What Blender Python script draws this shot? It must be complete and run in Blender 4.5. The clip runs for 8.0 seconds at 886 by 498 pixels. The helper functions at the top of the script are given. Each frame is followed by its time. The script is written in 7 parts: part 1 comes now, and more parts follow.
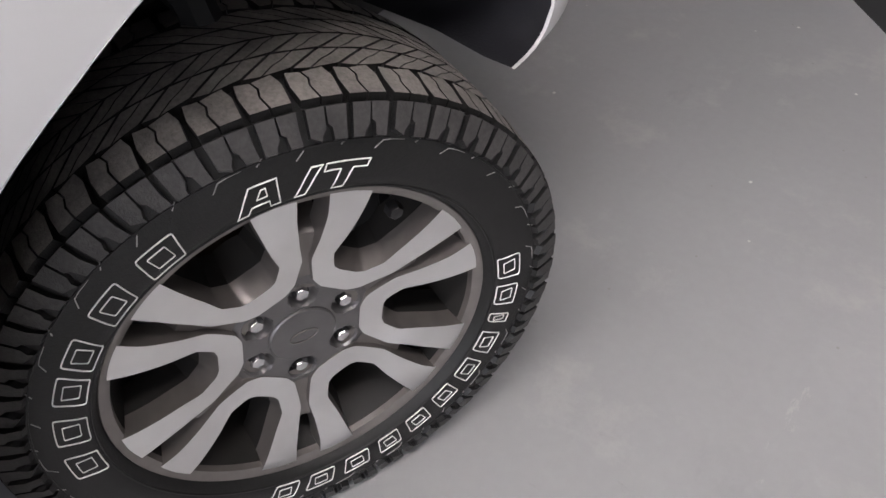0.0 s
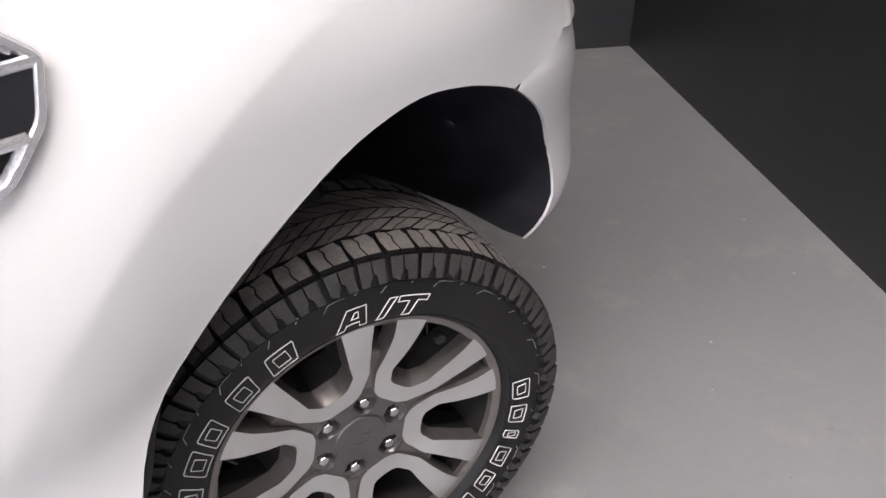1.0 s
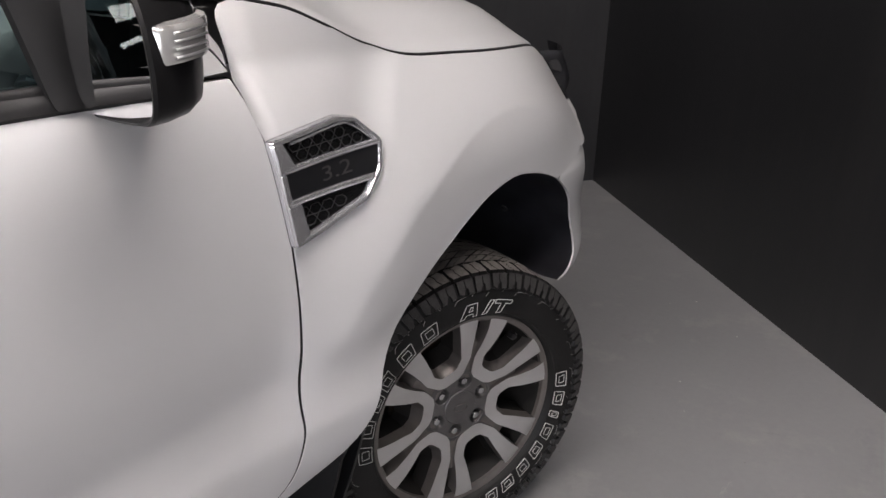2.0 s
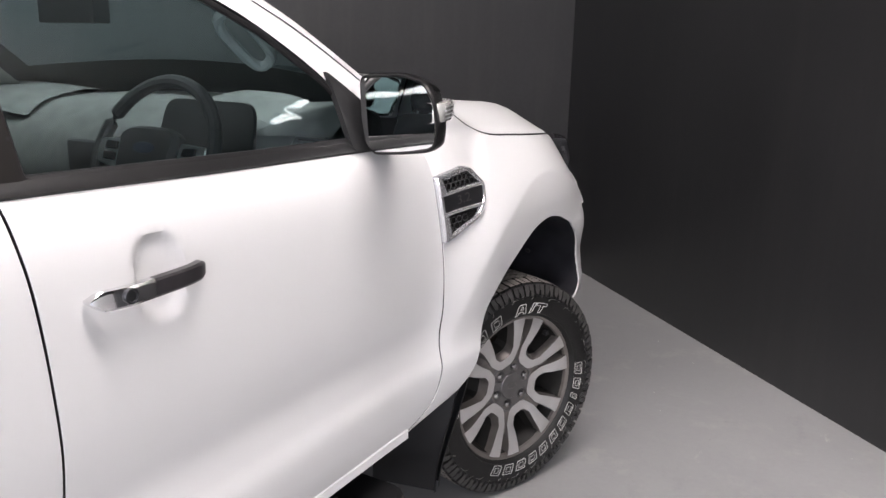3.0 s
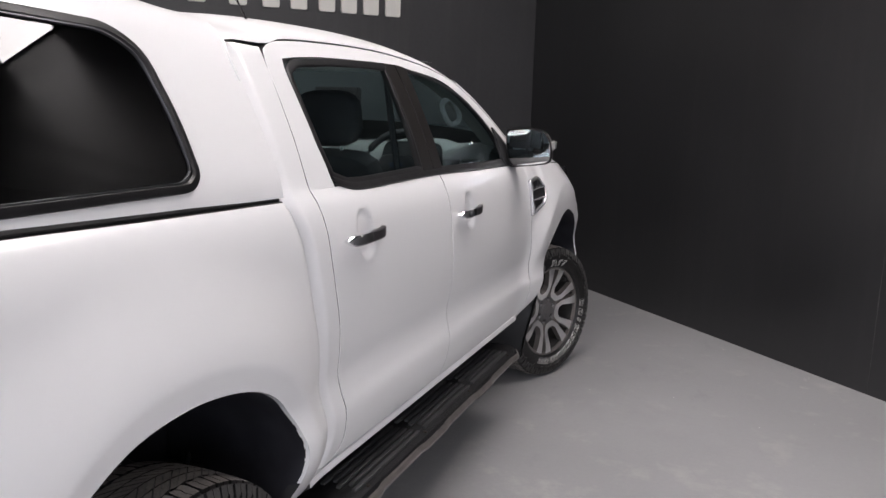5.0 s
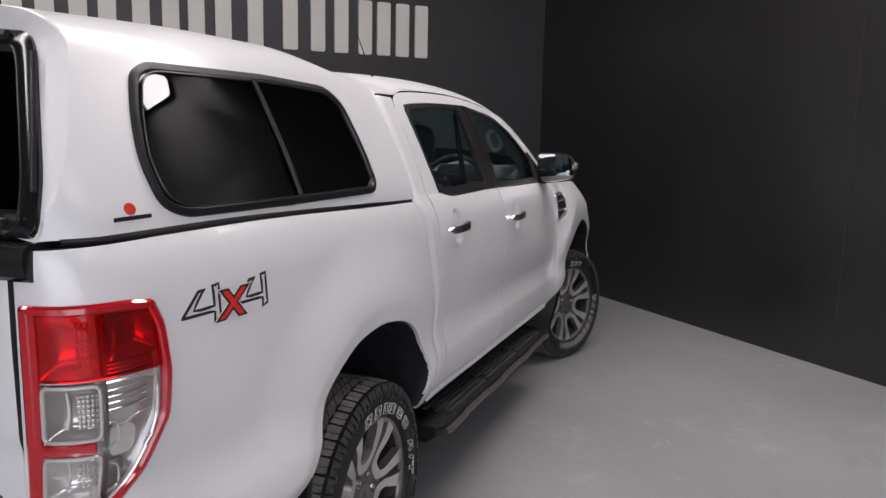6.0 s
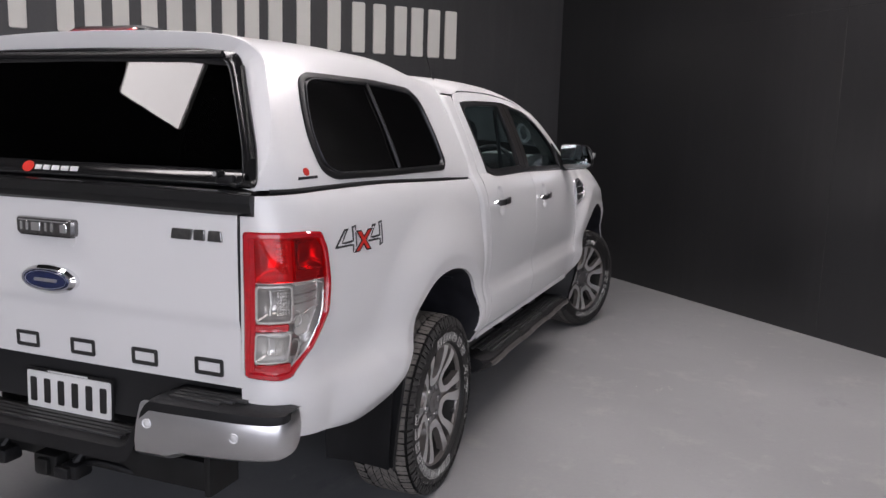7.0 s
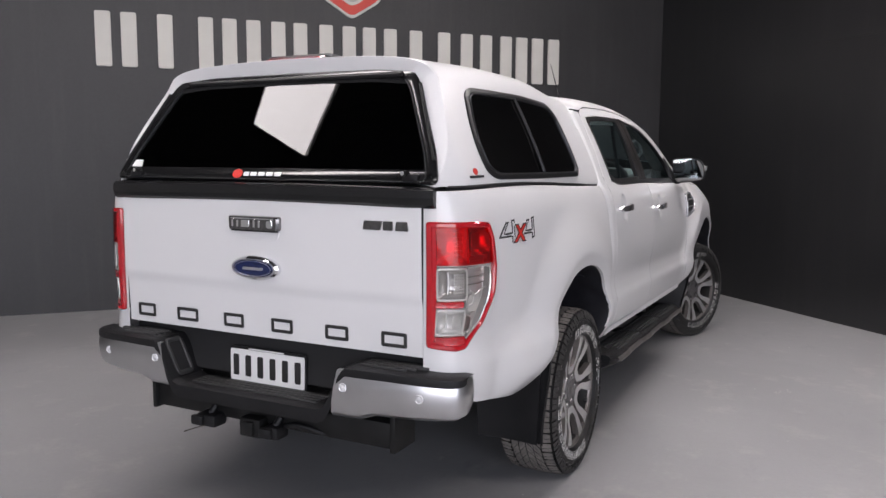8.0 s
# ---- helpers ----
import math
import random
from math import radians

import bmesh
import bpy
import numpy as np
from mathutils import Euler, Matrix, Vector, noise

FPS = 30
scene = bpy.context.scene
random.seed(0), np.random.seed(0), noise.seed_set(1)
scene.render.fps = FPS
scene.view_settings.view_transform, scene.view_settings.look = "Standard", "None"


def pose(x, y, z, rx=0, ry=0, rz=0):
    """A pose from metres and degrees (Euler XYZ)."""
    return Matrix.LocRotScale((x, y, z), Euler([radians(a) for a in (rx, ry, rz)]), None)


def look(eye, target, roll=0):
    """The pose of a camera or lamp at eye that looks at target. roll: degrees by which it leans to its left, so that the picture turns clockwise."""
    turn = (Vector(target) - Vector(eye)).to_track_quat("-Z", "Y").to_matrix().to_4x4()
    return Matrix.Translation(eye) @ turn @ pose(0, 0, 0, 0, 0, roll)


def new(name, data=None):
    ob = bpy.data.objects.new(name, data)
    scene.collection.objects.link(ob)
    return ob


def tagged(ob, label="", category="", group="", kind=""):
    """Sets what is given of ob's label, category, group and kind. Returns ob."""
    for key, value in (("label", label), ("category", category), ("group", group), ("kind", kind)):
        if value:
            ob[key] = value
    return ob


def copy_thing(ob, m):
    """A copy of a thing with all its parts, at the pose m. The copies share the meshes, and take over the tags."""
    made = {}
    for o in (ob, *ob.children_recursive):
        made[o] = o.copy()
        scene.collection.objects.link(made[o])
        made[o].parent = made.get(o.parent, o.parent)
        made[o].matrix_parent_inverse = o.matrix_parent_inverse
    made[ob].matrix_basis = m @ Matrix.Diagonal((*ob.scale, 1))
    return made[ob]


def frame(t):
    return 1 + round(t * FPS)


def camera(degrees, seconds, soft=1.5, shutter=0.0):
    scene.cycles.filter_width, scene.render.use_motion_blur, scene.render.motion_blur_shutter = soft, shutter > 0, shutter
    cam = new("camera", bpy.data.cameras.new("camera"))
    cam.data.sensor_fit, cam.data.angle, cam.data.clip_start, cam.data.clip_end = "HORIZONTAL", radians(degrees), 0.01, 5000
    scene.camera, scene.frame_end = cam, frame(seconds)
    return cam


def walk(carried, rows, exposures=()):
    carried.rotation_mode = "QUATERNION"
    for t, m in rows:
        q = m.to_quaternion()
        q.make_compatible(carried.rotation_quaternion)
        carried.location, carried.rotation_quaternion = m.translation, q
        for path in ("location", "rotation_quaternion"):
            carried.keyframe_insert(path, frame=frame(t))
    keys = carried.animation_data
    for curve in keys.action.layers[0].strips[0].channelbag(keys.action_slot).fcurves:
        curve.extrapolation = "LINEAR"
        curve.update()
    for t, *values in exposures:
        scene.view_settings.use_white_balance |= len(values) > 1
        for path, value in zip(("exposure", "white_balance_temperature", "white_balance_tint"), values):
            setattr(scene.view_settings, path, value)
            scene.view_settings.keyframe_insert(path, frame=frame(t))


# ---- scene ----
cam = camera(58.8, 8.0)
PATH = [
    (0, (1.434, 2.846, 1.219), (0.560, 3.887, -0.248), -2.9),
    (0.5, (1.457, 2.757, 1.274), (0.522, 3.891, -0.082), -2.3),
    (1, (1.546, 2.56, 1.377), (0.54, 3.885, 0.267), -0.0),
    (1.5, (1.673, 2.209, 1.468), (0.64, 3.678, 0.587), 0.7),
    (2, (1.751, 1.791, 1.515), (0.739, 3.331, 0.737), 1.2),
    (2.2, (1.775, 1.637, 1.512), (0.776, 3.22, 0.806), 0.8),
    (3.3, (1.892, 0.562, 1.537), (1.060, 2.320, 1.073), 1.0),
    (3.5, (1.826, 0.379, 1.544), (1.081, 2.176, 1.078), 0.6),
    (4, (1.864, -0.133, 1.534), (1.164, 1.687, 1.092), 1.0),
    (4.5, (1.868, -0.666, 1.548), (1.172, 1.167, 1.155), 1.5),
    (5.8, (1.949, -2.033, 1.579), (1.258, -0.182, 1.266), 1.2),
    (6, (1.943, -2.215, 1.573), (1.259, -0.358, 1.278), 1.1),
    (6.5, (2.027, -2.661, 1.562), (1.344, -0.803, 1.269), 1.35),
    (7, (2.037, -3.026, 1.55), (1.337, -1.178, 1.245), 1.6),
    (7.5, (1.982, -3.343, 1.511), (1.190, -1.529, 1.224), 0.9),
    (8, (1.956, -3.464, 1.451), (1.055, -1.693, 1.223), 0.25),
]
EXPOSURES = [(t, stops, warmth, 17.5 if t < 5 else 19) for t, stops, warmth in ((0.0, 1.05, 6350), (0.5, 1.26, 6400), (1.0, 1.04, 6420), (2.0, 0.24, 6500), (3.3, 1.14, 6400), (4.0, 1.14, 6350), (4.7, 0.66, 6350), (6.0, 0.02, 6320), (7.0, 0.13, 6310), (8.0, 0.37, 6320))]
walk(cam, [(t, look(eye, target, roll)) for t, eye, target, roll in PATH], EXPOSURES)

# ---- world and lights ----
world = bpy.data.worlds.new("hall_sky")
scene.world = world
world.use_nodes = True
WN = world.node_tree
sky = WN.nodes.new("ShaderNodeTexSky")
sky.sky_type = "NISHITA"
sky.sun_disc = False
sky.sun_elevation, sky.sun_rotation = radians(40), radians(200)
WN.links.new(sky.outputs[0], WN.nodes["Background"].inputs[0])
WN.nodes["Background"].inputs[1].default_value = 0.1
scene.view_settings.exposure = 0.0


def area_lamp(name, at, target, wide, high, watts, colour):
    data = bpy.data.lights.new(name, "AREA")
    data.shape, data.size, data.size_y, data.energy, data.color = "RECTANGLE", wide, high, watts, colour
    ob = new(name, data)
    ob.matrix_world = look(at, target)
    return ob


# daylight through the open roller door, on the side of the hall behind the viewer
area_lamp("entrance_daylight", (5.55, -8.65, 2.1), (0.6, -1.9, 1.2), 11.0, 4.0, 395, (0.93, 0.96, 1.0))


# ---- materials ----
def material(name, colour, rough=0.5, metal=0.0, coat=0.0, var=0.0, scale=8.0, fine=0.0, fine_scale=120.0, bump=0.0, bump_scale=200.0, rough_var=0.0, second=None):
    """A principled surface whose colour varies at two scales, with fine relief."""
    m = bpy.data.materials.new(name)
    m.use_nodes = True
    N, L = m.node_tree.nodes, m.node_tree.links
    B = N["Principled BSDF"]
    B.inputs["Base Color"].default_value = (*colour, 1)
    B.inputs["Roughness"].default_value = rough
    B.inputs["Metallic"].default_value = metal
    B.inputs["Coat Weight"].default_value = coat
    B.inputs["Coat Roughness"].default_value = 0.04
    co = N.new("ShaderNodeTexCoord")
    if var or fine or rough_var:
        big = N.new("ShaderNodeTexNoise")
        big.inputs["Scale"].default_value, big.inputs["Detail"].default_value = scale, 6
        L.new(co.outputs["Object"], big.inputs["Vector"])
        small = N.new("ShaderNodeTexNoise")
        small.inputs["Scale"].default_value, small.inputs["Detail"].default_value = fine_scale, 4
        L.new(co.outputs["Object"], small.inputs["Vector"])
        ramp = N.new("ShaderNodeValToRGB")
        ramp.color_ramp.elements[0].position, ramp.color_ramp.elements[1].position = 0.3, 0.7
        other = second or tuple(c * (1 - var) for c in colour)
        ramp.color_ramp.elements[0].color = (*other, 1)
        ramp.color_ramp.elements[1].color = (*(min(1, c * (1 + 0.5 * var)) for c in colour), 1)
        L.new(big.outputs["Fac"], ramp.inputs["Fac"])
        mix = N.new("ShaderNodeMix")
        mix.data_type, mix.blend_type = "RGBA", "OVERLAY"
        mix.inputs[0].default_value = fine
        L.new(ramp.outputs["Color"], mix.inputs[6])
        L.new(small.outputs["Fac"], mix.inputs[7])
        L.new(mix.outputs[2], B.inputs["Base Color"])
        if rough_var:
            span = N.new("ShaderNodeMapRange")
            span.inputs["To Min"].default_value, span.inputs["To Max"].default_value = max(0, rough - rough_var), min(1, rough + rough_var)
            L.new(big.outputs["Fac"], span.inputs["Value"])
            L.new(span.outputs["Result"], B.inputs["Roughness"])
    if bump:
        grain = N.new("ShaderNodeTexNoise")
        grain.inputs["Scale"].default_value, grain.inputs["Detail"].default_value = bump_scale, 3
        L.new(co.outputs["Object"], grain.inputs["Vector"])
        relief = N.new("ShaderNodeBump")
        relief.inputs["Strength"].default_value, relief.inputs["Distance"].default_value = bump, 0.002
        L.new(grain.outputs["Fac"], relief.inputs["Height"])
        L.new(relief.outputs["Normal"], B.inputs["Normal"])
    return m


def glass(name, tint, rough=0.0, low=0.035, high=1.0):
    """A thin pane: clear with a tint, with the gloss of its face."""
    m = bpy.data.materials.new(name)
    m.use_nodes = True
    N, L = m.node_tree.nodes, m.node_tree.links
    N.remove(N["Principled BSDF"])
    clear, gloss, mix, face = N.new("ShaderNodeBsdfTransparent"), N.new("ShaderNodeBsdfGlossy"), N.new("ShaderNodeMixShader"), N.new("ShaderNodeLayerWeight")
    clear.inputs["Color"].default_value = (*tint, 1)
    gloss.inputs["Roughness"].default_value = rough
    power, span = N.new("ShaderNodeMath"), N.new("ShaderNodeMapRange")
    power.operation, power.inputs[1].default_value = "POWER", 4.0
    span.inputs["To Min"].default_value, span.inputs["To Max"].default_value = low, high
    L.new(face.outputs["Facing"], power.inputs[0])
    L.new(power.outputs[0], span.inputs["Value"])
    L.new(span.outputs["Result"], mix.inputs[0])
    L.new(clear.outputs[0], mix.inputs[1])
    L.new(gloss.outputs[0], mix.inputs[2])
    L.new(mix.outputs[0], N["Material Output"].inputs["Surface"])
    return m


WHITE = material("white_paint", (0.690, 0.688, 0.692), 0.34, 0, 0.6, 0.012, 3, rough_var=0.04)
WHITE.node_tree.nodes["Principled BSDF"].inputs["Coat Roughness"].default_value = 0.18
SHUT = material("shut_line_black", (0.02, 0.02, 0.021), 0.6)
BLACK_TRIM = material("black_trim", (0.013, 0.0128, 0.0135), 0.36, 0, 0, 0.25, 12, 0.2, 300, 0.12, 900)
GLOSS = material("gloss_black", (0.009, 0.009, 0.0095), 0.14, 0, 0, 0.2, 10, rough_var=0.05)
PILLAR = material("pillar_film", (0.010, 0.0085, 0.008), 0.45, 0, 0, 0.15, 9, bump=0.05, bump_scale=700)
for one in (SHUT, BLACK_TRIM, PILLAR):
    one.node_tree.nodes["Principled BSDF"].inputs["Specular IOR Level"].default_value = 0.28
RUBBER = material("tyre_rubber", (0.0105, 0.0102, 0.0100), 0.50, 0, 0, 0.3, 14, 0.35, 160, 0.25, 500, rough_var=0.1)
RUBBER.node_tree.nodes["Principled BSDF"].inputs["Specular IOR Level"].default_value = 0.34
# dusty block tops, with the light they catch put into the colour
TREAD = material("tread_rubber", (0.158, 0.145, 0.132), 0.8, 0, 0, 0.45, 22, 0.5, 220, 0.4, 420, second=(0.105, 0.097, 0.090))
FLANK = material("shoulder_rubber", (0.036, 0.034, 0.033), 0.7, 0, 0, 0.4, 25, 0.4, 200, 0.3, 420, second=(0.027, 0.026, 0.025))
TYRE_LINE = material("pale_sidewall_line", (0.30, 0.29, 0.28), 0.6, 0, 0, 0.3, 40)
TYRE_WHITE = material("tyre_lettering_white", (0.72, 0.71, 0.68), 0.6, 0, 0, 0.15, 60)
ALLOY_FACE = material("machined_alloy", (0.64, 0.635, 0.63), 0.30, 0.85, 0.15, 0.06, 18, rough_var=0.06, bump=0.03, bump_scale=900)
# turned on a lathe: the shine is drawn out round the axle
turned = ALLOY_FACE.node_tree.nodes.new("ShaderNodeTangent")
turned.direction_type, turned.axis = "RADIAL", "X"
ALLOY_FACE.node_tree.nodes["Principled BSDF"].inputs["Anisotropic"].default_value = 0.75
ALLOY_FACE.node_tree.links.new(turned.outputs[0], ALLOY_FACE.node_tree.nodes["Principled BSDF"].inputs["Tangent"])
ALLOY_GREY = material("grey_painted_alloy", (0.175, 0.16, 0.15), 0.34, 0.6, 0.3, 0.2, 20, rough_var=0.06)
HUB_GREY = material("hub_paint", (0.125, 0.12, 0.12), 0.4, 0.6, 0.2, 0.15, 30)
# near-black: the shade deep inside the wheel is put into this colour
ALLOY_DARK = material("shaded_wheel_barrel", (0.011, 0.010, 0.009), 0.6, 0.0, 0, 0.3, 20)
STEEL = material("brake_steel", (0.055, 0.05, 0.045), 0.5, 0.9, 0, 0.4, 20, second=(0.06, 0.04, 0.03))
NUT = material("nut_steel", (0.62, 0.62, 0.63), 0.22, 1.0, 0, 0.1, 90)
HANDLE_GREY = material("dark_grey_handle", (0.040, 0.037, 0.040), 0.34, 0.25, 0, 0.15, 40, rough_var=0.05)
CHROME = material("chrome", (0.80, 0.80, 0.81), 0.06, 1.0)
# chrome with the dark reflection it should show put into its base colour
CHROME_DARKENED = material("chrome_darkened", (0.20, 0.195, 0.195), 0.10, 1.0, 0, 0.25, 60)
BRIGHT_TRIM = material("bright_trim", (0.74, 0.74, 0.76), 0.24, 0.80, 0.0, 0.05, 12, rough_var=0.05)
SATIN = material("satin_chrome", (0.52, 0.525, 0.53), 0.30, 0.85, 0, 0.04, 8, rough_var=0.04)
BUMPER = material("satin_bumper_metal", (0.58, 0.58, 0.59), 0.30, 1.0, 0, 0.06, 6, rough_var=0.05)
GUNMETAL = material("gunmetal_trim", (0.045, 0.046, 0.05), 0.3, 0.7)
PLASTIC = material("textured_black_plastic", (0.009, 0.009, 0.010), 0.5, 0, 0, 0.3, 10, 0.25, 240, 0.3, 800)
STEP_PAD = material("ribbed_step_plastic", (0.036, 0.036, 0.037), 0.55, 0, 0, 0.3, 9, 0.3, 200, 0.25, 700)
LINER = material("wheel_liner", (0.019, 0.019, 0.023), 0.45, 0, 0, 0.4, 12, bump=0.2, bump_scale=300)
CHASSIS = material("chassis_black", (0.012, 0.012, 0.012), 0.5, 0.2, 0, 0.5, 9)
for one in (RUBBER, PLASTIC, LINER, CHASSIS, ALLOY_DARK):
    one.node_tree.nodes["Principled BSDF"].inputs["Specular IOR Level"].default_value = 0.3
SEAT = material("seat_cloth", (0.016, 0.016, 0.018), 0.9, 0, 0, 0.3, 30, 0.4, 500, 0.4, 900)
DASH = material("dash_plastic", (0.15, 0.153, 0.15), 0.75, 0, 0, 0.2, 20, bump=0.15, bump_scale=600)
CABIN = material("cabin_dark", (0.03, 0.03, 0.032), 0.7, 0, 0, 0.2, 20)
LAMP_HEAD = material("headlamp_dark", (0.03, 0.03, 0.033), 0.1, 0.2, 1.0, 0.4, 30)
JOINT = material("panel_joint_filler", (0.040, 0.039, 0.039), 0.7, 0, 0, 0.6, 3, 0.5, 30)
PILLAR_GREY = material("pillar_lining_grey", (0.24, 0.24, 0.225), 0.9, 0, 0, 0.1, 30)
HEADLINER = material("headliner", (0.20, 0.20, 0.195), 0.9, 0, 0, 0.1, 30)
HANDLE_PALE = material("pale_handle_plastic", (0.42, 0.42, 0.41), 0.5, 0, 0, 0.1, 30)
RED_LENS = material("red_lamp_lens", (0.44, 0.006, 0.012), 0.13, 0, 1.0, 0.12, 45, rough_var=0.05)
RED_DEEP = material("deep_red_reflector", (0.40, 0.004, 0.006), 0.16, 0.1, 0.5, 0.18, 60)
CLEAR_LAMP = material("lamp_reflector", (0.74, 0.72, 0.69), 0.14, 0.6, 1.0, 0.05, 45)
LAMP_SMOKE = material("lamp_clear_depth", (0.70, 0.69, 0.67), 0.16, 0.6, 1.0, 0.10, 25)
# darker copy of the reflector, its shade put into the colour
LAMP_DARK = material("lamp_reflector_shaded", (0.40, 0.38, 0.36), 0.12, 0.6, 1.0, 0.12, 30)
GLASS = glass("window_glass", (0.82, 0.93, 0.935), 0.0, 0.03, 0.42)
PRIVACY = glass("privacy_glass", (0.12, 0.12, 0.125))
LENS = glass("clear_lens", (0.95, 0.95, 0.95))
RED_GLASS = glass("red_lens_glass", (0.90, 0.035, 0.04))
MIRROR = material("mirror_silver", (0.85, 0.86, 0.87), 0.015, 1.0)
BLUE_DULL = material("emblem_dull_blue", (0.02, 0.028, 0.055), 0.3, 0.2, 0.4)
BLUE = material("emblem_blue", (0.006, 0.016, 0.085), 0.10, 0.2, 1.0)
RED_MARK = material("red_vinyl", (0.62, 0.03, 0.02), 0.35, 0, 0.3)
BLACK_MARK = material("black_vinyl", (0.02, 0.02, 0.02), 0.4)
SILVER_MARK = material("silver_vinyl", (0.74, 0.74, 0.75), 0.35, 0.3)
PLATE_WHITE = material("plate_white", (0.75, 0.75, 0.74), 0.4, 0, 0, 0.03, 20)
SIGN_WHITE = material("sign_cream", (0.62, 0.61, 0.57), 0.55, 0, 0, 0.04, 4)
SIGN_RED = material("sign_red", (0.62, 0.05, 0.03), 0.45)
SIGN_GREY = material("sign_grey", (0.45, 0.44, 0.43), 0.5)


def floor_material():
    """Grey painted concrete: cloudy patches, pale scuffs, dark marks, specks of grit and a fine orange peel."""
    m = material("painted_concrete", (0.303, 0.303, 0.307), 0.42, 0, 0, 0.12, 0.8, 0.05, 45, 0.02, 110, rough_var=0.12)
    N, L = m.node_tree.nodes, m.node_tree.links
    B = N["Principled BSDF"]
    co = N.new("ShaderNodeTexCoord")

    def layer(kind, scale, lo, hi, colour, weight, stretch=(1, 1, 1), detail=8, rough=0.7):
        place = N.new("ShaderNodeMapping")
        place.inputs["Scale"].default_value = stretch
        L.new(co.outputs["Object"], place.inputs["Vector"])
        tex = N.new(kind)
        tex.inputs["Scale"].default_value = scale
        L.new(place.outputs["Vector"], tex.inputs["Vector"])
        if kind == "ShaderNodeTexNoise":
            tex.inputs["Detail"].default_value, tex.inputs["Roughness"].default_value = detail, rough
            out = tex.outputs["Fac"]
        else:
            out = tex.outputs["Distance"]
        ramp = N.new("ShaderNodeMapRange")
        ramp.inputs["From Min"].default_value, ramp.inputs["From Max"].default_value = lo, hi
        ramp.inputs["To Min"].default_value, ramp.inputs["To Max"].default_value = 0.0, weight
        L.new(out, ramp.inputs["Value"])
        mix = N.new("ShaderNodeMix")
        mix.data_type = "RGBA"
        L.new(B.inputs["Base Color"].links[0].from_socket, mix.inputs[6])
        mix.inputs[7].default_value = (*colour, 1)
        L.new(ramp.outputs["Result"], mix.inputs[0])
        L.new(mix.outputs[2], B.inputs["Base Color"])

    layer("ShaderNodeTexNoise", 2.6, 0.55, 0.75, (0.43, 0.42, 0.40), 0.62)
    layer("ShaderNodeTexNoise", 1.1, 0.50, 0.72, (0.25, 0.25, 0.255), 0.5)
    layer("ShaderNodeTexNoise", 5.0, 0.66, 0.74, (0.50, 0.48, 0.45), 0.7, (1.0, 0.35, 1.0))
    layer("ShaderNodeTexNoise", 9.0, 0.66, 0.75, (0.20, 0.195, 0.19), 0.55, (0.5, 1.3, 1.0))
    layer("ShaderNodeTexNoise", 3.2, 0.60, 0.72, (0.22, 0.22, 0.23), 0.55, (1.0, 0.5, 1.0))
    layer("ShaderNodeTexVoronoi", 5.5, 0.030, 0.018, (0.62, 0.61, 0.58), 0.85)
    layer("ShaderNodeTexVoronoi", 11.0, 0.040, 0.022, (0.22, 0.21, 0.20), 0.6)
    return m


FLOOR = floor_material()
WALL = material("black_wall_paint", (0.028, 0.028, 0.030), 0.5, 0, 0, 0.22, 1.3, 0.15, 40, 0.12, 90, rough_var=0.08)
WALL_BLACK = material("black_panel_paint", (0.0125, 0.0125, 0.0138), 0.40, 0, 0, 0.22, 1.3, 0.15, 40, 0.12, 90, rough_var=0.08)


def streaks(m, strength):
    """Faint upright wipe marks and scratches on the painted wall."""
    N, L = m.node_tree.nodes, m.node_tree.links
    B = N["Principled BSDF"]
    co, place, tex, ramp, mix = N.new("ShaderNodeTexCoord"), N.new("ShaderNodeMapping"), N.new("ShaderNodeTexNoise"), N.new("ShaderNodeMapRange"), N.new("ShaderNodeMix")
    place.inputs["Scale"].default_value = (3.0, 3.0, 0.22)
    tex.inputs["Scale"].default_value, tex.inputs["Detail"].default_value, tex.inputs["Roughness"].default_value = 3.0, 8, 0.65
    L.new(co.outputs["Object"], place.inputs["Vector"])
    L.new(place.outputs["Vector"], tex.inputs["Vector"])
    ramp.inputs["From Min"].default_value, ramp.inputs["From Max"].default_value, ramp.inputs["To Max"].default_value = 0.50, 0.80, strength
    L.new(tex.outputs["Fac"], ramp.inputs["Value"])
    mix.data_type = "RGBA"
    L.new(B.inputs["Base Color"].links[0].from_socket, mix.inputs[6])
    mix.inputs[7].default_value = (0.055, 0.052, 0.050, 1)
    L.new(ramp.outputs["Result"], mix.inputs[0])
    L.new(mix.outputs[2], B.inputs["Base Color"])


streaks(WALL, 0.32)
streaks(WALL_BLACK, 0.16)
WALL_BLACK.node_tree.nodes["Principled BSDF"].inputs["Specular IOR Level"].default_value = 0.8
HALL_GREY = material("hall_grey", (0.55, 0.55, 0.54), 0.7, 0, 0, 0.1, 2)
HALL_WHITE = material("hall_white", (0.72, 0.71, 0.68), 0.7, 0, 0, 0.05, 2)


def glowing(name, strength):
    m = bpy.data.materials.new(name)
    m.use_nodes = True
    B = m.node_tree.nodes["Principled BSDF"]
    B.inputs["Emission Color"].default_value = (1.0, 0.96, 0.9, 1)
    B.inputs["Emission Strength"].default_value = strength
    return m


# strengths set by the light wanted at the front, rear and right of the floor
SKYLIGHT, SKYLIGHT_REAR, SKYLIGHT_FILL = glowing("light_panel", 19.5), glowing("light_panel_dimmer", 14.8), glowing("light_panel_fill", 8.6)


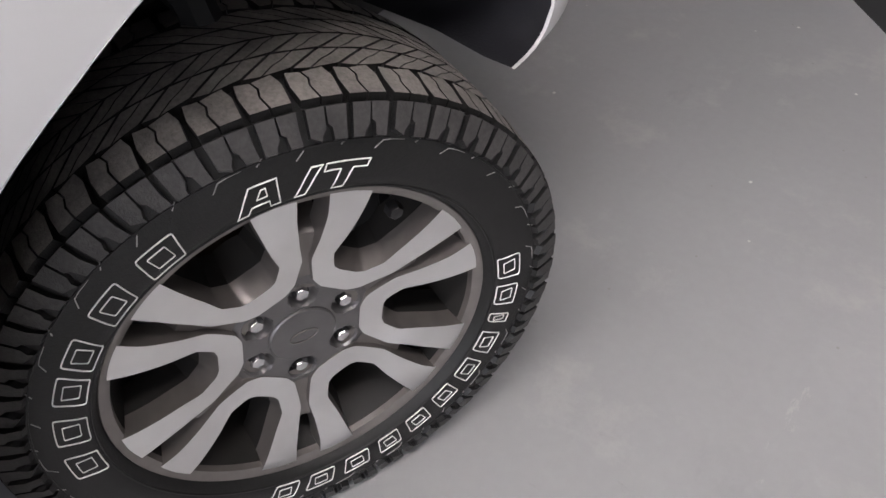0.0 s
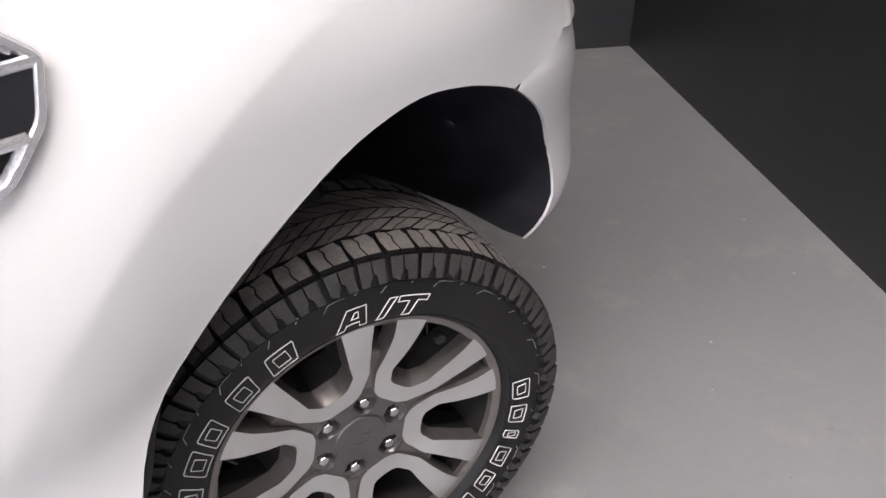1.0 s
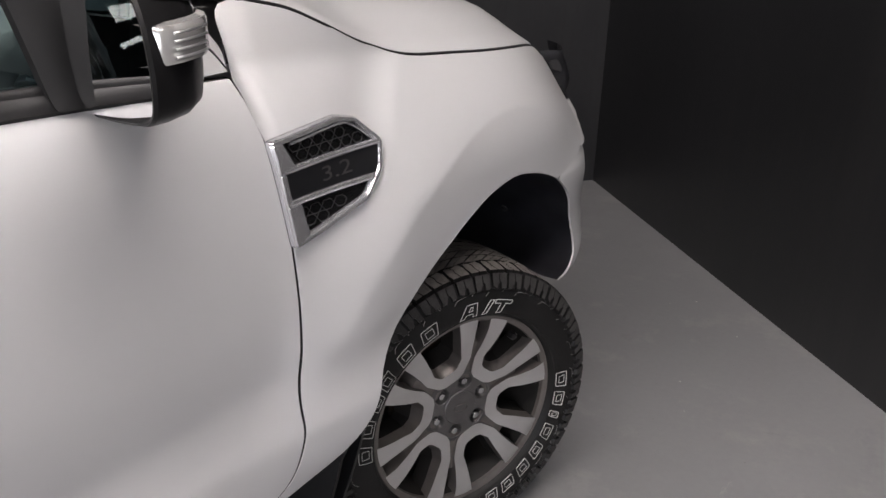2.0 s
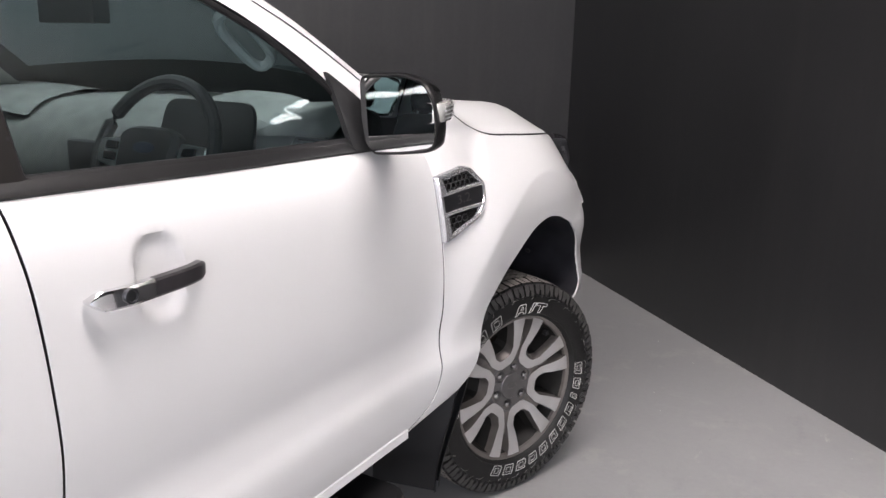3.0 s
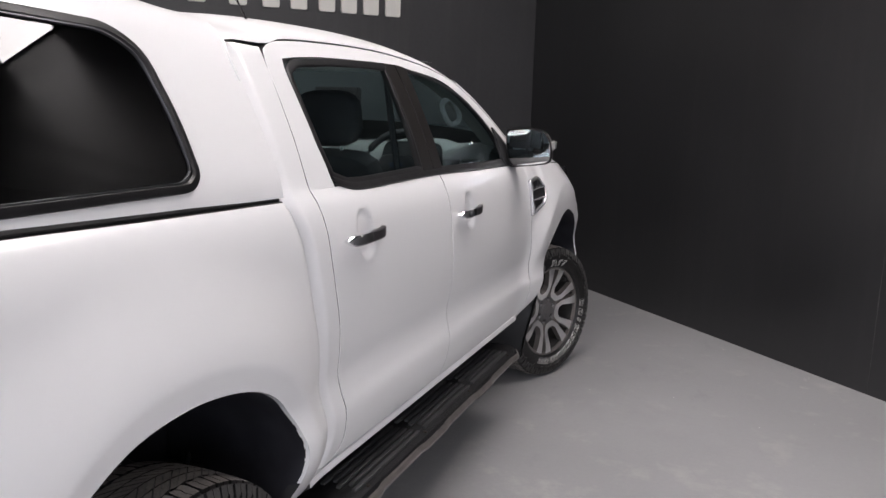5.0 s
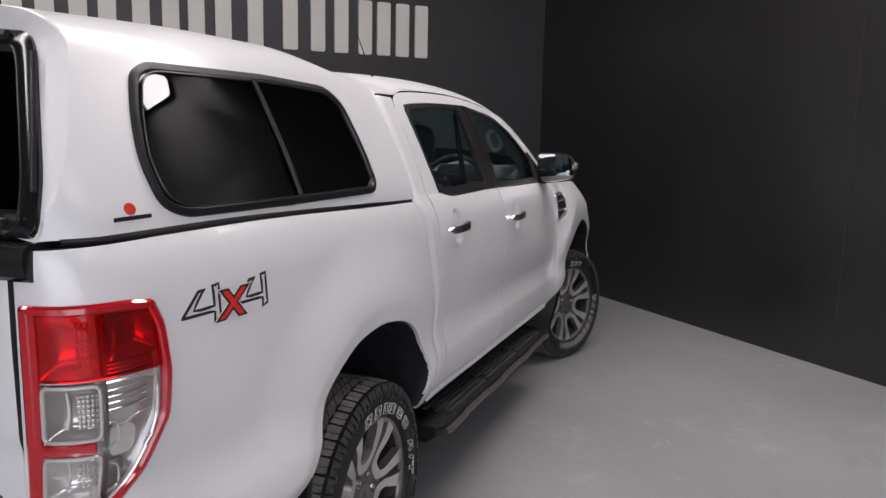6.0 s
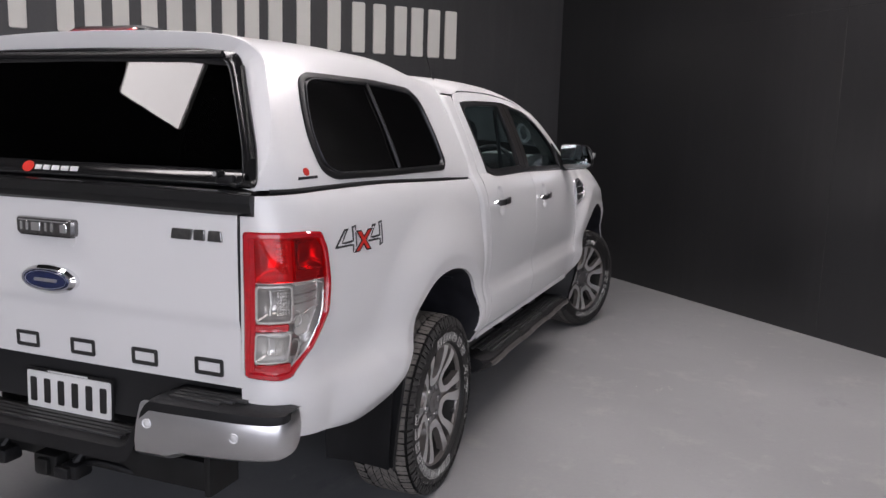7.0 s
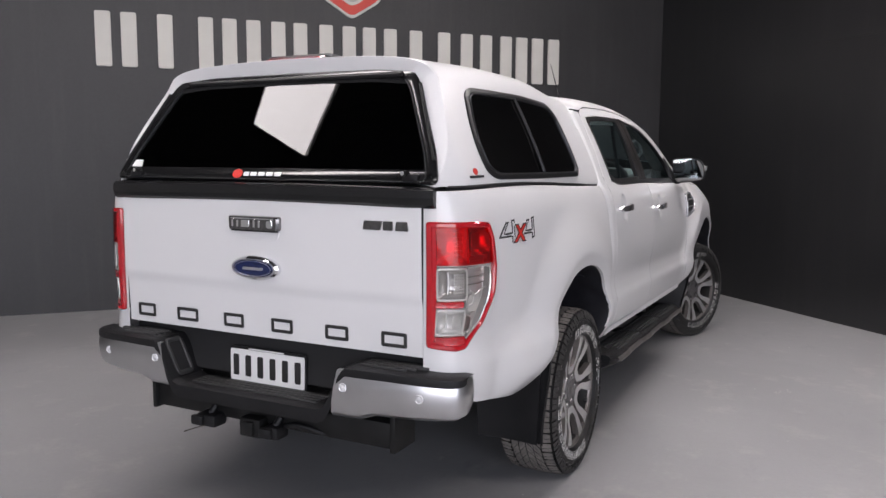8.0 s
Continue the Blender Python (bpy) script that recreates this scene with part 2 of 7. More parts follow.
# ---- mesh helpers ----
def link(name, bm, mat, parent=None, label="", sharp=32, recalc=True):
    if recalc:
        bmesh.ops.recalc_face_normals(bm, faces=bm.faces)
    me = bpy.data.meshes.new(name)
    bm.to_mesh(me)
    bm.free()
    for p in me.polygons:
        p.use_smooth = True
    me.set_sharp_from_angle(angle=radians(sharp))
    for one in mat if isinstance(mat, (list, tuple)) else (mat,):
        me.materials.append(one)
    ob = new(name, me)
    if parent:
        ob.parent = parent
    if label:
        ob["label"] = label
    return ob


def part(name, bm, mat, parent, label="", sharp=32):
    return link(name, bm, mat, parent, label, sharp)


def mirrored(ob, parent, name=None):
    """The same part on the other side of the middle plane."""
    bm = bmesh.new()
    bm.from_mesh(ob.data)
    for v in bm.verts:
        v.co.x = -v.co.x
    bmesh.ops.reverse_faces(bm, faces=bm.faces)
    return link(name or ob.name.split(".")[0], bm, list(ob.data.materials), parent, ob.get("label", ""))


def thing(name, label, category, group="", kind="", at=(0, 0, 0)):
    ob = new(name)
    ob.empty_display_size = 0.1
    ob.location = at
    return tagged(ob, label, category, group, kind)


def box(bm, x0, x1, y0, y1, z0, z1, bevel=0.0, m=None):
    vs = [bm.verts.new((x, y, z)) for x in (x0, x1) for y in (y0, y1) for z in (z0, z1)]
    fs = [bm.faces.new([vs[i] for i in q]) for q in ((0, 1, 3, 2), (4, 6, 7, 5), (0, 4, 5, 1), (2, 3, 7, 6), (0, 2, 6, 4), (1, 5, 7, 3))]
    if bevel:
        es = list({e for f in fs for e in f.edges})
        out = bmesh.ops.bevel(bm, geom=es, offset=bevel, segments=2, affect="EDGES", profile=0.5)
        vs = list({v for f in out["faces"] for v in f.verts} | {v for v in vs if v.is_valid})
    if m is not None:
        bmesh.ops.transform(bm, matrix=m, verts=vs)
    return vs


def spline(pts, n):
    """n points evenly along a smooth curve through pts."""
    p = np.array(pts, float)
    if len(p) == 2:
        return [tuple(p[0] + (p[1] - p[0]) * k / (n - 1)) for k in range(n)]
    q = np.vstack([2 * p[0] - p[1], p, 2 * p[-1] - p[-2]])
    fine = []
    for i in range(1, len(q) - 2):
        for k in range(24):
            t = k / 24
            fine.append(0.5 * (2 * q[i] + (q[i + 1] - q[i - 1]) * t + (2 * q[i - 1] - 5 * q[i] + 4 * q[i + 1] - q[i + 2]) * t**2 + (3 * q[i] - q[i - 1] - 3 * q[i + 1] + q[i + 2]) * t**3))
    fine = np.array(fine + [p[-1]])
    s = np.r_[0, np.cumsum(np.linalg.norm(np.diff(fine, axis=0), axis=1))]
    at = np.linspace(0, s[-1], n)
    return [tuple(np.interp(a, s, fine[:, d]) for d in range(p.shape[1])) for a in at]


def smoothstep(a, b, x):
    t = min(1.0, max(0.0, (x - a) / (b - a)))
    return t * t * (3 - 2 * t)


def grid(bm, rows, close=False):
    """Quads between rows of points."""
    vs = [[bm.verts.new(p) for p in r] for r in rows]
    for a, b in zip(vs, vs[1:]):
        for i in range(len(a) - (0 if close else 1)):
            j = (i + 1) % len(a)
            bm.faces.new((a[i], a[j], b[j], b[i]))
    return vs


def coons(bottom, top, left, right, nu, nv, near=1.0):
    """A net of points filled in between four curves; near: how soon the left and right curves lose their pull."""
    b, t, l, r = spline(bottom, nu), spline(top, nu), spline(left, nv), spline(right, nv)
    b, t, l, r = (np.array(c) for c in (b, t, l, r))
    net = []
    for j in range(nv):
        v, row = j / (nv - 1), []
        for i in range(nu):
            u = i / (nu - 1)
            p = (1 - v) * b[i] + v * t[i]
            p = p + (1 - u) ** near * (l[j] - (1 - v) * b[0] - v * t[0]) + u**near * (r[j] - (1 - v) * b[-1] - v * t[-1])
            row.append(tuple(p))
        net.append(row)
    return net


def skin(net, where, depth=0.02, inward=None, plain=""):
    """A panel through the mapped net, its edges turned in by depth and dark inside the gap. plain: sides (b, t, l, r) left as they are."""
    bm = bmesh.new()
    rows = [[Vector(where(*p)) for p in r] for r in net]
    vs = grid(bm, rows)
    nv, nu = len(vs), len(vs[0])
    turn = Vector(inward) if inward is not None else Vector((-1, 0, 0))
    mid = sum((v.co for r in vs for v in r), Vector()) / (nu * nv)
    sides = {"b": vs[0], "r": [r[-1] for r in vs], "t": vs[-1], "l": [r[0] for r in vs]}
    made = {}

    def turned(v, d):
        if (v, d) not in made:
            made[(v, d)] = bm.verts.new(v.co + turn * d + (v.co - mid).normalized() * 0.0012)
        return made[(v, d)]

    for key, line in sides.items():
        if key in plain:
            continue
        for p, q in zip(line, line[1:]):
            bm.faces.new((p, q, turned(q, 0.0016), turned(p, 0.0016)))
            bm.faces.new((turned(p, 0.0016), turned(q, 0.0016), turned(q, depth), turned(p, depth))).material_index = 1
    return bm


def slab(bm, outline, thick, where, steps=1, inset=0.0):
    """A plate of that thickness: the outline in two coordinates, placed by where(a, b, height)."""
    n = len(outline)
    mid = (sum(p[0] for p in outline) / n, sum(p[1] for p in outline) / n)
    levels = [(0.0, 0.0), (thick - inset, 0.0), (thick, inset)] if inset else [(0.0, 0.0), (thick, 0.0)]
    rings = []
    for h, ins in levels:
        ring = []
        for a, b in outline:
            d = math.hypot(a - mid[0], b - mid[1]) or 1
            k = max(0.0, 1 - ins / d)
            ring.append(bm.verts.new(where(mid[0] + (a - mid[0]) * k, mid[1] + (b - mid[1]) * k, h)))
        rings.append(ring)
    for p, q in zip(rings, rings[1:]):
        for i in range(n):
            j = (i + 1) % n
            bm.faces.new((p[i], p[j], q[j], q[i]))
    # the caps are fans round a middle point, so that curved places stay smooth
    for ring, h in ((rings[0], 0.0), (rings[-1], thick)):
        c = bm.verts.new(where(mid[0], mid[1], h))
        for i in range(n):
            bm.faces.new((ring[i], ring[(i + 1) % n], c))
    return rings


def frame_ring(bm, outline, width, thick, where):
    """A frame along an outline: width inward, thick outward."""
    n = len(outline)
    pts = [Vector((a, b)) for a, b in outline]
    area = sum(pts[i].x * pts[(i + 1) % n].y - pts[(i + 1) % n].x * pts[i].y for i in range(n))
    inner = []
    for i in range(n):
        d = (pts[(i + 1) % n] - pts[i - 1]).normalized()
        nrm = Vector((-d.y, d.x)) * (1 if area > 0 else -1)
        inner.append(pts[i] + nrm * width)
    prof = [(0.0, 0.0), (0.0, 0.7), (0.25, 1.0), (0.75, 1.0), (1.0, 0.6), (1.0, 0.0)]
    loops = [[bm.verts.new(where(*(pts[i].lerp(inner[i], w)), h * thick)) for i in range(n)] for w, h in prof]
    for a, b in zip(loops, loops[1:] + loops[:1]):
        for i in range(n):
            j = (i + 1) % n
            bm.faces.new((a[i], a[j], b[j], b[i]))


def rounded(pts, r, seg=5):
    """A closed outline with its corners rounded."""
    out, n = [], len(pts)
    for i in range(n):
        p, a, b = Vector(pts[i]), Vector(pts[i - 1]), Vector(pts[(i + 1) % n])
        da, db = a - p, b - p
        k = min(r, da.length * 0.45, db.length * 0.45)
        s, e = p + da.normalized() * k, p + db.normalized() * k
        for t in range(seg + 1):
            t /= seg
            out.append(tuple(s * (1 - t) ** 2 + p * 2 * t * (1 - t) + e * t**2))
    return out


def dense(outline, step):
    """The outline with long sides split."""
    out, n = [], len(outline)
    for i in range(n):
        a, b = Vector(outline[i]), Vector(outline[(i + 1) % n])
        k = max(1, int((b - a).length / step))
        out += [tuple(a.lerp(b, j / k)) for j in range(k)]
    return out


def tube(bm, pts, r, seg=8, closed=False):
    pts = [Vector(p) for p in pts]
    loops, n = [], len(pts)
    for i, p in enumerate(pts):
        d = ((pts[(i + 1) % n] if closed or i + 1 < n else p) - (pts[i - 1] if closed or i else p)).normalized()
        s = d.cross(Vector((0, 0, 1)) if abs(d.z) < 0.9 else Vector((1, 0, 0))).normalized()
        u = s.cross(d)
        rad = r(i / max(1, n - 1)) if callable(r) else r
        loops.append([bm.verts.new(p + (s * math.cos(2 * math.pi * k / seg) + u * math.sin(2 * math.pi * k / seg)) * rad) for k in range(seg)])
    pairs = list(zip(loops, loops[1:])) + ([(loops[-1], loops[0])] if closed else [])
    for a, b in pairs:
        for k in range(seg):
            bm.faces.new((a[k], a[(k + 1) % seg], b[(k + 1) % seg], b[k]))
    if not closed:
        bm.faces.new(loops[0])
        bm.faces.new(loops[-1])


def revolve(bm, profile, seg, close=False):
    """Profile points (along x, radius) turned about the x axis."""
    rows = []
    for a, r in profile:
        rows.append([(a, r * math.sin(2 * math.pi * k / seg), r * math.cos(2 * math.pi * k / seg)) for k in range(seg)])
    if close:
        rows.append(rows[0])
    return grid(bm, rows, True)


# ---- the hall ----
CORNER, ALONG, ACROSS = Vector((-0.079, 6.285, 0)), Vector((-0.672, -0.7405, 0)), Vector((0.72, -0.694, 0))
LONG, WIDE, HIGH = 13.0, 14.0, 4.6


def hall(u, v, z):
    return CORNER + ALONG * u + ACROSS * v + Vector((0, 0, z))


def hall_box(u0, u1, v0, v1, z0, z1):
    bm = bmesh.new()
    vs = box(bm, u0, u1, v0, v1, z0, z1)
    for w in vs:
        w.co = hall(w.co.x, w.co.y, w.co.z)
    return bm


def structure(name, bm, mat, label, category):
    return tagged(link(name, bm, mat), label, category, kind="structure")


structure("floor", hall_box(-0.2, LONG + 0.2, -0.2, WIDE + 0.2, -0.2, 0), FLOOR, "grey painted concrete showroom floor with scuffs", "floor")
structure("wall_sign", hall_box(-0.2, LONG + 0.2, -0.2, 0, 0, HIGH), WALL, "matt charcoal wall behind the wall sign", "wall")
structure("wall_side", hall_box(-0.2, 0, 0, WIDE, 0, HIGH), WALL_BLACK, "black painted panel wall beside the truck", "wall")
structure("wall_far", hall_box(LONG, LONG + 0.2, 0, WIDE, 0, HIGH), HALL_GREY, "plain grey wall behind the viewer", "wall")
structure("ceiling", hall_box(-0.2, LONG + 0.2, -0.2, WIDE + 0.2, HIGH, HIGH + 0.2), WALL, "dark hall ceiling", "ceiling")
# the entrance side: piers and a lintel round the open roller door
structure("wall_entrance", hall_box(0, 2.5, WIDE, WIDE + 0.2, 0, HIGH), HALL_WHITE, "plain pale wall beside the entrance", "wall")
structure("wall_entrance_lintel", hall_box(2.5, LONG, WIDE, WIDE + 0.2, 4.0, HIGH), HALL_WHITE, "plain pale lintel over the entrance", "wall")


# ---- the truck's skin ----
SECTION = [(0.46, 0.845), (0.52, 0.872), (0.56, 0.888), (0.62, 0.902), (0.69, 0.908), (0.74, 0.896), (0.80, 0.890), (0.87, 0.902), (0.95, 0.911), (1.05, 0.910), (1.15, 0.903), (1.22, 0.893), (1.28, 0.872), (1.32, 0.846), (1.36, 0.832), (1.44, 0.803), (1.52, 0.768), (1.60, 0.730), (1.68, 0.688), (1.74, 0.650), (1.80, 0.60)]
CURVE = spline(SECTION, 300)
SZ, SX = [c[0] for c in CURVE], [c[1] for c in CURVE]
ARCH_F = [(3.60, 0.604), (3.662, 0.608), (3.702, 0.655), (3.706, 0.712), (3.676, 0.780), (3.615, 0.852), (3.525, 0.917), (3.455, 0.945), (3.38, 0.968), (3.288, 0.983), (3.18, 0.970), (3.10, 0.943), (3.035, 0.912), (2.966, 0.872), (2.895, 0.810), (2.845, 0.748), (2.812, 0.685), (2.782, 0.622), (2.72, 0.567), (2.63, 0.538)]
ARCH_R = [(0.375, 0.560), (0.392, 0.62), (0.398, 0.69), (0.384, 0.745), (0.352, 0.800), (0.272, 0.880), (0.170, 0.936), (0.05, 0.967), (-0.07, 0.976), (-0.20, 0.958), (-0.30, 0.905), (-0.365, 0.84), (-0.42, 0.73), (-0.46, 0.64), (-0.53, 0.582), (-0.67, 0.551)]
ARCH_F_LINE, ARCH_R_LINE = np.array(spline(ARCH_F, 160)), np.array(spline(ARCH_R, 160))
CORNER_Y, CORNER_S = -0.90, 0.32


def swell(y, z, line, high, wide, lip, z0, z1, far=0.24):
    """The flare round a wheel arch: a ledge, a soft ridge, then a long fall."""
    d = float(np.sqrt(((line - (y, z)) ** 2).sum(1)).min())
    high *= 0.15 + 0.85 * smoothstep(z0, z1, z)
    if d > wide + far:
        return 0.0
    ledge = lip + (1 - lip) * min(1.0, d / wide)
    fall = max(0.0, (d - wide) / far)
    return high * ledge * (1 - fall) ** 2 * (1 + 1.5 * fall)


def side(y, z):
    """The truck's half width at a place along it and a height."""
    x = float(np.interp(z + 0.02 * (y - 1.5), SZ, SX))
    if y > 2.4:
        x -= 0.045 * smoothstep(2.7, 3.25, y) * smoothstep(1.02, 1.26, z) + (0.05 + 0.17 * smoothstep(0.85, 1.15, z)) * max(0, (y - 3.25) / 0.75) ** 2.4
        x += swell(y, z, ARCH_F_LINE, 0.056, 0.150, 0.82, 0.44, 0.62, 0.225) * smoothstep(2.46, 2.90, y) * (1 - 0.2 * smoothstep(3.48, 3.74, y) * smoothstep(0.89, 0.97, z))
        # the door's crease fades out in front of the door
        x += 0.011 * smoothstep(2.58, 2.68, y) * smoothstep(2.90, 2.74, y) * math.exp(-(((z - 0.80) / 0.075) ** 2))
    if y < 0.7:
        x += swell(y, z, ARCH_R_LINE, 0.044, 0.058, 0.82, 0.50, 0.68) * smoothstep(0.64, 0.40, y)
        x -= 0.035 * max(0, (-0.35 - y) / 0.55) ** 2
    return x


def on_side(y, z, h=0.0):
    return (side(y, z) + h, y, z)


BED_EDGE = [(0.515, 0.56), (0.560, 0.65), (0.558, 0.75), (0.530, 0.88), (0.498, 1.05), (0.468, 1.22), (0.44, 1.318)]


def bed_edge(z):
    """Where the bed's side ends behind the cab, at a height."""
    return float(np.interp(z, [p[1] for p in BED_EDGE], [p[0] for p in BED_EDGE]))


def on_cab(y, z, h=0.0):
    """The strip of the cab behind the rear door, sinking behind the bed's folded edge."""
    return (side(y, z) + h - 0.030 * smoothstep(0.040, -0.012, y - bed_edge(z)), y, z)


def on_bed(s, z, h=0.0):
    """Along the bed's side and round its rear corner: s runs on past the corner."""
    if s >= CORNER_Y:
        fold = max(0.0, (s - bed_edge(z) + 0.036) / 0.036) if s > 0.2 else 0.0
        return (side(s, z) + h - 0.016 * fold**2.2, s, z)
    a = (CORNER_Y - s) / CORNER_S * math.pi / 2
    base = side(CORNER_Y, z)
    wide = base - 0.705
    bow = max(0.0, 1 - math.sin(a) ** 2.6) ** (1 / 2.6)
    return (base - wide * (1 - bow) + h * math.cos(a), CORNER_Y - 0.25 * math.sin(a) - h * math.sin(a), z)


truck = thing("pickup_truck", "white double-cab pickup truck with a white canopy over its bed", "pickup truck")
MID_GAP = [(1.44, 0.55), (1.475, 0.60), (1.498, 0.70), (1.50, 0.80), (1.50, 0.90), (1.497, 1.0), (1.49, 1.15), (1.482, 1.25), (1.478, 1.318)]
DOOR_FRONT = [(2.50, 0.515), (2.585, 0.565), (2.617, 0.65), (2.628, 0.75), (2.632, 0.85), (2.63, 1.02), (2.622, 1.125), (2.602, 1.21), (2.585, 1.29)]
DOOR_REAR = [(0.62, 0.575), (0.662, 0.62), (0.66, 0.72), (0.637, 0.86), (0.615, 0.98), (0.592, 1.10), (0.575, 1.25), (0.568, 1.335)]


def shifted(pts, dy, dz=0.0):
    return [(y + dy, z + dz) for y, z in pts]


HANDLES = ((1.706, 1.157), (0.798, 1.193))


def on_door(y, z, h=0.0):
    """The side with a shallow scoop behind each door handle."""
    x = side(y, z) + h
    for yc, zc in HANDLES:
        e = (abs((y - yc) / 0.050) ** 2.6 + abs((z - zc) / 0.072) ** 2.6) ** (1 / 2.6)
        x -= 0.014 * smoothstep(1.06, 0.72, e)
    return (x, y, z)


def build_panel(name, bottom, top, left, right, nu, nv, where=on_side, label="", depth=0.02, plain="", near=1.0):
    return part(name, skin(coons(bottom, top, left, right, nu, nv, near), where, depth, plain=plain), [WHITE, SHUT], truck, label)


G = 0.0034
front_door = build_panel("front_door", [(1.44 + G, 0.55), (2.50 - G, 0.515)], [(1.478 + G, 1.318), (2.0, 1.305), (2.585 - G, 1.29)], shifted(MID_GAP, G), shifted(DOOR_FRONT, -G), 110, 84, on_door)
rear_door = build_panel("rear_door", [(0.62 + G, 0.575), (1.44 - G, 0.55)], [(0.568 + G, 1.335), (1.478 - G, 1.318)], shifted(DOOR_REAR, G), shifted(MID_GAP, -G), 90, 84, on_door, plain="t")
cab_quarter = build_panel("cab_quarter", [(0.50, 0.575), (0.62 - G, 0.575)], [(0.432, 1.702), (0.582, 1.698)], [(0.50, 0.575), (0.548, 0.66), (0.546, 0.75), (0.518, 0.88), (0.486, 1.05), (0.456, 1.22), (0.428, 1.335), (0.424, 1.5), (0.432, 1.702)], shifted(DOOR_REAR, -G) + [(0.567, 1.45), (0.572, 1.56), (0.582, 1.698)], 16, 60, on_cab, depth=0.03, plain="lb")
FENDER_TOP = [(2.585 + G, 1.295), (2.608, 1.345), (2.635, 1.388), (2.67, 1.393), (2.75, 1.375), (2.825, 1.344), (2.89, 1.315), (2.95, 1.294), (3.05, 1.266), (3.23, 1.25), (3.59, 1.221), (3.68, 1.185)]


def hood_x(y, z):
    """Half the hood's width: it draws in behind the fender's shoulder."""
    return min(side(y, min(z, 1.34)), float(np.interp(y, [2.60, 2.66, 2.75, 2.825, 2.90, 2.97], [0.75, 0.790, 0.808, 0.820, 0.834, 0.90])))


def on_fender(y, z, h=0.0):
    """The fender's side, its top behind the hood's edge rolling in as a shoulder."""
    x = side(y, min(z, 1.30))
    top = float(np.interp(y, [p[0] for p in FENDER_TOP], [p[1] for p in FENDER_TOP]))
    if y < 3.0:
        low = top - 0.17 * smoothstep(3.02, 2.85, y) - 0.02
        k = min(1.0, max(0.0, (z - low) / (top - low)))
        x -= max(0.0, x - hood_x(y, top)) * smoothstep(2.585, 2.64, y) * k**1.7
    return (x + h, y, z)


fender = build_panel("fender", [(2.505, 0.51)] + ARCH_F[:5:-1], FENDER_TOP, shifted(DOOR_FRONT[:1], 0.005, -0.005) + shifted(DOOR_FRONT[1:], G), [(3.525, 0.917), (3.62, 0.934), (3.70, 0.956), (3.748, 1.0), (3.74, 1.12), (3.68, 1.185)], 100, 60, on_fender, near=7.0, plain="t")
bed_side = build_panel("bed_side", [(CORNER_Y - CORNER_S, 0.655), (-1.0, 0.605), (-0.85, 0.572)] + ARCH_R[::-1] + [(0.45, 0.548), (0.515, 0.56)], [(CORNER_Y - CORNER_S, 1.342), (-0.6, 1.348), (0.0, 1.330), (0.44, 1.318)], [(CORNER_Y - CORNER_S, 0.655), (CORNER_Y - CORNER_S, 1.342)], BED_EDGE, 130, 44, on_bed, depth=0.03, plain="rl")
def encloses(p, poly):
    x, y, hit = p[0], p[1], False
    for i in range(len(poly)):
        (x0, y0), (x1, y1) = poly[i - 1], poly[i]
        if (y0 > y) != (y1 > y) and x < (x1 - x0) * (y - y0) / (y1 - y0) + x0:
            hit = not hit
    return hit


# the tail lamp sits in an opening in the bed's rear corner
LAMP = [(-1.212, 0.812), (-1.10, 0.800), (-1.060, 0.806), (-0.985, 0.880), (-0.935, 0.985), (-0.927, 1.08), (-0.936, 1.18), (-0.955, 1.232), (-1.01, 1.240), (-1.214, 1.242)]
bm = bmesh.new()
bm.from_mesh(bed_side.data)
LAMP_HOLE = [(-1.06 + (a + 1.06) * 0.92, 1.02 + (b - 1.02) * 0.935) for a, b in LAMP]


def along_bed(v):
    """The way along the bed's side, and the height, of a point on its skin."""
    if v.y >= CORNER_Y:
        return (v.y, v.z)
    return (CORNER_Y - math.asin(min(1.0, (CORNER_Y - v.y) / 0.25)) * 2 / math.pi * CORNER_S, v.z)


bmesh.ops.delete(bm, geom=[f for f in bm.faces if encloses(along_bed(f.calc_center_median()), LAMP_HOLE)], context="FACES")
bm.to_mesh(bed_side.data)
bm.free()
for one in (front_door, rear_door, cab_quarter, fender, bed_side):
    mirrored(one, truck)

# sills under the doors, and the dark shell that shows in the shut lines
bm = bmesh.new()
grid(bm, [[(side(y, 0.56) - dx, y, 0.573 - 0.033 * (y - 0.5) / 2.1 * 1.0 + dz) for y in np.linspace(0.50, 2.50, 30)] for dx, dz in ((0.015, 0.0), (0.004, -0.012), (0.004, -0.035), (0.03, -0.05), (0.12, -0.05))])
sill = part("sill", bm, WHITE, truck)
mirrored(sill, truck)
bm = bmesh.new()
grid(bm, [[(side(y, z) - 0.022, y, z) for y in np.linspace(0.47, 2.66, 60)] for z in np.linspace(0.56, 1.17, 22)])
shell = part("inner_shell", bm, SHUT, truck)
mirrored(shell, truck)

# ---- glasshouse ----
WIN_TOP = [(0.665, 1.655), (0.70, 1.678), (0.96, 1.694), (1.375, 1.70), (1.51, 1.694), (1.83, 1.664), (2.0, 1.617), (2.13, 1.557), (2.28, 1.455), (2.37, 1.355), (2.425, 1.296)]
ROOF_LINE = [(0.585, 1.66), (0.62, 1.705), (0.75, 1.727), (1.1, 1.738), (1.4, 1.735), (1.7, 1.714), (1.9, 1.684), (2.06, 1.64), (2.24, 1.555), (2.42, 1.44), (2.55, 1.345), (2.585, 1.30)]
# door frames over the windows: a white band from the sill of the rear door round to the mirror
inner, outer = spline([(0.70, 1.333), (0.678, 1.45), (0.664, 1.56)] + WIN_TOP, 90), spline([(0.5714, 1.335), (0.5735, 1.45), (0.5785, 1.56)] + ROOF_LINE, 90)
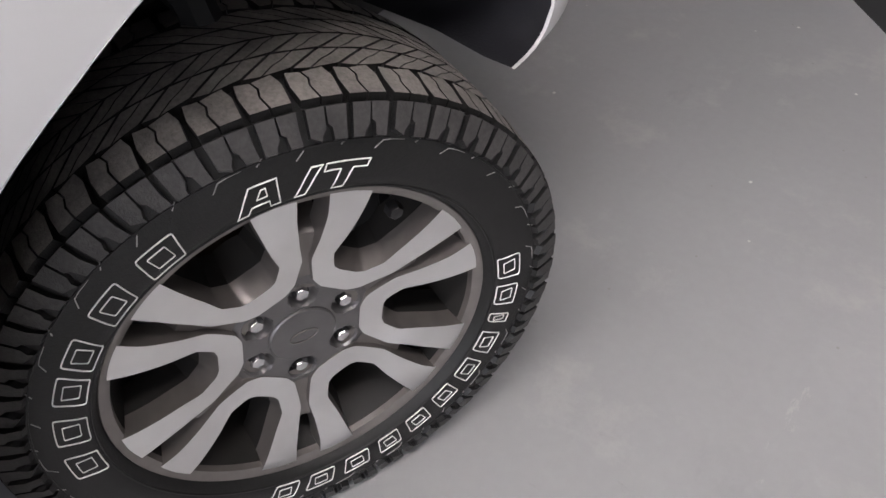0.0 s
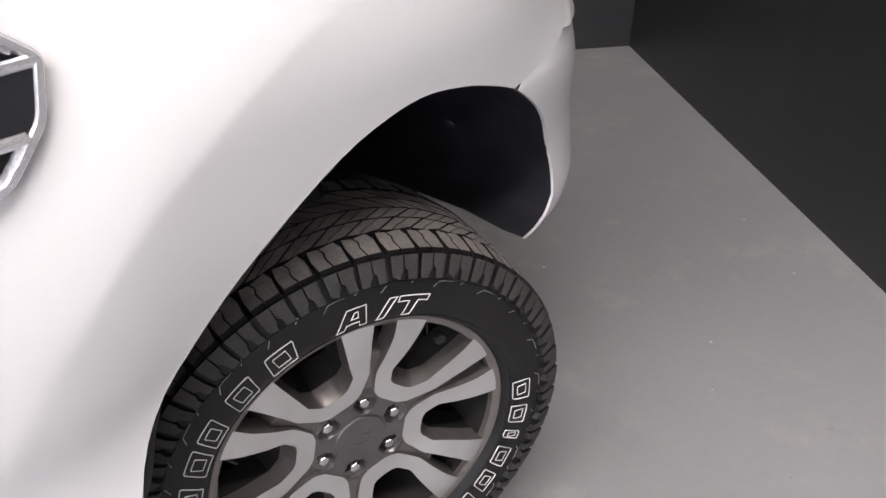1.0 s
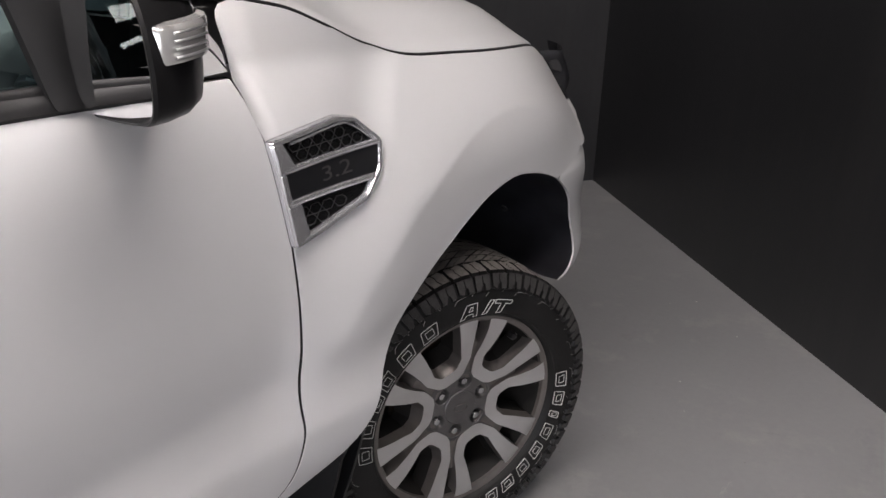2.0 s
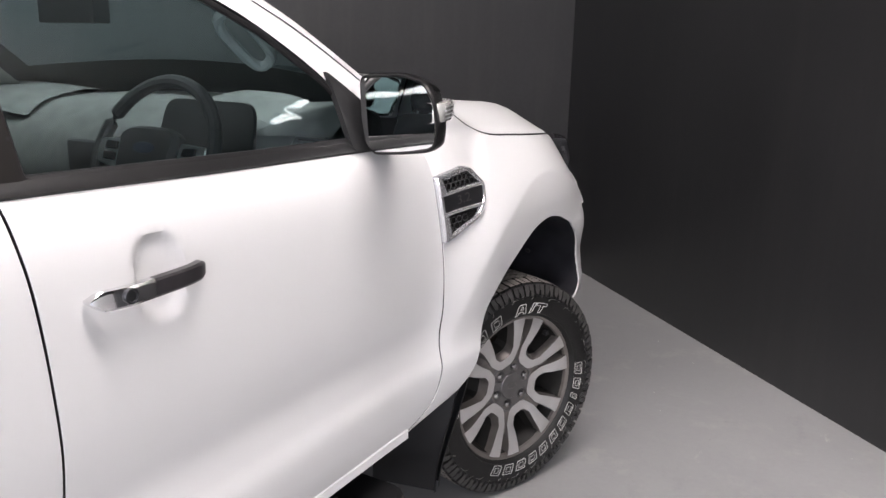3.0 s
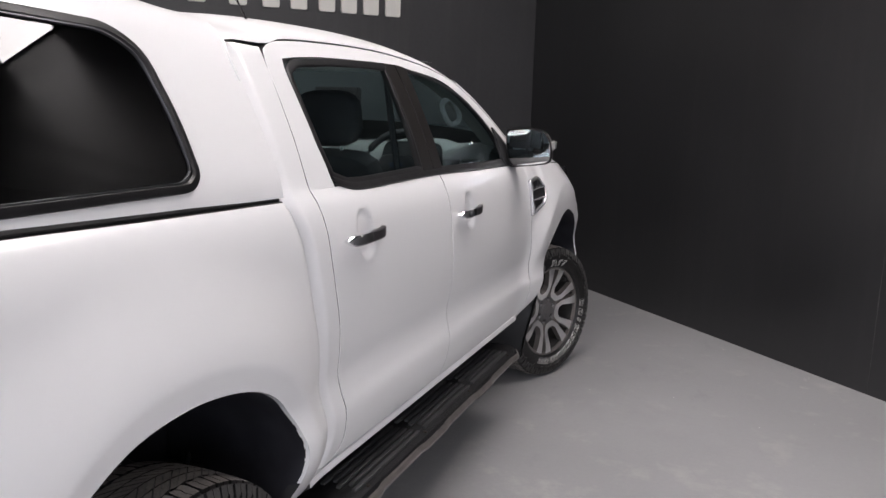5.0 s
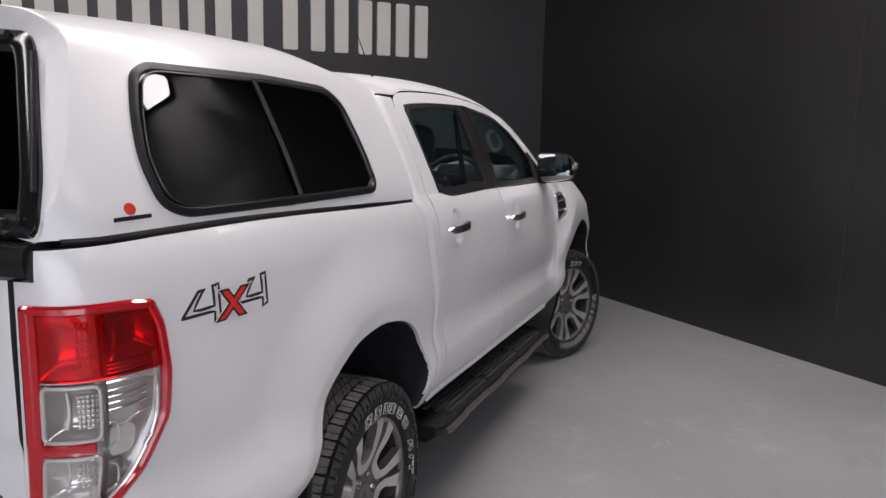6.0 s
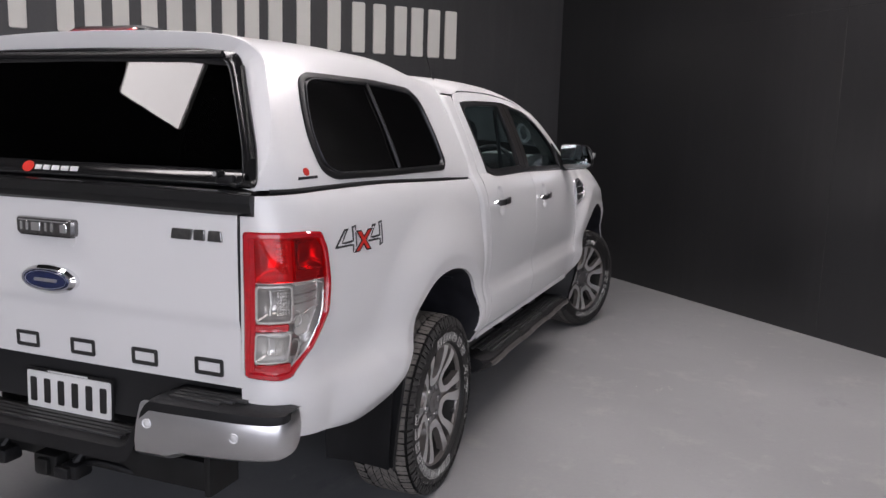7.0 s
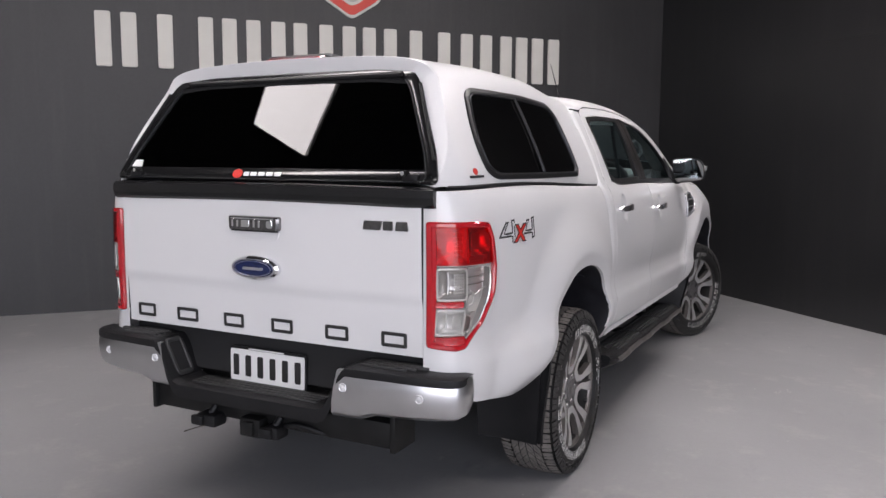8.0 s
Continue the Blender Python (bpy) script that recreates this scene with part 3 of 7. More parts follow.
net = [[tuple(np.array(a) * (1 - k) + np.array(b) * k) for a, b in zip(inner, outer)] for k in np.linspace(0, 1, 6)]
upper = part("door_frame", skin(net, on_side, 0.03, plain="lr"), [WHITE, SHUT], truck)
mirrored(upper, truck)


def roof_section(y, z, x, crown, n=14):
    """From the roof's edge up and over to the middle."""
    return [(x * math.cos(a) ** 0.75 if a < math.pi / 2 - 1e-6 else 0.0, y, z + crown * math.sin(a) ** 1.1) for a in np.linspace(0, math.pi / 2, n)]


bm = bmesh.new()
rows = []
for y, z in spline([(0.432, 1.60), (0.433, 1.68), (0.452, 1.708)] + shifted(ROOF_LINE[1:8], 0, 0.006), 48):
    rows.append(roof_section(y, z, side(y, min(z, 1.76)) - 0.001, 0.085 * smoothstep(0.05, 0.85, y) ** 0.5 * (1 - 0.35 * smoothstep(1.5, 2.1, y))))
rows = [[(-x, y, z) for x, y, z in r[:-1]] + r[::-1] for r in rows]
grid(bm, rows)
part("roof", bm, WHITE, truck, "white cab roof")
bm = bmesh.new()
line = spline(shifted(ROOF_LINE[7:], 0.0, 0.006), 24)
grid(bm, [[(side(y, z) - dx, y + dy, z + dz) for y, z in line] for dx, dy, dz in ((0.0, 0, 0), (0.012, 0.006, 0.016), (0.035, 0.02, 0.024), (0.07, 0.03, 0.020), (0.085, 0.02, -0.01))])
a_pillar = part("windscreen_pillar", bm, WHITE, truck)
mirrored(a_pillar, truck)
bm = bmesh.new()
edge = spline(shifted(ROOF_LINE[7:], 0.03, 0.02), 30)
rows = []
for y, z in edge:
    x = side(y - 0.03, z - 0.02) - 0.07
    rows.append([(x * k, y + 0.16 * (1 - k * k), z + 0.05 * (1 - k * k)) for k in np.linspace(-1, 1, 41)])
grid(bm, rows)
screen = part("windscreen", bm, GLASS, truck, "clear windscreen glass")
screen.visible_shadow = False
# the black printed border along the windscreen's edges
bm = bmesh.new()
inside = [[(x, y - 0.004, z - 0.004) for x, y, z in r] for r in rows]
grid(bm, inside[-8:])
for a, b in ((0, 4), (-4, None)):
    grid(bm, [r[a:b] for r in inside])
part("windscreen_border", bm, SHUT, screen, "black printed border")

# black window surrounds, pillar film, belt moulding and panes
rear_out = rounded([(0.70, 1.352), (0.672, 1.45), (0.664, 1.56), (0.668, 1.650), (0.73, 1.678), (0.96, 1.692), (1.19, 1.697), (1.36, 1.698), (1.358, 1.5), (1.352, 1.326), (1.1, 1.324), (0.90, 1.322), (0.79, 1.326)], 0.016, 3)
front_out = rounded([(1.52, 1.322), (1.515, 1.5), (1.525, 1.690), (1.68, 1.680), (1.83, 1.661), (2.0, 1.613), (2.13, 1.553), (2.28, 1.450), (2.37, 1.352), (2.41, 1.305), (2.0, 1.310), (1.75, 1.316)], 0.02, 3)
for outline, group, broad in ((rear_out, rear_door, 0.024), (front_out, front_door, 0.015)):
    bm = bmesh.new()
    frame_ring(bm, dense(outline, 0.04), broad, 0.009, lambda y, z, h: on_side(y, z, h - 0.006))
    seal = part("window_seal", bm, BLACK_TRIM, group)
    mirrored(seal, truck)
    bm = bmesh.new()
    slab(bm, dense(outline, 0.04), 0.004, lambda y, z, h: on_side(y, z, h - 0.010 - 0.024 * (1.66 - z) / 0.34))
    pane = part("window_pane", bm, GLASS, group, "clear side window glass")
    pane.visible_shadow = False
    mirrored(pane, truck).visible_shadow = False
bm = bmesh.new()
for y0, y1 in ((1.352, 1.442), (1.448, 1.528)):
    net = coons([(y0, 1.322), (y1, 1.320)], [(y0 + 0.004, 1.700), (y1 - 0.002, 1.694)], [(y0, 1.322), (y0 + 0.004, 1.700)], [(y1, 1.320), (y1 - 0.002, 1.694)], 6, 14)
    other = skin(net, lambda y, z: on_side(y, z, 0.003), 0.03)
    tmp = bpy.data.meshes.new("scratch")
    other.to_mesh(tmp)
    other.free()
    bm.from_mesh(tmp)
    bpy.data.meshes.remove(tmp)
film = part("pillar_trim", bm, PILLAR, truck, "black film on the middle door pillar")
mirrored(film, truck)
bm = bmesh.new()
belt = spline([(0.70, 1.352), (0.79, 1.330), (0.90, 1.324), (1.1, 1.324), (1.45, 1.322), (1.9, 1.309), (2.2, 1.303), (2.46, 1.296)], 60)
grid(bm, [[on_side(y, z + dz, dh) for y, z in belt] for dz, dh in ((0.013, -0.012), (0.011, 0.003), (0.003, 0.008), (-0.008, 0.007), (-0.013, 0.0))])
belt_trim = part("belt_moulding", bm, BLACK_TRIM, truck, "black belt moulding under the side windows")
mirrored(belt_trim, truck)
bm = bmesh.new()
slab(bm, dense(rounded([(2.305, 1.292), (2.288, 1.468), (2.345, 1.430), (2.45, 1.356), (2.520, 1.300), (2.515, 1.288)], 0.008, 3), 0.02), 0.014, lambda y, z, h: on_side(y, z, h - 0.004))
sail = part("mirror_base", bm, SHUT, truck, "black triangular mirror base")
mirrored(sail, truck)

# ---- hood, headlamps and front bumper ----
HOOD_EDGE = [(2.66, 1.397), (2.75, 1.378), (2.825, 1.347), (2.89, 1.318), (2.95, 1.297), (3.05, 1.270), (3.23, 1.254), (3.59, 1.225), (3.68, 1.189)]

bm = bmesh.new()
rows = []
for y, z in spline(HOOD_EDGE, 44):
    x = hood_x(y, z) - 0.004
    rise = 0.105 * smoothstep(4.10, 3.50, y) * (1 - 0.45 * smoothstep(2.98, 2.70, y))
    half = [(x, y, z - 0.014), (x - 0.001, y, z - 0.003), (x - 0.006, y, z + 0.002)]
    half += [(x * k, y + 0.10 * (1 - k) * smoothstep(3.3, 3.7, y) + 0.17 * (1 - k * k) * smoothstep(3.0, 2.70, y), z + 0.003 + rise * (1 - k**3.4) + 0.026 * math.exp(-(((k - 0.76) / 0.13) ** 2)) * smoothstep(2.55, 2.85, y)) for k in np.linspace(0.985, 0.0, 22)]
    rows.append(half[:-1] + [(-a, b, c) for a, b, c in half[::-1]])
y, z = 3.72, 1.10
rows.append([(a, min(b, 3.70) + 0.13 + (b - 3.6) * 0.6, c - 0.09) for a, b, c in rows[-1]])
grid(bm, rows)
part("hood", bm, WHITE, truck, "white engine hood")
bm = bmesh.new()
edge = spline(HOOD_EDGE, 60)
grid(bm, [[(hood_x(y, z) + dx, y, z + dz) for y, z in edge] for dx, dz in ((0.0005, -0.0055), (0.0012, -0.0030), (0.0006, -0.0005), (-0.004, 0.001))])
hood_line = part("hood_gap", bm, SHUT, truck, "dark shut line round the hood")
mirrored(hood_line, truck)


def nose(a, z):
    """The front of the truck in plan: a runs from the side (0) to the middle (1)."""
    t = a * math.pi / 2
    wide = 0.980 - 0.05 * smoothstep(0.9, 1.15, z) - 0.05 * smoothstep(0.66, 0.5, z)
    return (wide * math.cos(t) ** 0.62, 3.52 + (0.60 - 0.12 * smoothstep(0.85, 1.2, z) - 0.10 * smoothstep(0.66, 0.48, z)) * math.sin(t) ** 0.9, z)


bm = bmesh.new()
rows = []
front_arch = [p for p in spline(ARCH_F, 400) if p[0] > 3.54 and 0.6075 < p[1] < 0.912] + [(3.525, 0.917), (3.62, 0.934), (3.70, 0.956)]
for z in np.linspace(0.608, 0.956, 40):
    start = float(np.interp(z, [p[1] for p in front_arch], [p[0] for p in front_arch]))
    row = [nose(a, z) for a in np.linspace(0.0, 1.0, 90)]
    meet = side(start, z) / float(np.interp(start, [p[1] for p in row], [p[0] for p in row]))
    reach = 0.35 + 2.2 * smoothstep(0.72, 0.94, z)
    row = [(x * (1 + (meet - 1) * max(0.0, 1 - (y - start) / reach)) + 0.012 * math.sin(math.pi * min(1.0, (y - start) / 0.42)) * smoothstep(0.965, 0.86, z), y, z) for x, y, z in row if y > start + 0.012]
    row = [(side(start, z), start, z)] + row
    rows.append(spline(row, 36))
grid(bm, rows)
bumper = part("front_bumper", bm, WHITE, truck, sharp=60)
mirrored(bumper, truck)
def front_corner(heights, bulge):
    """The truck's front corner ahead of the fender, from its edge round to the nose."""
    bm = bmesh.new()
    rows = []
    for z in heights:
        start = float(np.interp(z, [0.955, 1.0, 1.12, 1.185], [3.705, 3.753, 3.745, 3.69]))
        row = [p for p in [nose(a, z) for a in np.linspace(0.0, 0.55, 40)] if p[1] > start][1:]
        meet = (side(start, z) - 0.003) / row[0][0]
        row = [(side(start, z) - 0.003, start + 0.003, z)] + [(x * (1 + (meet - 1) * max(0.0, 1 - (y - start) / 0.45)), y, z) for x, y, z in row if y > start + 0.02]
        rows.append([(x + bulge(y - start, z), y, z) for x, y, z in spline(row, 18)])
    grid(bm, rows)
    return bm


corner_panel = part("bumper_corner", front_corner(np.linspace(0.957, 1.062, 7), lambda d, z: 0.0), WHITE, truck)
mirrored(corner_panel, truck)
headlamp = part("headlamp", front_corner(np.linspace(1.064, 1.195, 9), lambda d, z: 0.045 * smoothstep(0.0, 0.06, d) * smoothstep(1.062, 1.13, z)), LAMP_HEAD, truck, "dark headlamp with a clear lens")
mirrored(headlamp, truck)
bm = bmesh.new()
grid(bm, [[(x * k, 3.98 + 0.05 * (1 - abs(k)), z) for k in np.linspace(-1, 1, 12)] for x, z in ((0.55, 0.9), (0.56, 1.16))])
part("grille", bm, GUNMETAL, truck, "dark front grille")
bm = bmesh.new()
grid(bm, [[(side(y, 1.28) * 0.93 * k, y + 0.10 * (1 - k * k), 1.335 + 0.02 * (1 - k * k)) for k in np.linspace(-1, 1, 12)] for y in (2.55, 2.72, 2.86)])
part("cowl", bm, BLACK_TRIM, truck, "black plastic cowl below the windscreen")

# ---- wheel housings ----
def liner(name, line, deep, inset):
    bm = bmesh.new()
    pts = spline(line, 40)
    rows = [[(side(y, z) - inset, y, z) for y, z in pts], [(side(y, z) - 0.05, y, z) for y, z in pts]]
    mid = (sum(p[0] for p in pts) / 40, 0.5)
    rows += [[(x, mid[0] + (y - mid[0]) * k, 0.5 + (z - 0.5) * k) for y, z in pts] for x, k in ((0.80, 1.03), (0.62, 1.03), (deep, 1.0), (deep, 0.45), (deep, 0.0))]
    grid(bm, rows)
    ob = part(name, bm, LINER, truck, "black plastic wheel-arch liner")
    mirrored(ob, truck)


liner("wheel_liner", ARCH_F, 0.48, 0.005)
liner("wheel_liner", ARCH_R, 0.50, 0.010)
for line, turn in ((ARCH_F[:-1], 0.006), (ARCH_R[:-1], 0.013)):
    bm = bmesh.new()
    pts = spline(line, 50)
    grid(bm, [[(side(y, z) - dx, y, z - 0.001) for y, z in pts] for dx in (0.0, turn)])
    lip = part("arch_lip", bm, WHITE, truck)
    mirrored(lip, truck)

# what shows inside the rear wheel housings: ribs of the liner, the damper and the leaf spring
ribs = spline(ARCH_R, 40)
for sx in (1, -1):
    for k in (9, 12, 15, 18, 21, 24, 27):
        y, z = ribs[k]
        bm = bmesh.new()
        tube(bm, [(sx * x, (y + 0.02) * 1.015 - 0.02, 0.5 + (z - 0.5) * 1.015) for x in (0.83, 0.74, 0.64, 0.55)], 0.0055, 6)
        part("liner_rib", bm, LINER, truck)
    bm = bmesh.new()
    tube(bm, [(sx * 0.56, -0.10, 0.36), (sx * 0.55, 0.08, 0.68)], 0.030, 12)
    tube(bm, [(sx * 0.55, 0.08, 0.68), (sx * 0.545, 0.20, 0.90)], 0.022, 12)
    part("damper", bm, CHASSIS, truck, "black damper above the rear axle")
    bm = bmesh.new()
    tube(bm, spline([(sx * 0.52, -0.62, 0.60), (sx * 0.52, -0.30, 0.48), (sx * 0.52, 0.0, 0.44), (sx * 0.52, 0.30, 0.48), (sx * 0.52, 0.62, 0.58)], 20), 0.024, 8)
    part("leaf_spring", bm, CHASSIS, truck, "black leaf spring")

# what shows inside the front wheel housings: the spring leg, an arm and the liner's fasteners
for sx in (1, -1):
    bm = bmesh.new()
    tube(bm, [(sx * 0.66, 3.30, 0.45), (sx * 0.61, 3.28, 0.97)], 0.034, 14)
    leg = part("spring_leg", bm, CHASSIS, truck, "dark spring leg inside the wheel housing")
    bm = bmesh.new()
    turns = [(sx * (0.645 - 0.035 * f) + 0.072 * math.cos(f * 11 * math.pi), 3.295 - 0.012 * f + 0.072 * math.sin(f * 11 * math.pi), 0.60 + 0.36 * f) for f in np.linspace(0, 1, 110)]
    tube(bm, turns, 0.0075, 6)
    part("coil_spring", bm, CHASSIS, leg)
    bm = bmesh.new()
    tube(bm, spline([(sx * 0.50, 3.20, 0.86), (sx * 0.60, 3.24, 0.87), (sx * 0.72, 3.28, 0.80), (sx * 0.76, 3.28, 0.68)], 14), lambda f: 0.030 - 0.008 * f, 8)
    part("upper_arm", bm, CHASSIS, truck)
    for y, z in ((3.655, 0.77), (3.60, 0.862), (3.50, 0.925)):
        bm = bmesh.new()
        revolve(bm, [(0.0, 0.011), (0.004, 0.010), (0.006, 0.006), (0.0065, 0.0005)], 14)
        bmesh.ops.transform(bm, matrix=Matrix.Translation((sx * 0.74, y - 0.012, z - 0.012)) @ Matrix.Rotation(math.atan2(0.5 - z, 3.28 - y), 4, "X") @ Matrix.Rotation(math.pi / 2, 4, "Z"), verts=bm.verts)
        part("liner_clip", bm, SHUT, truck)


# ---- tailgate ----
def on_gate(x, z, h=0.0):
    """The tailgate's face: upright, with a soft crease across its middle."""
    y = -1.162 + 0.008 * smoothstep(0.985, 0.945, z) + 0.030 * max(0.0, 0.95 - z) - 0.004 * smoothstep(0.98, 1.2, z) + 0.004 * (x / 0.73) ** 2
    return (x, y - h, z)


gate_net = coons([(-0.7015, 0.772), (0.7015, 0.772)], [(-0.7015, 1.315), (0.7015, 1.315)], [(-0.7015, 0.772), (-0.7015, 1.315)], [(0.7015, 0.772), (0.7015, 1.315)], 36, 40)
tailgate = part("tailgate", skin(gate_net, on_gate, 0.04, (0, 1, 0)), [WHITE, SHUT], truck, "white tailgate")
bm = bmesh.new()
slab(bm, rounded([(-0.105, 1.148), (0.105, 1.148), (0.115, 1.20), (-0.115, 1.20)], 0.02), 0.003, on_gate, inset=0.002)
part("handle_recess", bm, WHITE, tailgate)
bm = bmesh.new()
slab(bm, rounded([(-0.118, 1.182), (0.118, 1.182), (0.120, 1.236), (-0.120, 1.236)], 0.012), 0.022, on_gate, inset=0.008)
part("handle", bm, CHROME_DARKENED, tailgate, "chrome tailgate handle")
bm = bmesh.new()
for x0, x1 in ((-0.098, -0.088), (-0.074, -0.064), (-0.052, -0.014), (0.004, 0.014), (0.028, 0.038)):
    slab(bm, rounded([(x0, 1.194), (x1, 1.194), (x1, 1.222), (x0, 1.222)], 0.003), 0.0235, on_gate, inset=0.001)
slab(bm, rounded([(-0.104, 1.225), (0.100, 1.225), (0.100, 1.229), (-0.104, 1.229)], 0.0015), 0.0235, on_gate, inset=0.001)
slab(bm, rounded([(0.066, 1.192), (0.094, 1.192), (0.094, 1.222), (0.066, 1.222)], 0.008), 0.0240, on_gate, inset=0.002)
part("handle_grip", bm, CHROME, tailgate, "bright raised bars and lock on the tailgate handle")
bm = bmesh.new()
slab(bm, rounded([(-0.108, 1.178), (0.108, 1.178), (0.108, 1.186), (-0.108, 1.186)], 0.003), 0.016, on_gate, inset=0.002)
part("handle_slot", bm, SHUT, tailgate)
bm = bmesh.new()
slab(bm, [(0.113 * math.cos(a), 1.040 + 0.046 * math.sin(a)) for a in np.linspace(0, 2 * math.pi, 56, False)], 0.026, on_gate, inset=0.010)
part("emblem", bm, CHROME, tailgate, "chrome-rimmed oval emblem")
bm = bmesh.new()
slab(bm, [(0.098 * math.cos(a), 1.040 + 0.036 * math.sin(a)) for a in np.linspace(0, 2 * math.pi, 40, False)], 0.0285, on_gate, inset=0.006)
field = part("emblem_field", bm, BLUE, tailgate, "blue oval field of the emblem")
bm = bmesh.new()
tube(bm, [on_gate(0.085 * math.cos(a), 1.040 + 0.0285 * math.sin(a), 0.0287) for a in np.linspace(0, 2 * math.pi, 48, False)], 0.0011, 5, True)
part("emblem_ring", bm, SATIN, field)
bm = bmesh.new()
slab(bm, rounded([(-0.050, 1.034), (0.046, 1.034), (0.050, 1.045), (-0.046, 1.045)], 0.004), 0.0298, on_gate, inset=0.001)
part("emblem_bar", bm, SATIN, field, "silver bar on the emblem")
for x0, x1 in ((-0.650, -0.553), (-0.430, -0.318), (-0.182, -0.083), (0.052, 0.152), (0.299, 0.399), (0.537, 0.640)):
    bm = bmesh.new()
    frame_ring(bm, dense(rounded([(x0, 0.797), (x1, 0.797), (x1, 0.851), (x0, 0.851)], 0.008, 3), 0.02), 0.0125, 0.004, on_gate)
    part("lettering_bar", bm, BLACK_MARK, tailgate, "dark grey name bar")
for x0, x1, x2, x3 in ((0.474, 0.545, 0.480, 0.552), (0.556, 0.594, 0.556, 0.594), (0.604, 0.655, 0.608, 0.650)):
    bm = bmesh.new()
    slab(bm, rounded([(x0, 1.206), (x1, 1.206), (x3, 1.238), (x2, 1.238)], 0.004, 3), 0.006, on_gate, inset=0.002)
    part("badge_bar", bm, CHROME_DARKENED, tailgate, "chrome badge bar")

# ---- tail lamps ----


def panel_piece(name, s0, s1, z0, z1, base, mat, owner, label="", cut=None):
    """A curved pane of a lamp, as a net so that it follows the corner."""
    bm = bmesh.new()
    rows = []
    for z in np.linspace(z0, z1, 9):
        right = s1 if cut is None else min(s1, float(np.interp(z, [c[1] for c in cut], [c[0] for c in cut])))
        rows.append([on_bed(s, z, base) for s in np.linspace(s0, right, 10)])
    grid(bm, rows)
    return part(name, bm, mat, owner, label)


CUT = [(-1.06, 0.825), (-1.005, 0.885), (-0.955, 0.985), (-0.946, 1.08), (-0.952, 1.2), (-0.966, 1.232)]
bm = bmesh.new()
out = dense(rounded(LAMP, 0.012, 4), 0.02)
grid(bm, [[on_bed(-1.06 + (a + 1.06) * k, 1.02 + (b - 1.02) * k, h) for a, b in out] for k, h in ((1.0, -0.006), (0.985, -0.02), (0.96, -0.045), (0.6, -0.052), (0.3, -0.054), (0.03, -0.054))], True)
lamp = part("tail_lamp", bm, LAMP_SMOKE, truck, "red and clear tail lamp wrapping round the corner")
pieces = []
bm = bmesh.new()
frame_ring(bm, out, 0.021, 0.016, lambda a, b, h: on_bed(a, b, h - 0.005))
pieces.append(part("lamp_rim", bm, RED_LENS, lamp, "glossy red lamp rim"))


def lamp_slab(name, s0, s1, z0, z1, base, thick, mat, label="", r=0.006):
    bm = bmesh.new()
    slab(bm, dense(rounded([(s0, z0), (s1, z0), (s1, z1), (s0, z1)], r, 3), 0.012), thick, lambda a, b, h: on_bed(a, b, base + h), inset=0.003)
    pieces.append(part(name, bm, mat, lamp, label))


def lamp_bowl(s0, s1, z0, z1, deep, mat, label=""):
    """A pressed reflector: rounded-square bowl behind the lens."""
    bm = bmesh.new()
    rows = []
    for v in np.linspace(-1, 1, 13):
        rows.append([on_bed((s0 + s1) / 2 + (s1 - s0) / 2 * u, (z0 + z1) / 2 + (z1 - z0) / 2 * v, 0.004 - deep * (1 - u**4) * (1 - v**4)) for u in np.linspace(-1, 1, 13)])
    grid(bm, rows)
    pieces.append(part("lamp_bowl", bm, mat, lamp, label))


def lamp_line(pts, r, mat, lift=0.003):
    bm = bmesh.new()
    tube(bm, [on_bed(a, b, lift) for a, b in spline(pts, 16)], r, 6)
    pieces.append(part("lens_rib", bm, mat, lamp))


def cell_rim(s0, s1, z0, z1, wide, mat):
    bm = bmesh.new()
    frame_ring(bm, dense(rounded([(s0, z0), (s1, z0), (s1, z1), (s0, z1)], 0.018, 4), 0.015), wide, 0.006, lambda a, b, h: on_bed(a, b, h + 0.001))
    pieces.append(part("cell_rim", bm, mat, lamp))


# red bars: below, and between the two clear cells
lamp_slab("red_bar", -1.204, -1.062, 0.810, 0.850, -0.006, 0.014, RED_LENS)
lamp_slab("red_bar", -1.202, -1.082, 0.950, 0.972, -0.006, 0.014, RED_LENS)
lamp_slab("red_bar", -1.202, -1.184, 0.830, 1.230, -0.006, 0.014, RED_LENS)
for z0, z1, bright in ((0.974, 1.088, LAMP_DARK), (0.853, 0.948, LAMP_SMOKE)):
    s0, s1 = -1.186, -1.070
    lamp_bowl(s0, s1, z0, z1, 0.044, bright, "pressed reflector bowl")
    cell_rim(s0, s1, z0, z1, 0.008, CLEAR_LAMP)
    # fluted block of small prisms on the outer half
    for k in range(5):
        a = s0 + 0.062 + 0.0095 * k
        for m in range(7):
            b = z0 + 0.022 + (z1 - z0 - 0.044) * m / 7
            lamp_slab("prism", a, a + 0.0075, b, b + (z1 - z0 - 0.044) / 7 - 0.002, -0.018, 0.006, CLEAR_LAMP, r=0.001)
    lamp_line([(s0 + 0.036, z0 + 0.02), (s0 + 0.040, (z0 + z1) / 2), (s0 + 0.036, z1 - 0.02)], 0.0035, CLEAR_LAMP, -0.026)
# the clear outer side: stepped fins above, a bright facet in the middle, a plain one below
lamp_slab("side_facet", -1.062, -0.968, 0.985, 1.085, -0.040, 0.004, LAMP_SMOKE)
lamp_slab("side_facet", -1.060, -1.000, 0.925, 0.992, -0.030, 0.012, CLEAR_LAMP, "bright facet in the clear side", 0.02)
lamp_slab("side_facet", -1.060, -1.022, 0.858, 0.918, -0.034, 0.006, LAMP_DARK, r=0.012)
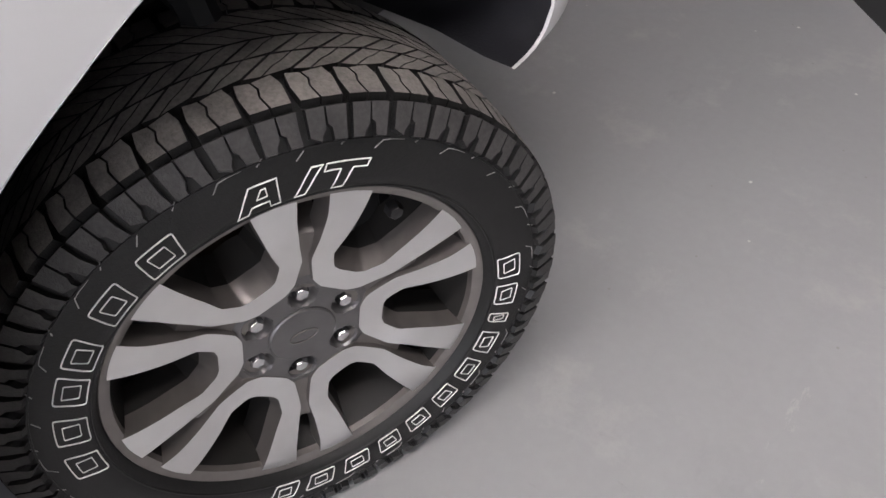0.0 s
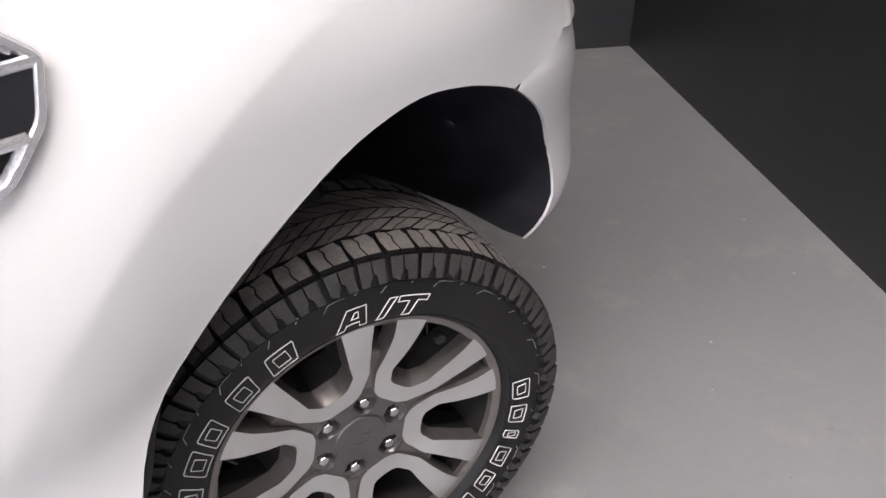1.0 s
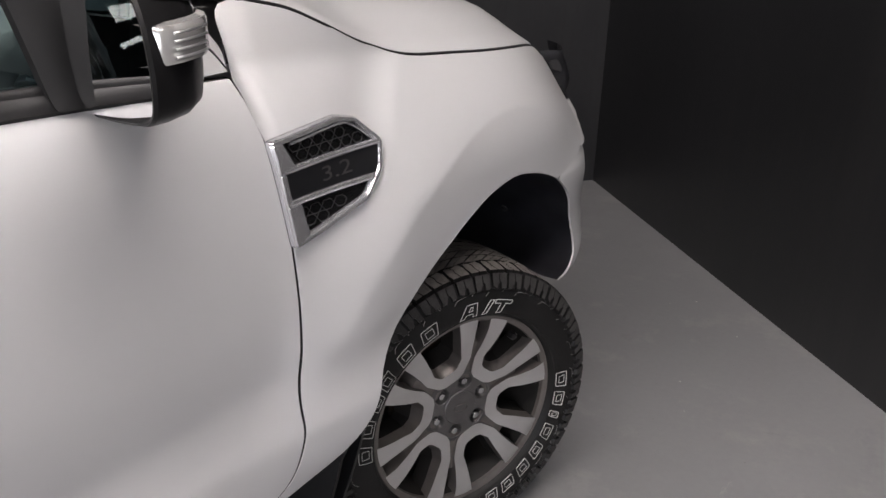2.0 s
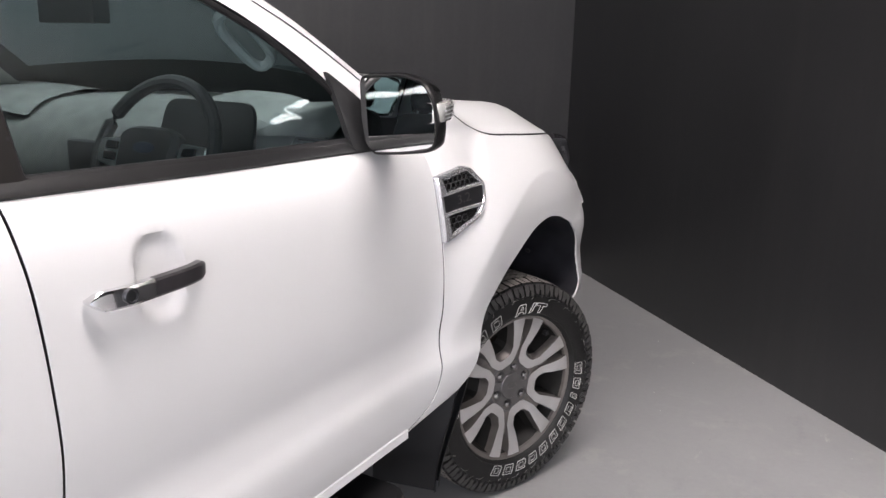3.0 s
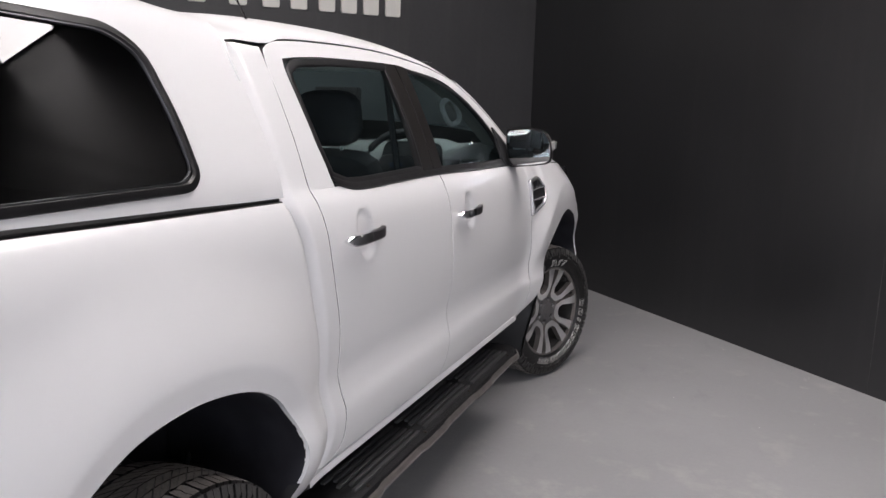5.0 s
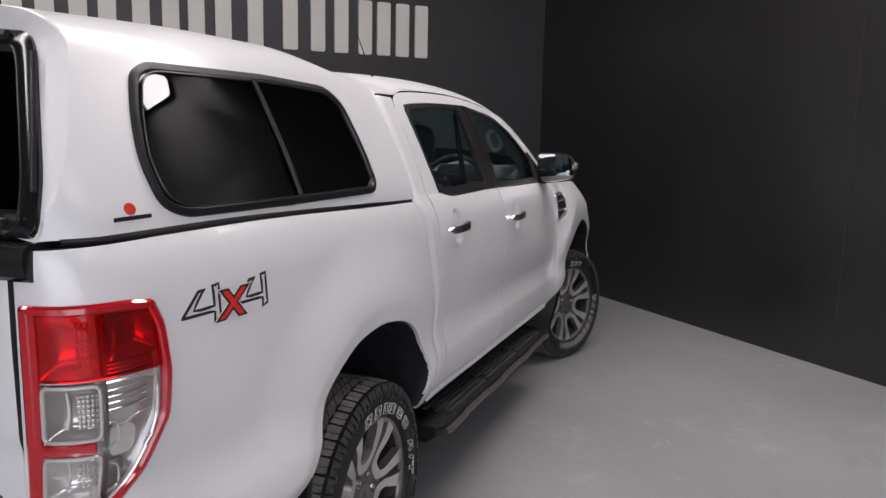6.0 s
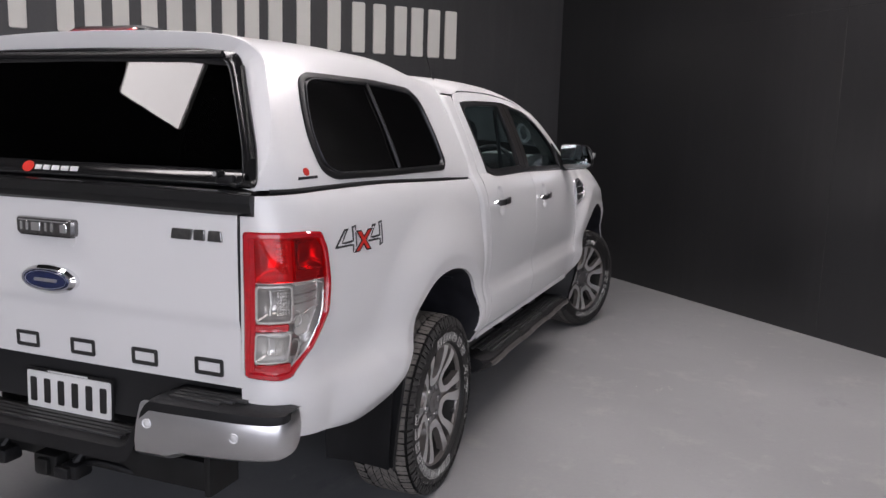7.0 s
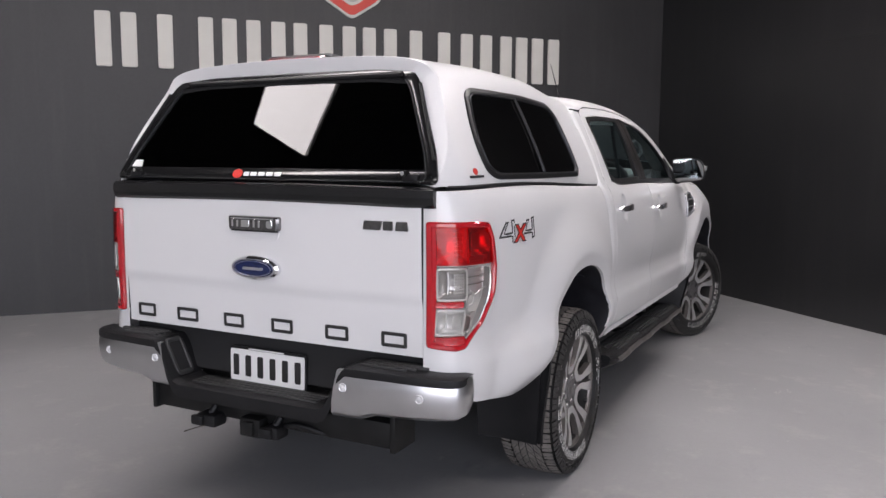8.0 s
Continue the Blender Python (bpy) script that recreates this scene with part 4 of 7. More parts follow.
for k in range(4):
    lamp_line([(-1.060, 1.024 + 0.013 * k), (-1.01, 1.026 + 0.013 * k), (-0.972, 1.029 + 0.013 * k)], 0.0026, CLEAR_LAMP if k % 2 else LAMP_DARK, -0.020)
lamp_line([(-1.062, 1.086), (-0.972, 1.084), (-0.962, 1.04), (-0.972, 0.968), (-1.015, 0.882), (-1.06, 0.842)], 0.0036, CLEAR_LAMP, 0.002)
lamp_line([(-1.060, 1.008), (-1.045, 1.0), (-1.04, 0.965), (-1.06, 0.952)], 0.0028, CLEAR_LAMP, -0.006)
lamp_line([(-1.058, 0.922), (-1.04, 0.91), (-1.036, 0.87), (-1.056, 0.858)], 0.0028, CLEAR_LAMP, -0.006)
lamp_line([(-1.036, 0.990), (-1.005, 1.008), (-0.978, 1.012)], 0.0024, CLEAR_LAMP, -0.006)
# stop lamp and indicator behind the red glass
lamp_bowl(-1.186, -1.072, 1.100, 1.222, 0.040, CLEAR_LAMP, "bright reflector behind red glass")
lamp_bowl(-1.058, -0.962, 1.128, 1.218, 0.040, LAMP_DARK, "shaded reflector behind red glass")
for k in range(4):
    a = -1.122 + 0.011 * k
    for m in range(6):
        lamp_slab("prism", a, a + 0.008, 1.118 + 0.015 * m, 1.130 + 0.015 * m, -0.018, 0.006, CLEAR_LAMP, r=0.001)
for k in range(4):
    lamp_line([(-1.058, 1.100 + 0.008 * k), (-1.01, 1.102 + 0.008 * k), (-0.964, 1.104 + 0.008 * k)], 0.0022, CLEAR_LAMP, -0.010)
for a in (-1.069, -1.062):
    lamp_line([(a, 1.100), (a, 1.16), (a, 1.224)], 0.0024, RED_DEEP, -0.004)
lamp_line([(-1.190, 1.094), (-1.07, 1.095), (-0.958, 1.094)], 0.0030, CLEAR_LAMP, 0.002)
for name, z0, z1, mat, label in (("red_lens", 1.095, 1.229, RED_GLASS, "clear red glass of the stop lamp"), ("clear_lens", 0.832, 1.092, LENS, "clear outer lens")):
    pane = panel_piece(name, -1.200, -0.90, z0, z1, 0.0075, mat, lamp, label, CUT)
    pane.visible_shadow = False
    pieces.append(pane)
left_lamp = mirrored(lamp, truck)
for p in pieces:
    mirrored(p, left_lamp).visible_shadow = p.visible_shadow


# ---- rear bumper ----
def bumper_plan(x):
    return -1.255 + 0.16 * max(0.0, (abs(x) - 0.55) / 0.38) ** 2.6


def bumper_top(x):
    return 0.560 + 0.165 * smoothstep(0.34, 0.46, abs(x))


PLAN = spline([(0.385, -1.255), (0.55, -1.253), (0.70, -1.238), (0.80, -1.212), (0.848, -1.188), (0.868, -1.160), (0.870, -1.130), (0.864, -1.09)], 44)
bm = bmesh.new()
rows = []
for f, push in ((-0.02, -0.020), (0.0, -0.004), (0.04, 0.0), (0.35, 0.006), (0.70, 0.002), (0.90, -0.008), (1.0, -0.030)):
    row = []
    for i, (x, y) in enumerate(PLAN):
        j, k = max(0, i - 1), min(len(PLAN) - 1, i + 1)
        d = Vector((PLAN[k][0] - PLAN[j][0], PLAN[k][1] - PLAN[j][1])).normalized()
        top = 0.722 - 0.012 * smoothstep(0.6, 0.93, x) + 0.02 * smoothstep(-1.15, -1.0, y)
        low = float(np.interp(x, [0.385, 0.50, 0.56, 0.86, 0.93], [0.545, 0.548, 0.568, 0.575, 0.600])) + 0.05 * smoothstep(-1.12, -0.99, y)
        lean = 0.05 * (1 - max(0, f)) * (1 - smoothstep(0.385, 0.44, x))
        row.append((x + d.y * push + lean * 0.7, y - d.x * push, top + (low - top) * max(f, 0) - (0.0 if f >= 0 else -0.001)))
    rows.append(row)
grid(bm, rows)
rear_bumper = part("rear_bumper", bm, BUMPER, truck, "satin chrome rear bumper end")
left_bumper = mirrored(rear_bumper, truck)
# the step stays on top and ends before the bumper's wrap
STEP_PLAN = [(0.0, -1.256), (0.10, -1.256), (0.20, -1.256), (0.28, -1.256), (0.33, -1.256), (0.36, -1.256)] + [(x, y) for x, y in PLAN if y < -1.14]
STEP_PLAN = [(-x, y) for x, y in STEP_PLAN[::-1]][:-1] + STEP_PLAN
bm = bmesh.new()
rows = []
for inward, dz in ((0.16, 0.010), (0.05, 0.012), (0.012, 0.011), (-0.003, 0.006), (-0.005, -0.006), (0.0, -0.030)):
    row = []
    for x, y in STEP_PLAN:
        lift = 0.02 * smoothstep(-1.15, -1.0, y) - 0.012 * smoothstep(0.6, 0.93, abs(x))
        yy = min(y + inward, max(-1.09, y + 0.004))
        deep = dz if dz > -0.02 or abs(x) > 0.44 else -0.045
        row.append((x * (1 - 0.12 * max(0, inward) * (abs(x) > 0.88)), yy, bumper_top(x) + lift + deep))
    rows.append(row)
grid(bm, rows)
step = part("bumper_step", bm, PLASTIC, truck, "black plastic bumper step")
for x0, x1 in ((-0.76, -0.49), (0.49, 0.76), (-0.30, 0.30)):
    for k in range(4):
        bm = bmesh.new()
        y = -1.135 - 0.024 * k
        xx1, xx0 = (x1, x0)
        if abs(x0) > 0.4 or abs(x1) > 0.4:
            trim = 0.03 * k
            xx0, xx1 = (x0 + trim, x1) if x0 < 0 else (x0, x1 - trim)
        z = bumper_top((x0 + x1) / 2) + 0.012
        box(bm, xx0, xx1, y - 0.007, y + 0.007, z - 0.004, z + 0.006, 0.002)
        part("step_rib", bm, STEP_PAD, step)
# plate recess, sensors, side pockets
bm = bmesh.new()
grid(bm, [[(x, -1.09 - 0.02 * k, z) for x in np.linspace(-0.72, 0.72, 10)] for k, z in ((0, 0.79), (0, 0.70), (1, 0.60))])
recess = part("plate_recess", bm, SHUT, truck, "black panel behind the number plate")
for x, z in ((0.447, 0.662), (0.735, 0.655)):
    for sx in (1, -1):
        bm = bmesh.new()
        revolve(bm, [(0.0, 0.016), (0.004, 0.016), (0.005, 0.014), (0.003, 0.011), (0.004, 0.008), (0.0045, 0.0005)], 18)
        m = Matrix.Translation((sx * x, bumper_plan(x) - 0.004, z)) @ Matrix.Rotation(-math.pi / 2, 4, "Z")
        bmesh.ops.transform(bm, matrix=m, verts=bm.verts)
        part("parking_sensor", bm, SILVER_MARK, rear_bumper if sx > 0 else left_bumper, "round parking sensor")
bm = bmesh.new()
def on_shoulder(a, b, h):
    """The sloping inner face of the bumper's left end."""
    x = -(0.362 + 0.078 * b / 0.1)
    return (x + 0.8 * h, -1.222 + a, bumper_top(x) + 0.013 + 0.6 * h)


frame_ring(bm, dense(rounded([(0.0, 0.0), (0.088, 0.0), (0.088, 0.1), (0.0, 0.1)], 0.022), 0.012), 0.014, 0.008, on_shoulder)
part("bumper_pocket", bm, STEP_PAD, step, "moulded pocket in the bumper step")
bm = bmesh.new()
slab(bm, dense(rounded([(0.012, 0.014), (0.076, 0.014), (0.076, 0.086), (0.012, 0.086)], 0.016), 0.012), 0.002, on_shoulder)
part("pocket_floor", bm, SHUT, step)

# number plate: plain bars stand for its characters
bm = bmesh.new()
slab(bm, rounded([(-0.18, 0.578), (0.18, 0.578), (0.18, 0.703), (-0.18, 0.703)], 0.008, 3), 0.004, lambda x, z, h: (x, -1.118 - 0.10 * (0.70 - z) * 0.2 - h, z), inset=0.001)
part("number_plate", bm, PLATE_WHITE, recess, "white number plate with black character bars")
bm = bmesh.new()
slab(bm, rounded([(-0.186, 0.548), (0.186, 0.548), (0.186, 0.712), (-0.186, 0.712)], 0.008, 3), 0.004, lambda x, z, h: (x, -1.112 - 0.10 * (0.70 - z) * 0.2 - h, z))
part("plate_surround", bm, BLACK_TRIM, recess, "black number-plate surround")
for k in range(6):
    bm = bmesh.new()
    x = -0.150 + 0.060 * k
    slab(bm, rounded([(x - 0.014, 0.598), (x + 0.014, 0.598), (x + 0.014, 0.682), (x - 0.014, 0.682)], 0.006, 3), 0.0056, lambda a, z, h: (a, -1.118 - 0.02 * (0.70 - z) - h, z))
    bar = link("plate_bar", bm, BLACK_MARK)
    bar.parent = recess
bm = bmesh.new()
slab(bm, [(-0.10, 0.557), (0.115, 0.557), (0.115, 0.571), (-0.10, 0.571)], 0.0056, lambda a, z, h: (a, -1.114 - 0.02 * (0.70 - z) - h, z))
part("surround_bar", bm, PLATE_WHITE, recess, "white dealer name bar")
bm = bmesh.new()
slab(bm, [(-0.09, 0.7045), (0.08, 0.7045), (0.08, 0.7095), (-0.09, 0.7095)], 0.0056, lambda a, z, h: (a, -1.114 - 0.02 * (0.70 - z) - h, z))
part("surround_bar", bm, PLATE_WHITE, recess, "white dealer name bar")
bm = bmesh.new()
slab(bm, [(-0.125, 0.564), (-0.115, 0.556), (-0.105, 0.564), (-0.107, 0.572), (-0.123, 0.572)], 0.0056, lambda a, z, h: (a, -1.114 - 0.02 * (0.70 - z) - h, z))
part("surround_mark", bm, RED_MARK, recess, "small red mark")

# tow bar
bm = bmesh.new()
box(bm, -0.53, 0.60, -1.175, -1.08, 0.435, 0.53, 0.006)
box(bm, -0.545, -0.525, -1.19, -1.04, 0.425, 0.56, 0.004)
box(bm, 0.59, 0.612, -1.185, -1.04, 0.425, 0.56, 0.004)
tow = part("tow_bar", bm, CHASSIS, truck, "black tow bar under the bumper")
bm = bmesh.new()
box(bm, -0.055, 0.045, -1.225, -1.12, 0.395, 0.47, 0.01)
box(bm, -0.03, 0.02, -1.24, -1.21, 0.405, 0.46, 0.006)
tube(bm, [(-0.075, -1.19, 0.432), (0.065, -1.19, 0.432)], 0.009, 8)
part("hitch_receiver", bm, CHASSIS, tow)
for x, w in ((-0.22, 0.10), (0.10, 0.07)):
    bm = bmesh.new()
    box(bm, x - w / 2, x + w / 2, -1.235, -1.16, 0.405, 0.455, 0.012)
    box(bm, x - w / 2 - 0.008, x - w / 2 + 0.05, -1.25, -1.225, 0.412, 0.45, 0.006)
    tube(bm, [(x, -1.20, 0.45), (x + 0.01, -1.18, 0.48)], 0.014, 8)
    part("trailer_socket", bm, PLASTIC, tow)
bm = bmesh.new()
tube(bm, spline([(0.08, -1.17, 0.43), (0.2, -1.19, 0.465), (0.33, -1.16, 0.44), (0.45, -1.12, 0.45)], 16), 0.010, 8)
part("tow_cable", bm, PLASTIC, tow)
bm = bmesh.new()
tube(bm, spline([(-0.19, -1.18, 0.41), (-0.26, -1.21, 0.395), (-0.33, -1.235, 0.37)], 8), 0.002, 5)
part("safety_wire", bm, STEEL, tow)
bm = bmesh.new()
box(bm, -0.46, -0.36, -1.0, 3.9, 0.40, 0.55, 0.01)
box(bm, 0.36, 0.46, -1.0, 3.9, 0.40, 0.55, 0.01)
box(bm, -0.70, 0.70, -0.10, 0.10, 0.32, 0.46, 0.02)
box(bm, -0.62, 0.62, -1.0, 2.7, 0.55, 0.60)
box(bm, -0.60, 0.60, 3.1, 3.4, 0.34, 0.60, 0.03)
part("chassis", bm, CHASSIS, truck, "black ladder chassis")
for y in (0.0, 0.30):
    bm = bmesh.new()
    tube(bm, [(0.50, y - 0.28, 0.82), (0.62, y + 0.05, 0.50)], 0.03, 10)
    tube(bm, [(0.52, y + 0.22, 0.75), (0.60, y + 0.02, 0.52)], 0.012, 8)
    part("damper", bm, CHASSIS, truck)


# ---- mud flaps and side steps ----
def mud_flap(y, z0, z1, x0, x1):
    bm = bmesh.new()
    rows = []
    for z in np.linspace(z0, z1, 10):
        f = (z - z0) / (z1 - z0)
        rows.append([(x + (0.025 * f if x == x1 else 0), y - 0.03 * f + 0.015 * math.sin((x - x0) * 12), z) for x in np.linspace(x0, x1, 8)])
    vs = grid(bm, rows)
    out = bmesh.ops.extrude_face_region(bm, geom=list(bm.faces))
    bmesh.ops.translate(bm, verts=[v for v in out["geom"] if isinstance(v, bmesh.types.BMVert)], vec=(0, -0.012, 0))
    ob = part("mud_flap", bm, PLASTIC, truck, "black plastic mud flap")
    mirrored(ob, truck)


mud_flap(-0.445, 0.262, 0.66, 0.60, 0.868)
bm = bmesh.new()
line = spline([(-0.295, 0.905), (-0.360, 0.835), (-0.412, 0.735), (-0.448, 0.64), (-0.460, 0.50), (-0.462, 0.262)], 30)
rows = []
for dx, dy in ((0.010, -0.004), (0.006, 0.010), (0.010, 0.022), (0.030, 0.026), (0.09, 0.020)):
    rows.append([(side(y, max(z, 0.64)) - dx - 0.030 * smoothstep(0.64, 0.27, z), y + dy, z) for y, z in line])
grid(bm, rows)
flap_edge = part("flap_edge", bm, PLASTIC, truck, "rolled outer edge of the rear mud flap")
mirrored(flap_edge, truck)
bm = bmesh.new()
rows = []
for k in np.linspace(0, 1, 14):
    z0 = 0.235 + 0.50 * k
    y0 = float(np.interp(z0, [0.235, 0.45, 0.55, 0.62, 0.69, 0.74], [2.70, 2.705, 2.73, 2.77, 2.803, 2.832]))
    rim = side(2.78, max(z0, 0.56)) - 0.012 - 0.045 * smoothstep(0.55, 0.26, z0)
    rows.append([(rim - 0.20 * (1 - w), y0 - 0.04 * (1 - w), z0) for w in np.linspace(0, 1, 7)] + [(rim + 0.001, y0 - 0.012, z0)])
grid(bm, rows)
flap = part("mud_flap", bm, PLASTIC, truck, "black plastic front mud flap")
bm = bmesh.new()
line = spline([(2.93, 0.845), (2.895, 0.81), (2.845, 0.748), (2.812, 0.685), (2.782, 0.622), (2.748, 0.52), (2.722, 0.40), (2.70, 0.25)], 30)
rows = []
for dx, dy in ((0.008, -0.002), (0.012, 0.014), (0.022, 0.030), (0.045, 0.034), (0.10, 0.030)):
    rows.append([(side(y, max(z, 0.60)) - dx - 0.045 * smoothstep(0.58, 0.26, z), y + dy * smoothstep(0.86, 0.74, z), z) for y, z in line])
grid(bm, rows)
mirrored(part("arch_edge", bm, PLASTIC, truck, "black liner edge behind the front wheel"), truck)
mirrored(flap, truck)


def side_step():
    bm = bmesh.new()
    ys = np.linspace(0.575, 2.46, 40)
    rows = []
    for x, z in ((0.74, 0.33), (0.74, 0.385), (0.77, 0.402), (0.905, 0.400), (0.922, 0.394), (0.932, 0.380), (0.920, 0.350), (0.88, 0.325)):
        rows.append([(x - 0.03 * smoothstep(2.36, 2.46, y) - 0.03 * smoothstep(0.615, 0.575, y), y, z - 0.018 * (y - 1.5)) for y in ys])
    rows.append(rows[0])
    vs = grid(bm, rows)
    bm.faces.new([r[0] for r in vs[:-1]])
    bm.faces.new([r[-1] for r in vs[:-1]])
    ob = part("side_step", bm, PLASTIC, truck, "black side step with ribbed treads")
    made = [ob]
    for k in range(5):
        bm = bmesh.new()
        x = 0.785 + 0.027 * k
        for a in range(3):
            y0, y1 = 0.74 + 0.54 * a + 0.03 * (k % 2), 1.24 + 0.54 * a
            vs = box(bm, x - 0.008, x + 0.008, y0, y1, 0.398, 0.410, 0.003)
        for v in bm.verts:
            v.co.z -= 0.018 * (v.co.y - 1.5)
        made.append(part("tread_strip", bm, STEP_PAD, ob))
    bm = bmesh.new()
    rows = []
    for x, dz in ((0.931, 0.0), (0.939, -0.004), (0.945, -0.014), (0.944, -0.024), (0.928, -0.030)):
        rows.append([(x + 0.007 * smoothstep(0.1, 0.5, math.sin(y * 11.0)) - 0.03 * smoothstep(2.36, 2.46, y), y, 0.392 + dz - 0.018 * (y - 1.5)) for y in np.linspace(0.595, 2.44, 60)])
    grid(bm, rows)
    made.append(part("step_edge", bm, ALLOY_GREY, ob, "grey metal edge trim of the side step"))
    for y in (0.9, 1.5, 2.1):
        bm = bmesh.new()
        box(bm, 0.50, 0.80, y - 0.03, y + 0.03, 0.345, 0.37, 0.005)
        made.append(part("step_bracket", bm, CHASSIS, ob))
    for y in (0.80, 1.26, 1.74, 2.30):
        bm = bmesh.new()
        slab(bm, [(0.910 + 0.008 * math.cos(a), y + 0.008 * math.sin(a)) for a in np.linspace(0, 2 * math.pi, 10, False)], 0.004, lambda a, b, h: (a, b, 0.398 + h - 0.018 * (b - 1.5)), inset=0.001)
        made.append(part("step_bolt", bm, STEEL, ob))
    left = mirrored(ob, truck)
    for p in made[1:]:
        mirrored(p, left)


side_step()


# ---- door handles, fender vent, mirrors ----
def door_handle(y0, y1, z, lock, owner):
    x = lambda y, zz: side(y, zz)
    bm = bmesh.new()
    rows = []
    n = 26
    for i in range(n):
        f = i / (n - 1)
        y = y0 + (y1 - y0) * f
        bow = 0.024 * (1 - (2 * f - 1) ** 4) ** 0.8 + 0.008
        h = 0.0155 * (1 - 0.85 * max(0, (abs(2 * f - 1) - 0.82) / 0.18) ** 2)
        xx = x(y, z)
        rows.append([(xx + bow + dx * 0.009, y, z + 0.005 * (f - 0.5) + dz * h) for dx, dz in ((1, 0.75), (0.7, 1), (-0.7, 1), (-1, 0.7), (-1, -0.7), (-0.7, -1), (0.7, -1), (1, -0.75))])
    vs = grid(bm, [list(r) for r in rows], True)
    bm.faces.new(vs[0])
    bm.faces.new(vs[-1])
    cut = int(n * 0.36)
    handle = part("door_handle", bm, [HANDLE_GREY, CHROME], owner, "dark door handle with a chrome end")
    for p in handle.data.polygons:
        if p.center[1] < y0 + (y1 - y0) * 0.44:
            p.material_index = 1
    made = [handle]
    if lock:
        bm = bmesh.new()
        revolve(bm, [(0.0, 0.012), (0.006, 0.012), (0.007, 0.009), (0.005, 0.008), (0.005, 0.0005)], 20)
        bmesh.ops.translate(bm, verts=bm.verts, vec=(x(y0 + 0.05, z) + 0.0375, y0 + 0.052, z))
        made.append(part("key_barrel", bm, GUNMETAL, owner, "door lock barrel"))
    for p in made:
        mirrored(p, truck)


door_handle(1.560, 1.785, 1.156, True, front_door)
door_handle(0.660, 0.880, 1.192, False, rear_door)


def fender_vent():
    """A bright moulded frame round two honeycomb openings, with a dark bar between them."""
    lift = lambda y, z, h: (side(y - 0.016, z - 0.004) + h, y - 0.016, z - 0.004)
    bm = bmesh.new()
    out = dense(rounded([(2.642, 1.024), (2.616, 1.203), (2.775, 1.215), (2.822, 1.205), (2.872, 1.160), (2.852, 1.112), (2.806, 1.068), (2.70, 1.036)], 0.010, 4), 0.02)
    slab(bm, out, 0.004, lift, inset=0.002)
    vent = part("fender_vent", bm, GLOSS, truck, "chrome and black fender vent")
    made = [vent]
    bm = bmesh.new()
    frame_ring(bm, out, 0.011, 0.014, lift)
    made.append(part("vent_frame", bm, BRIGHT_TRIM, vent, "chrome frame"))
    for mat, pts, h, name, soft in (
        (GUNMETAL, [(2.640, 1.104), (2.634, 1.150), (2.862, 1.153), (2.848, 1.112), (2.838, 1.106)], 0.0110, "vent_bar", 0.003),
        (BRIGHT_TRIM, [(2.643, 1.030), (2.633, 1.098), (2.662, 1.099), (2.674, 1.042)], 0.0155, "vent_edge", 0.002),
        (BRIGHT_TRIM, [(2.632, 1.100), (2.626, 1.150), (2.637, 1.151), (2.644, 1.101)], 0.0150, "vent_edge", 0.0015),
        (BRIGHT_TRIM, [(2.625, 1.152), (2.619, 1.198), (2.640, 1.197), (2.660, 1.157)], 0.0155, "vent_edge", 0.002),
    ):
        bm = bmesh.new()
        slab(bm, dense(rounded(pts, 0.003, 3), 0.02), h, lift, inset=soft)
        made.append(part(name, bm, mat, vent))
    for pts, r in (([(2.636, 1.153), (2.75, 1.156), (2.862, 1.157)], 0.0055), ([(2.640, 1.101), (2.74, 1.102), (2.832, 1.104)], 0.0060), ([(2.66, 1.192), (2.775, 1.201), (2.81, 1.193), (2.848, 1.166)], 0.0022)):
        bm = bmesh.new()
        tube(bm, [lift(y, z, 0.0095) for y, z in spline(pts, 14)], r, 8)
        made.append(part("vent_line", bm, BRIGHT_TRIM, vent))
    for row, z in enumerate((1.186, 1.170, 1.078, 1.062)):
        for k in range(6):
            y = 2.672 + 0.027 * k + 0.0135 * (row % 2)
            if (row > 1 and y > 2.775 - 0.04 * (row - 2)) or (row == 0 and y > 2.80):
                continue
            bm = bmesh.new()
            tube(bm, [lift(y + 0.0135 * math.cos(a), z + 0.0095 * math.sin(a), 0.0055) for a in np.linspace(0, 2 * math.pi, 6, False)], 0.0010, 4, True)
            made.append(part("mesh_cell", bm, SHUT, vent))
    left = mirrored(vent, truck)
    for p in made[1:]:
        mirrored(p, left)
    return vent


vent = fender_vent()


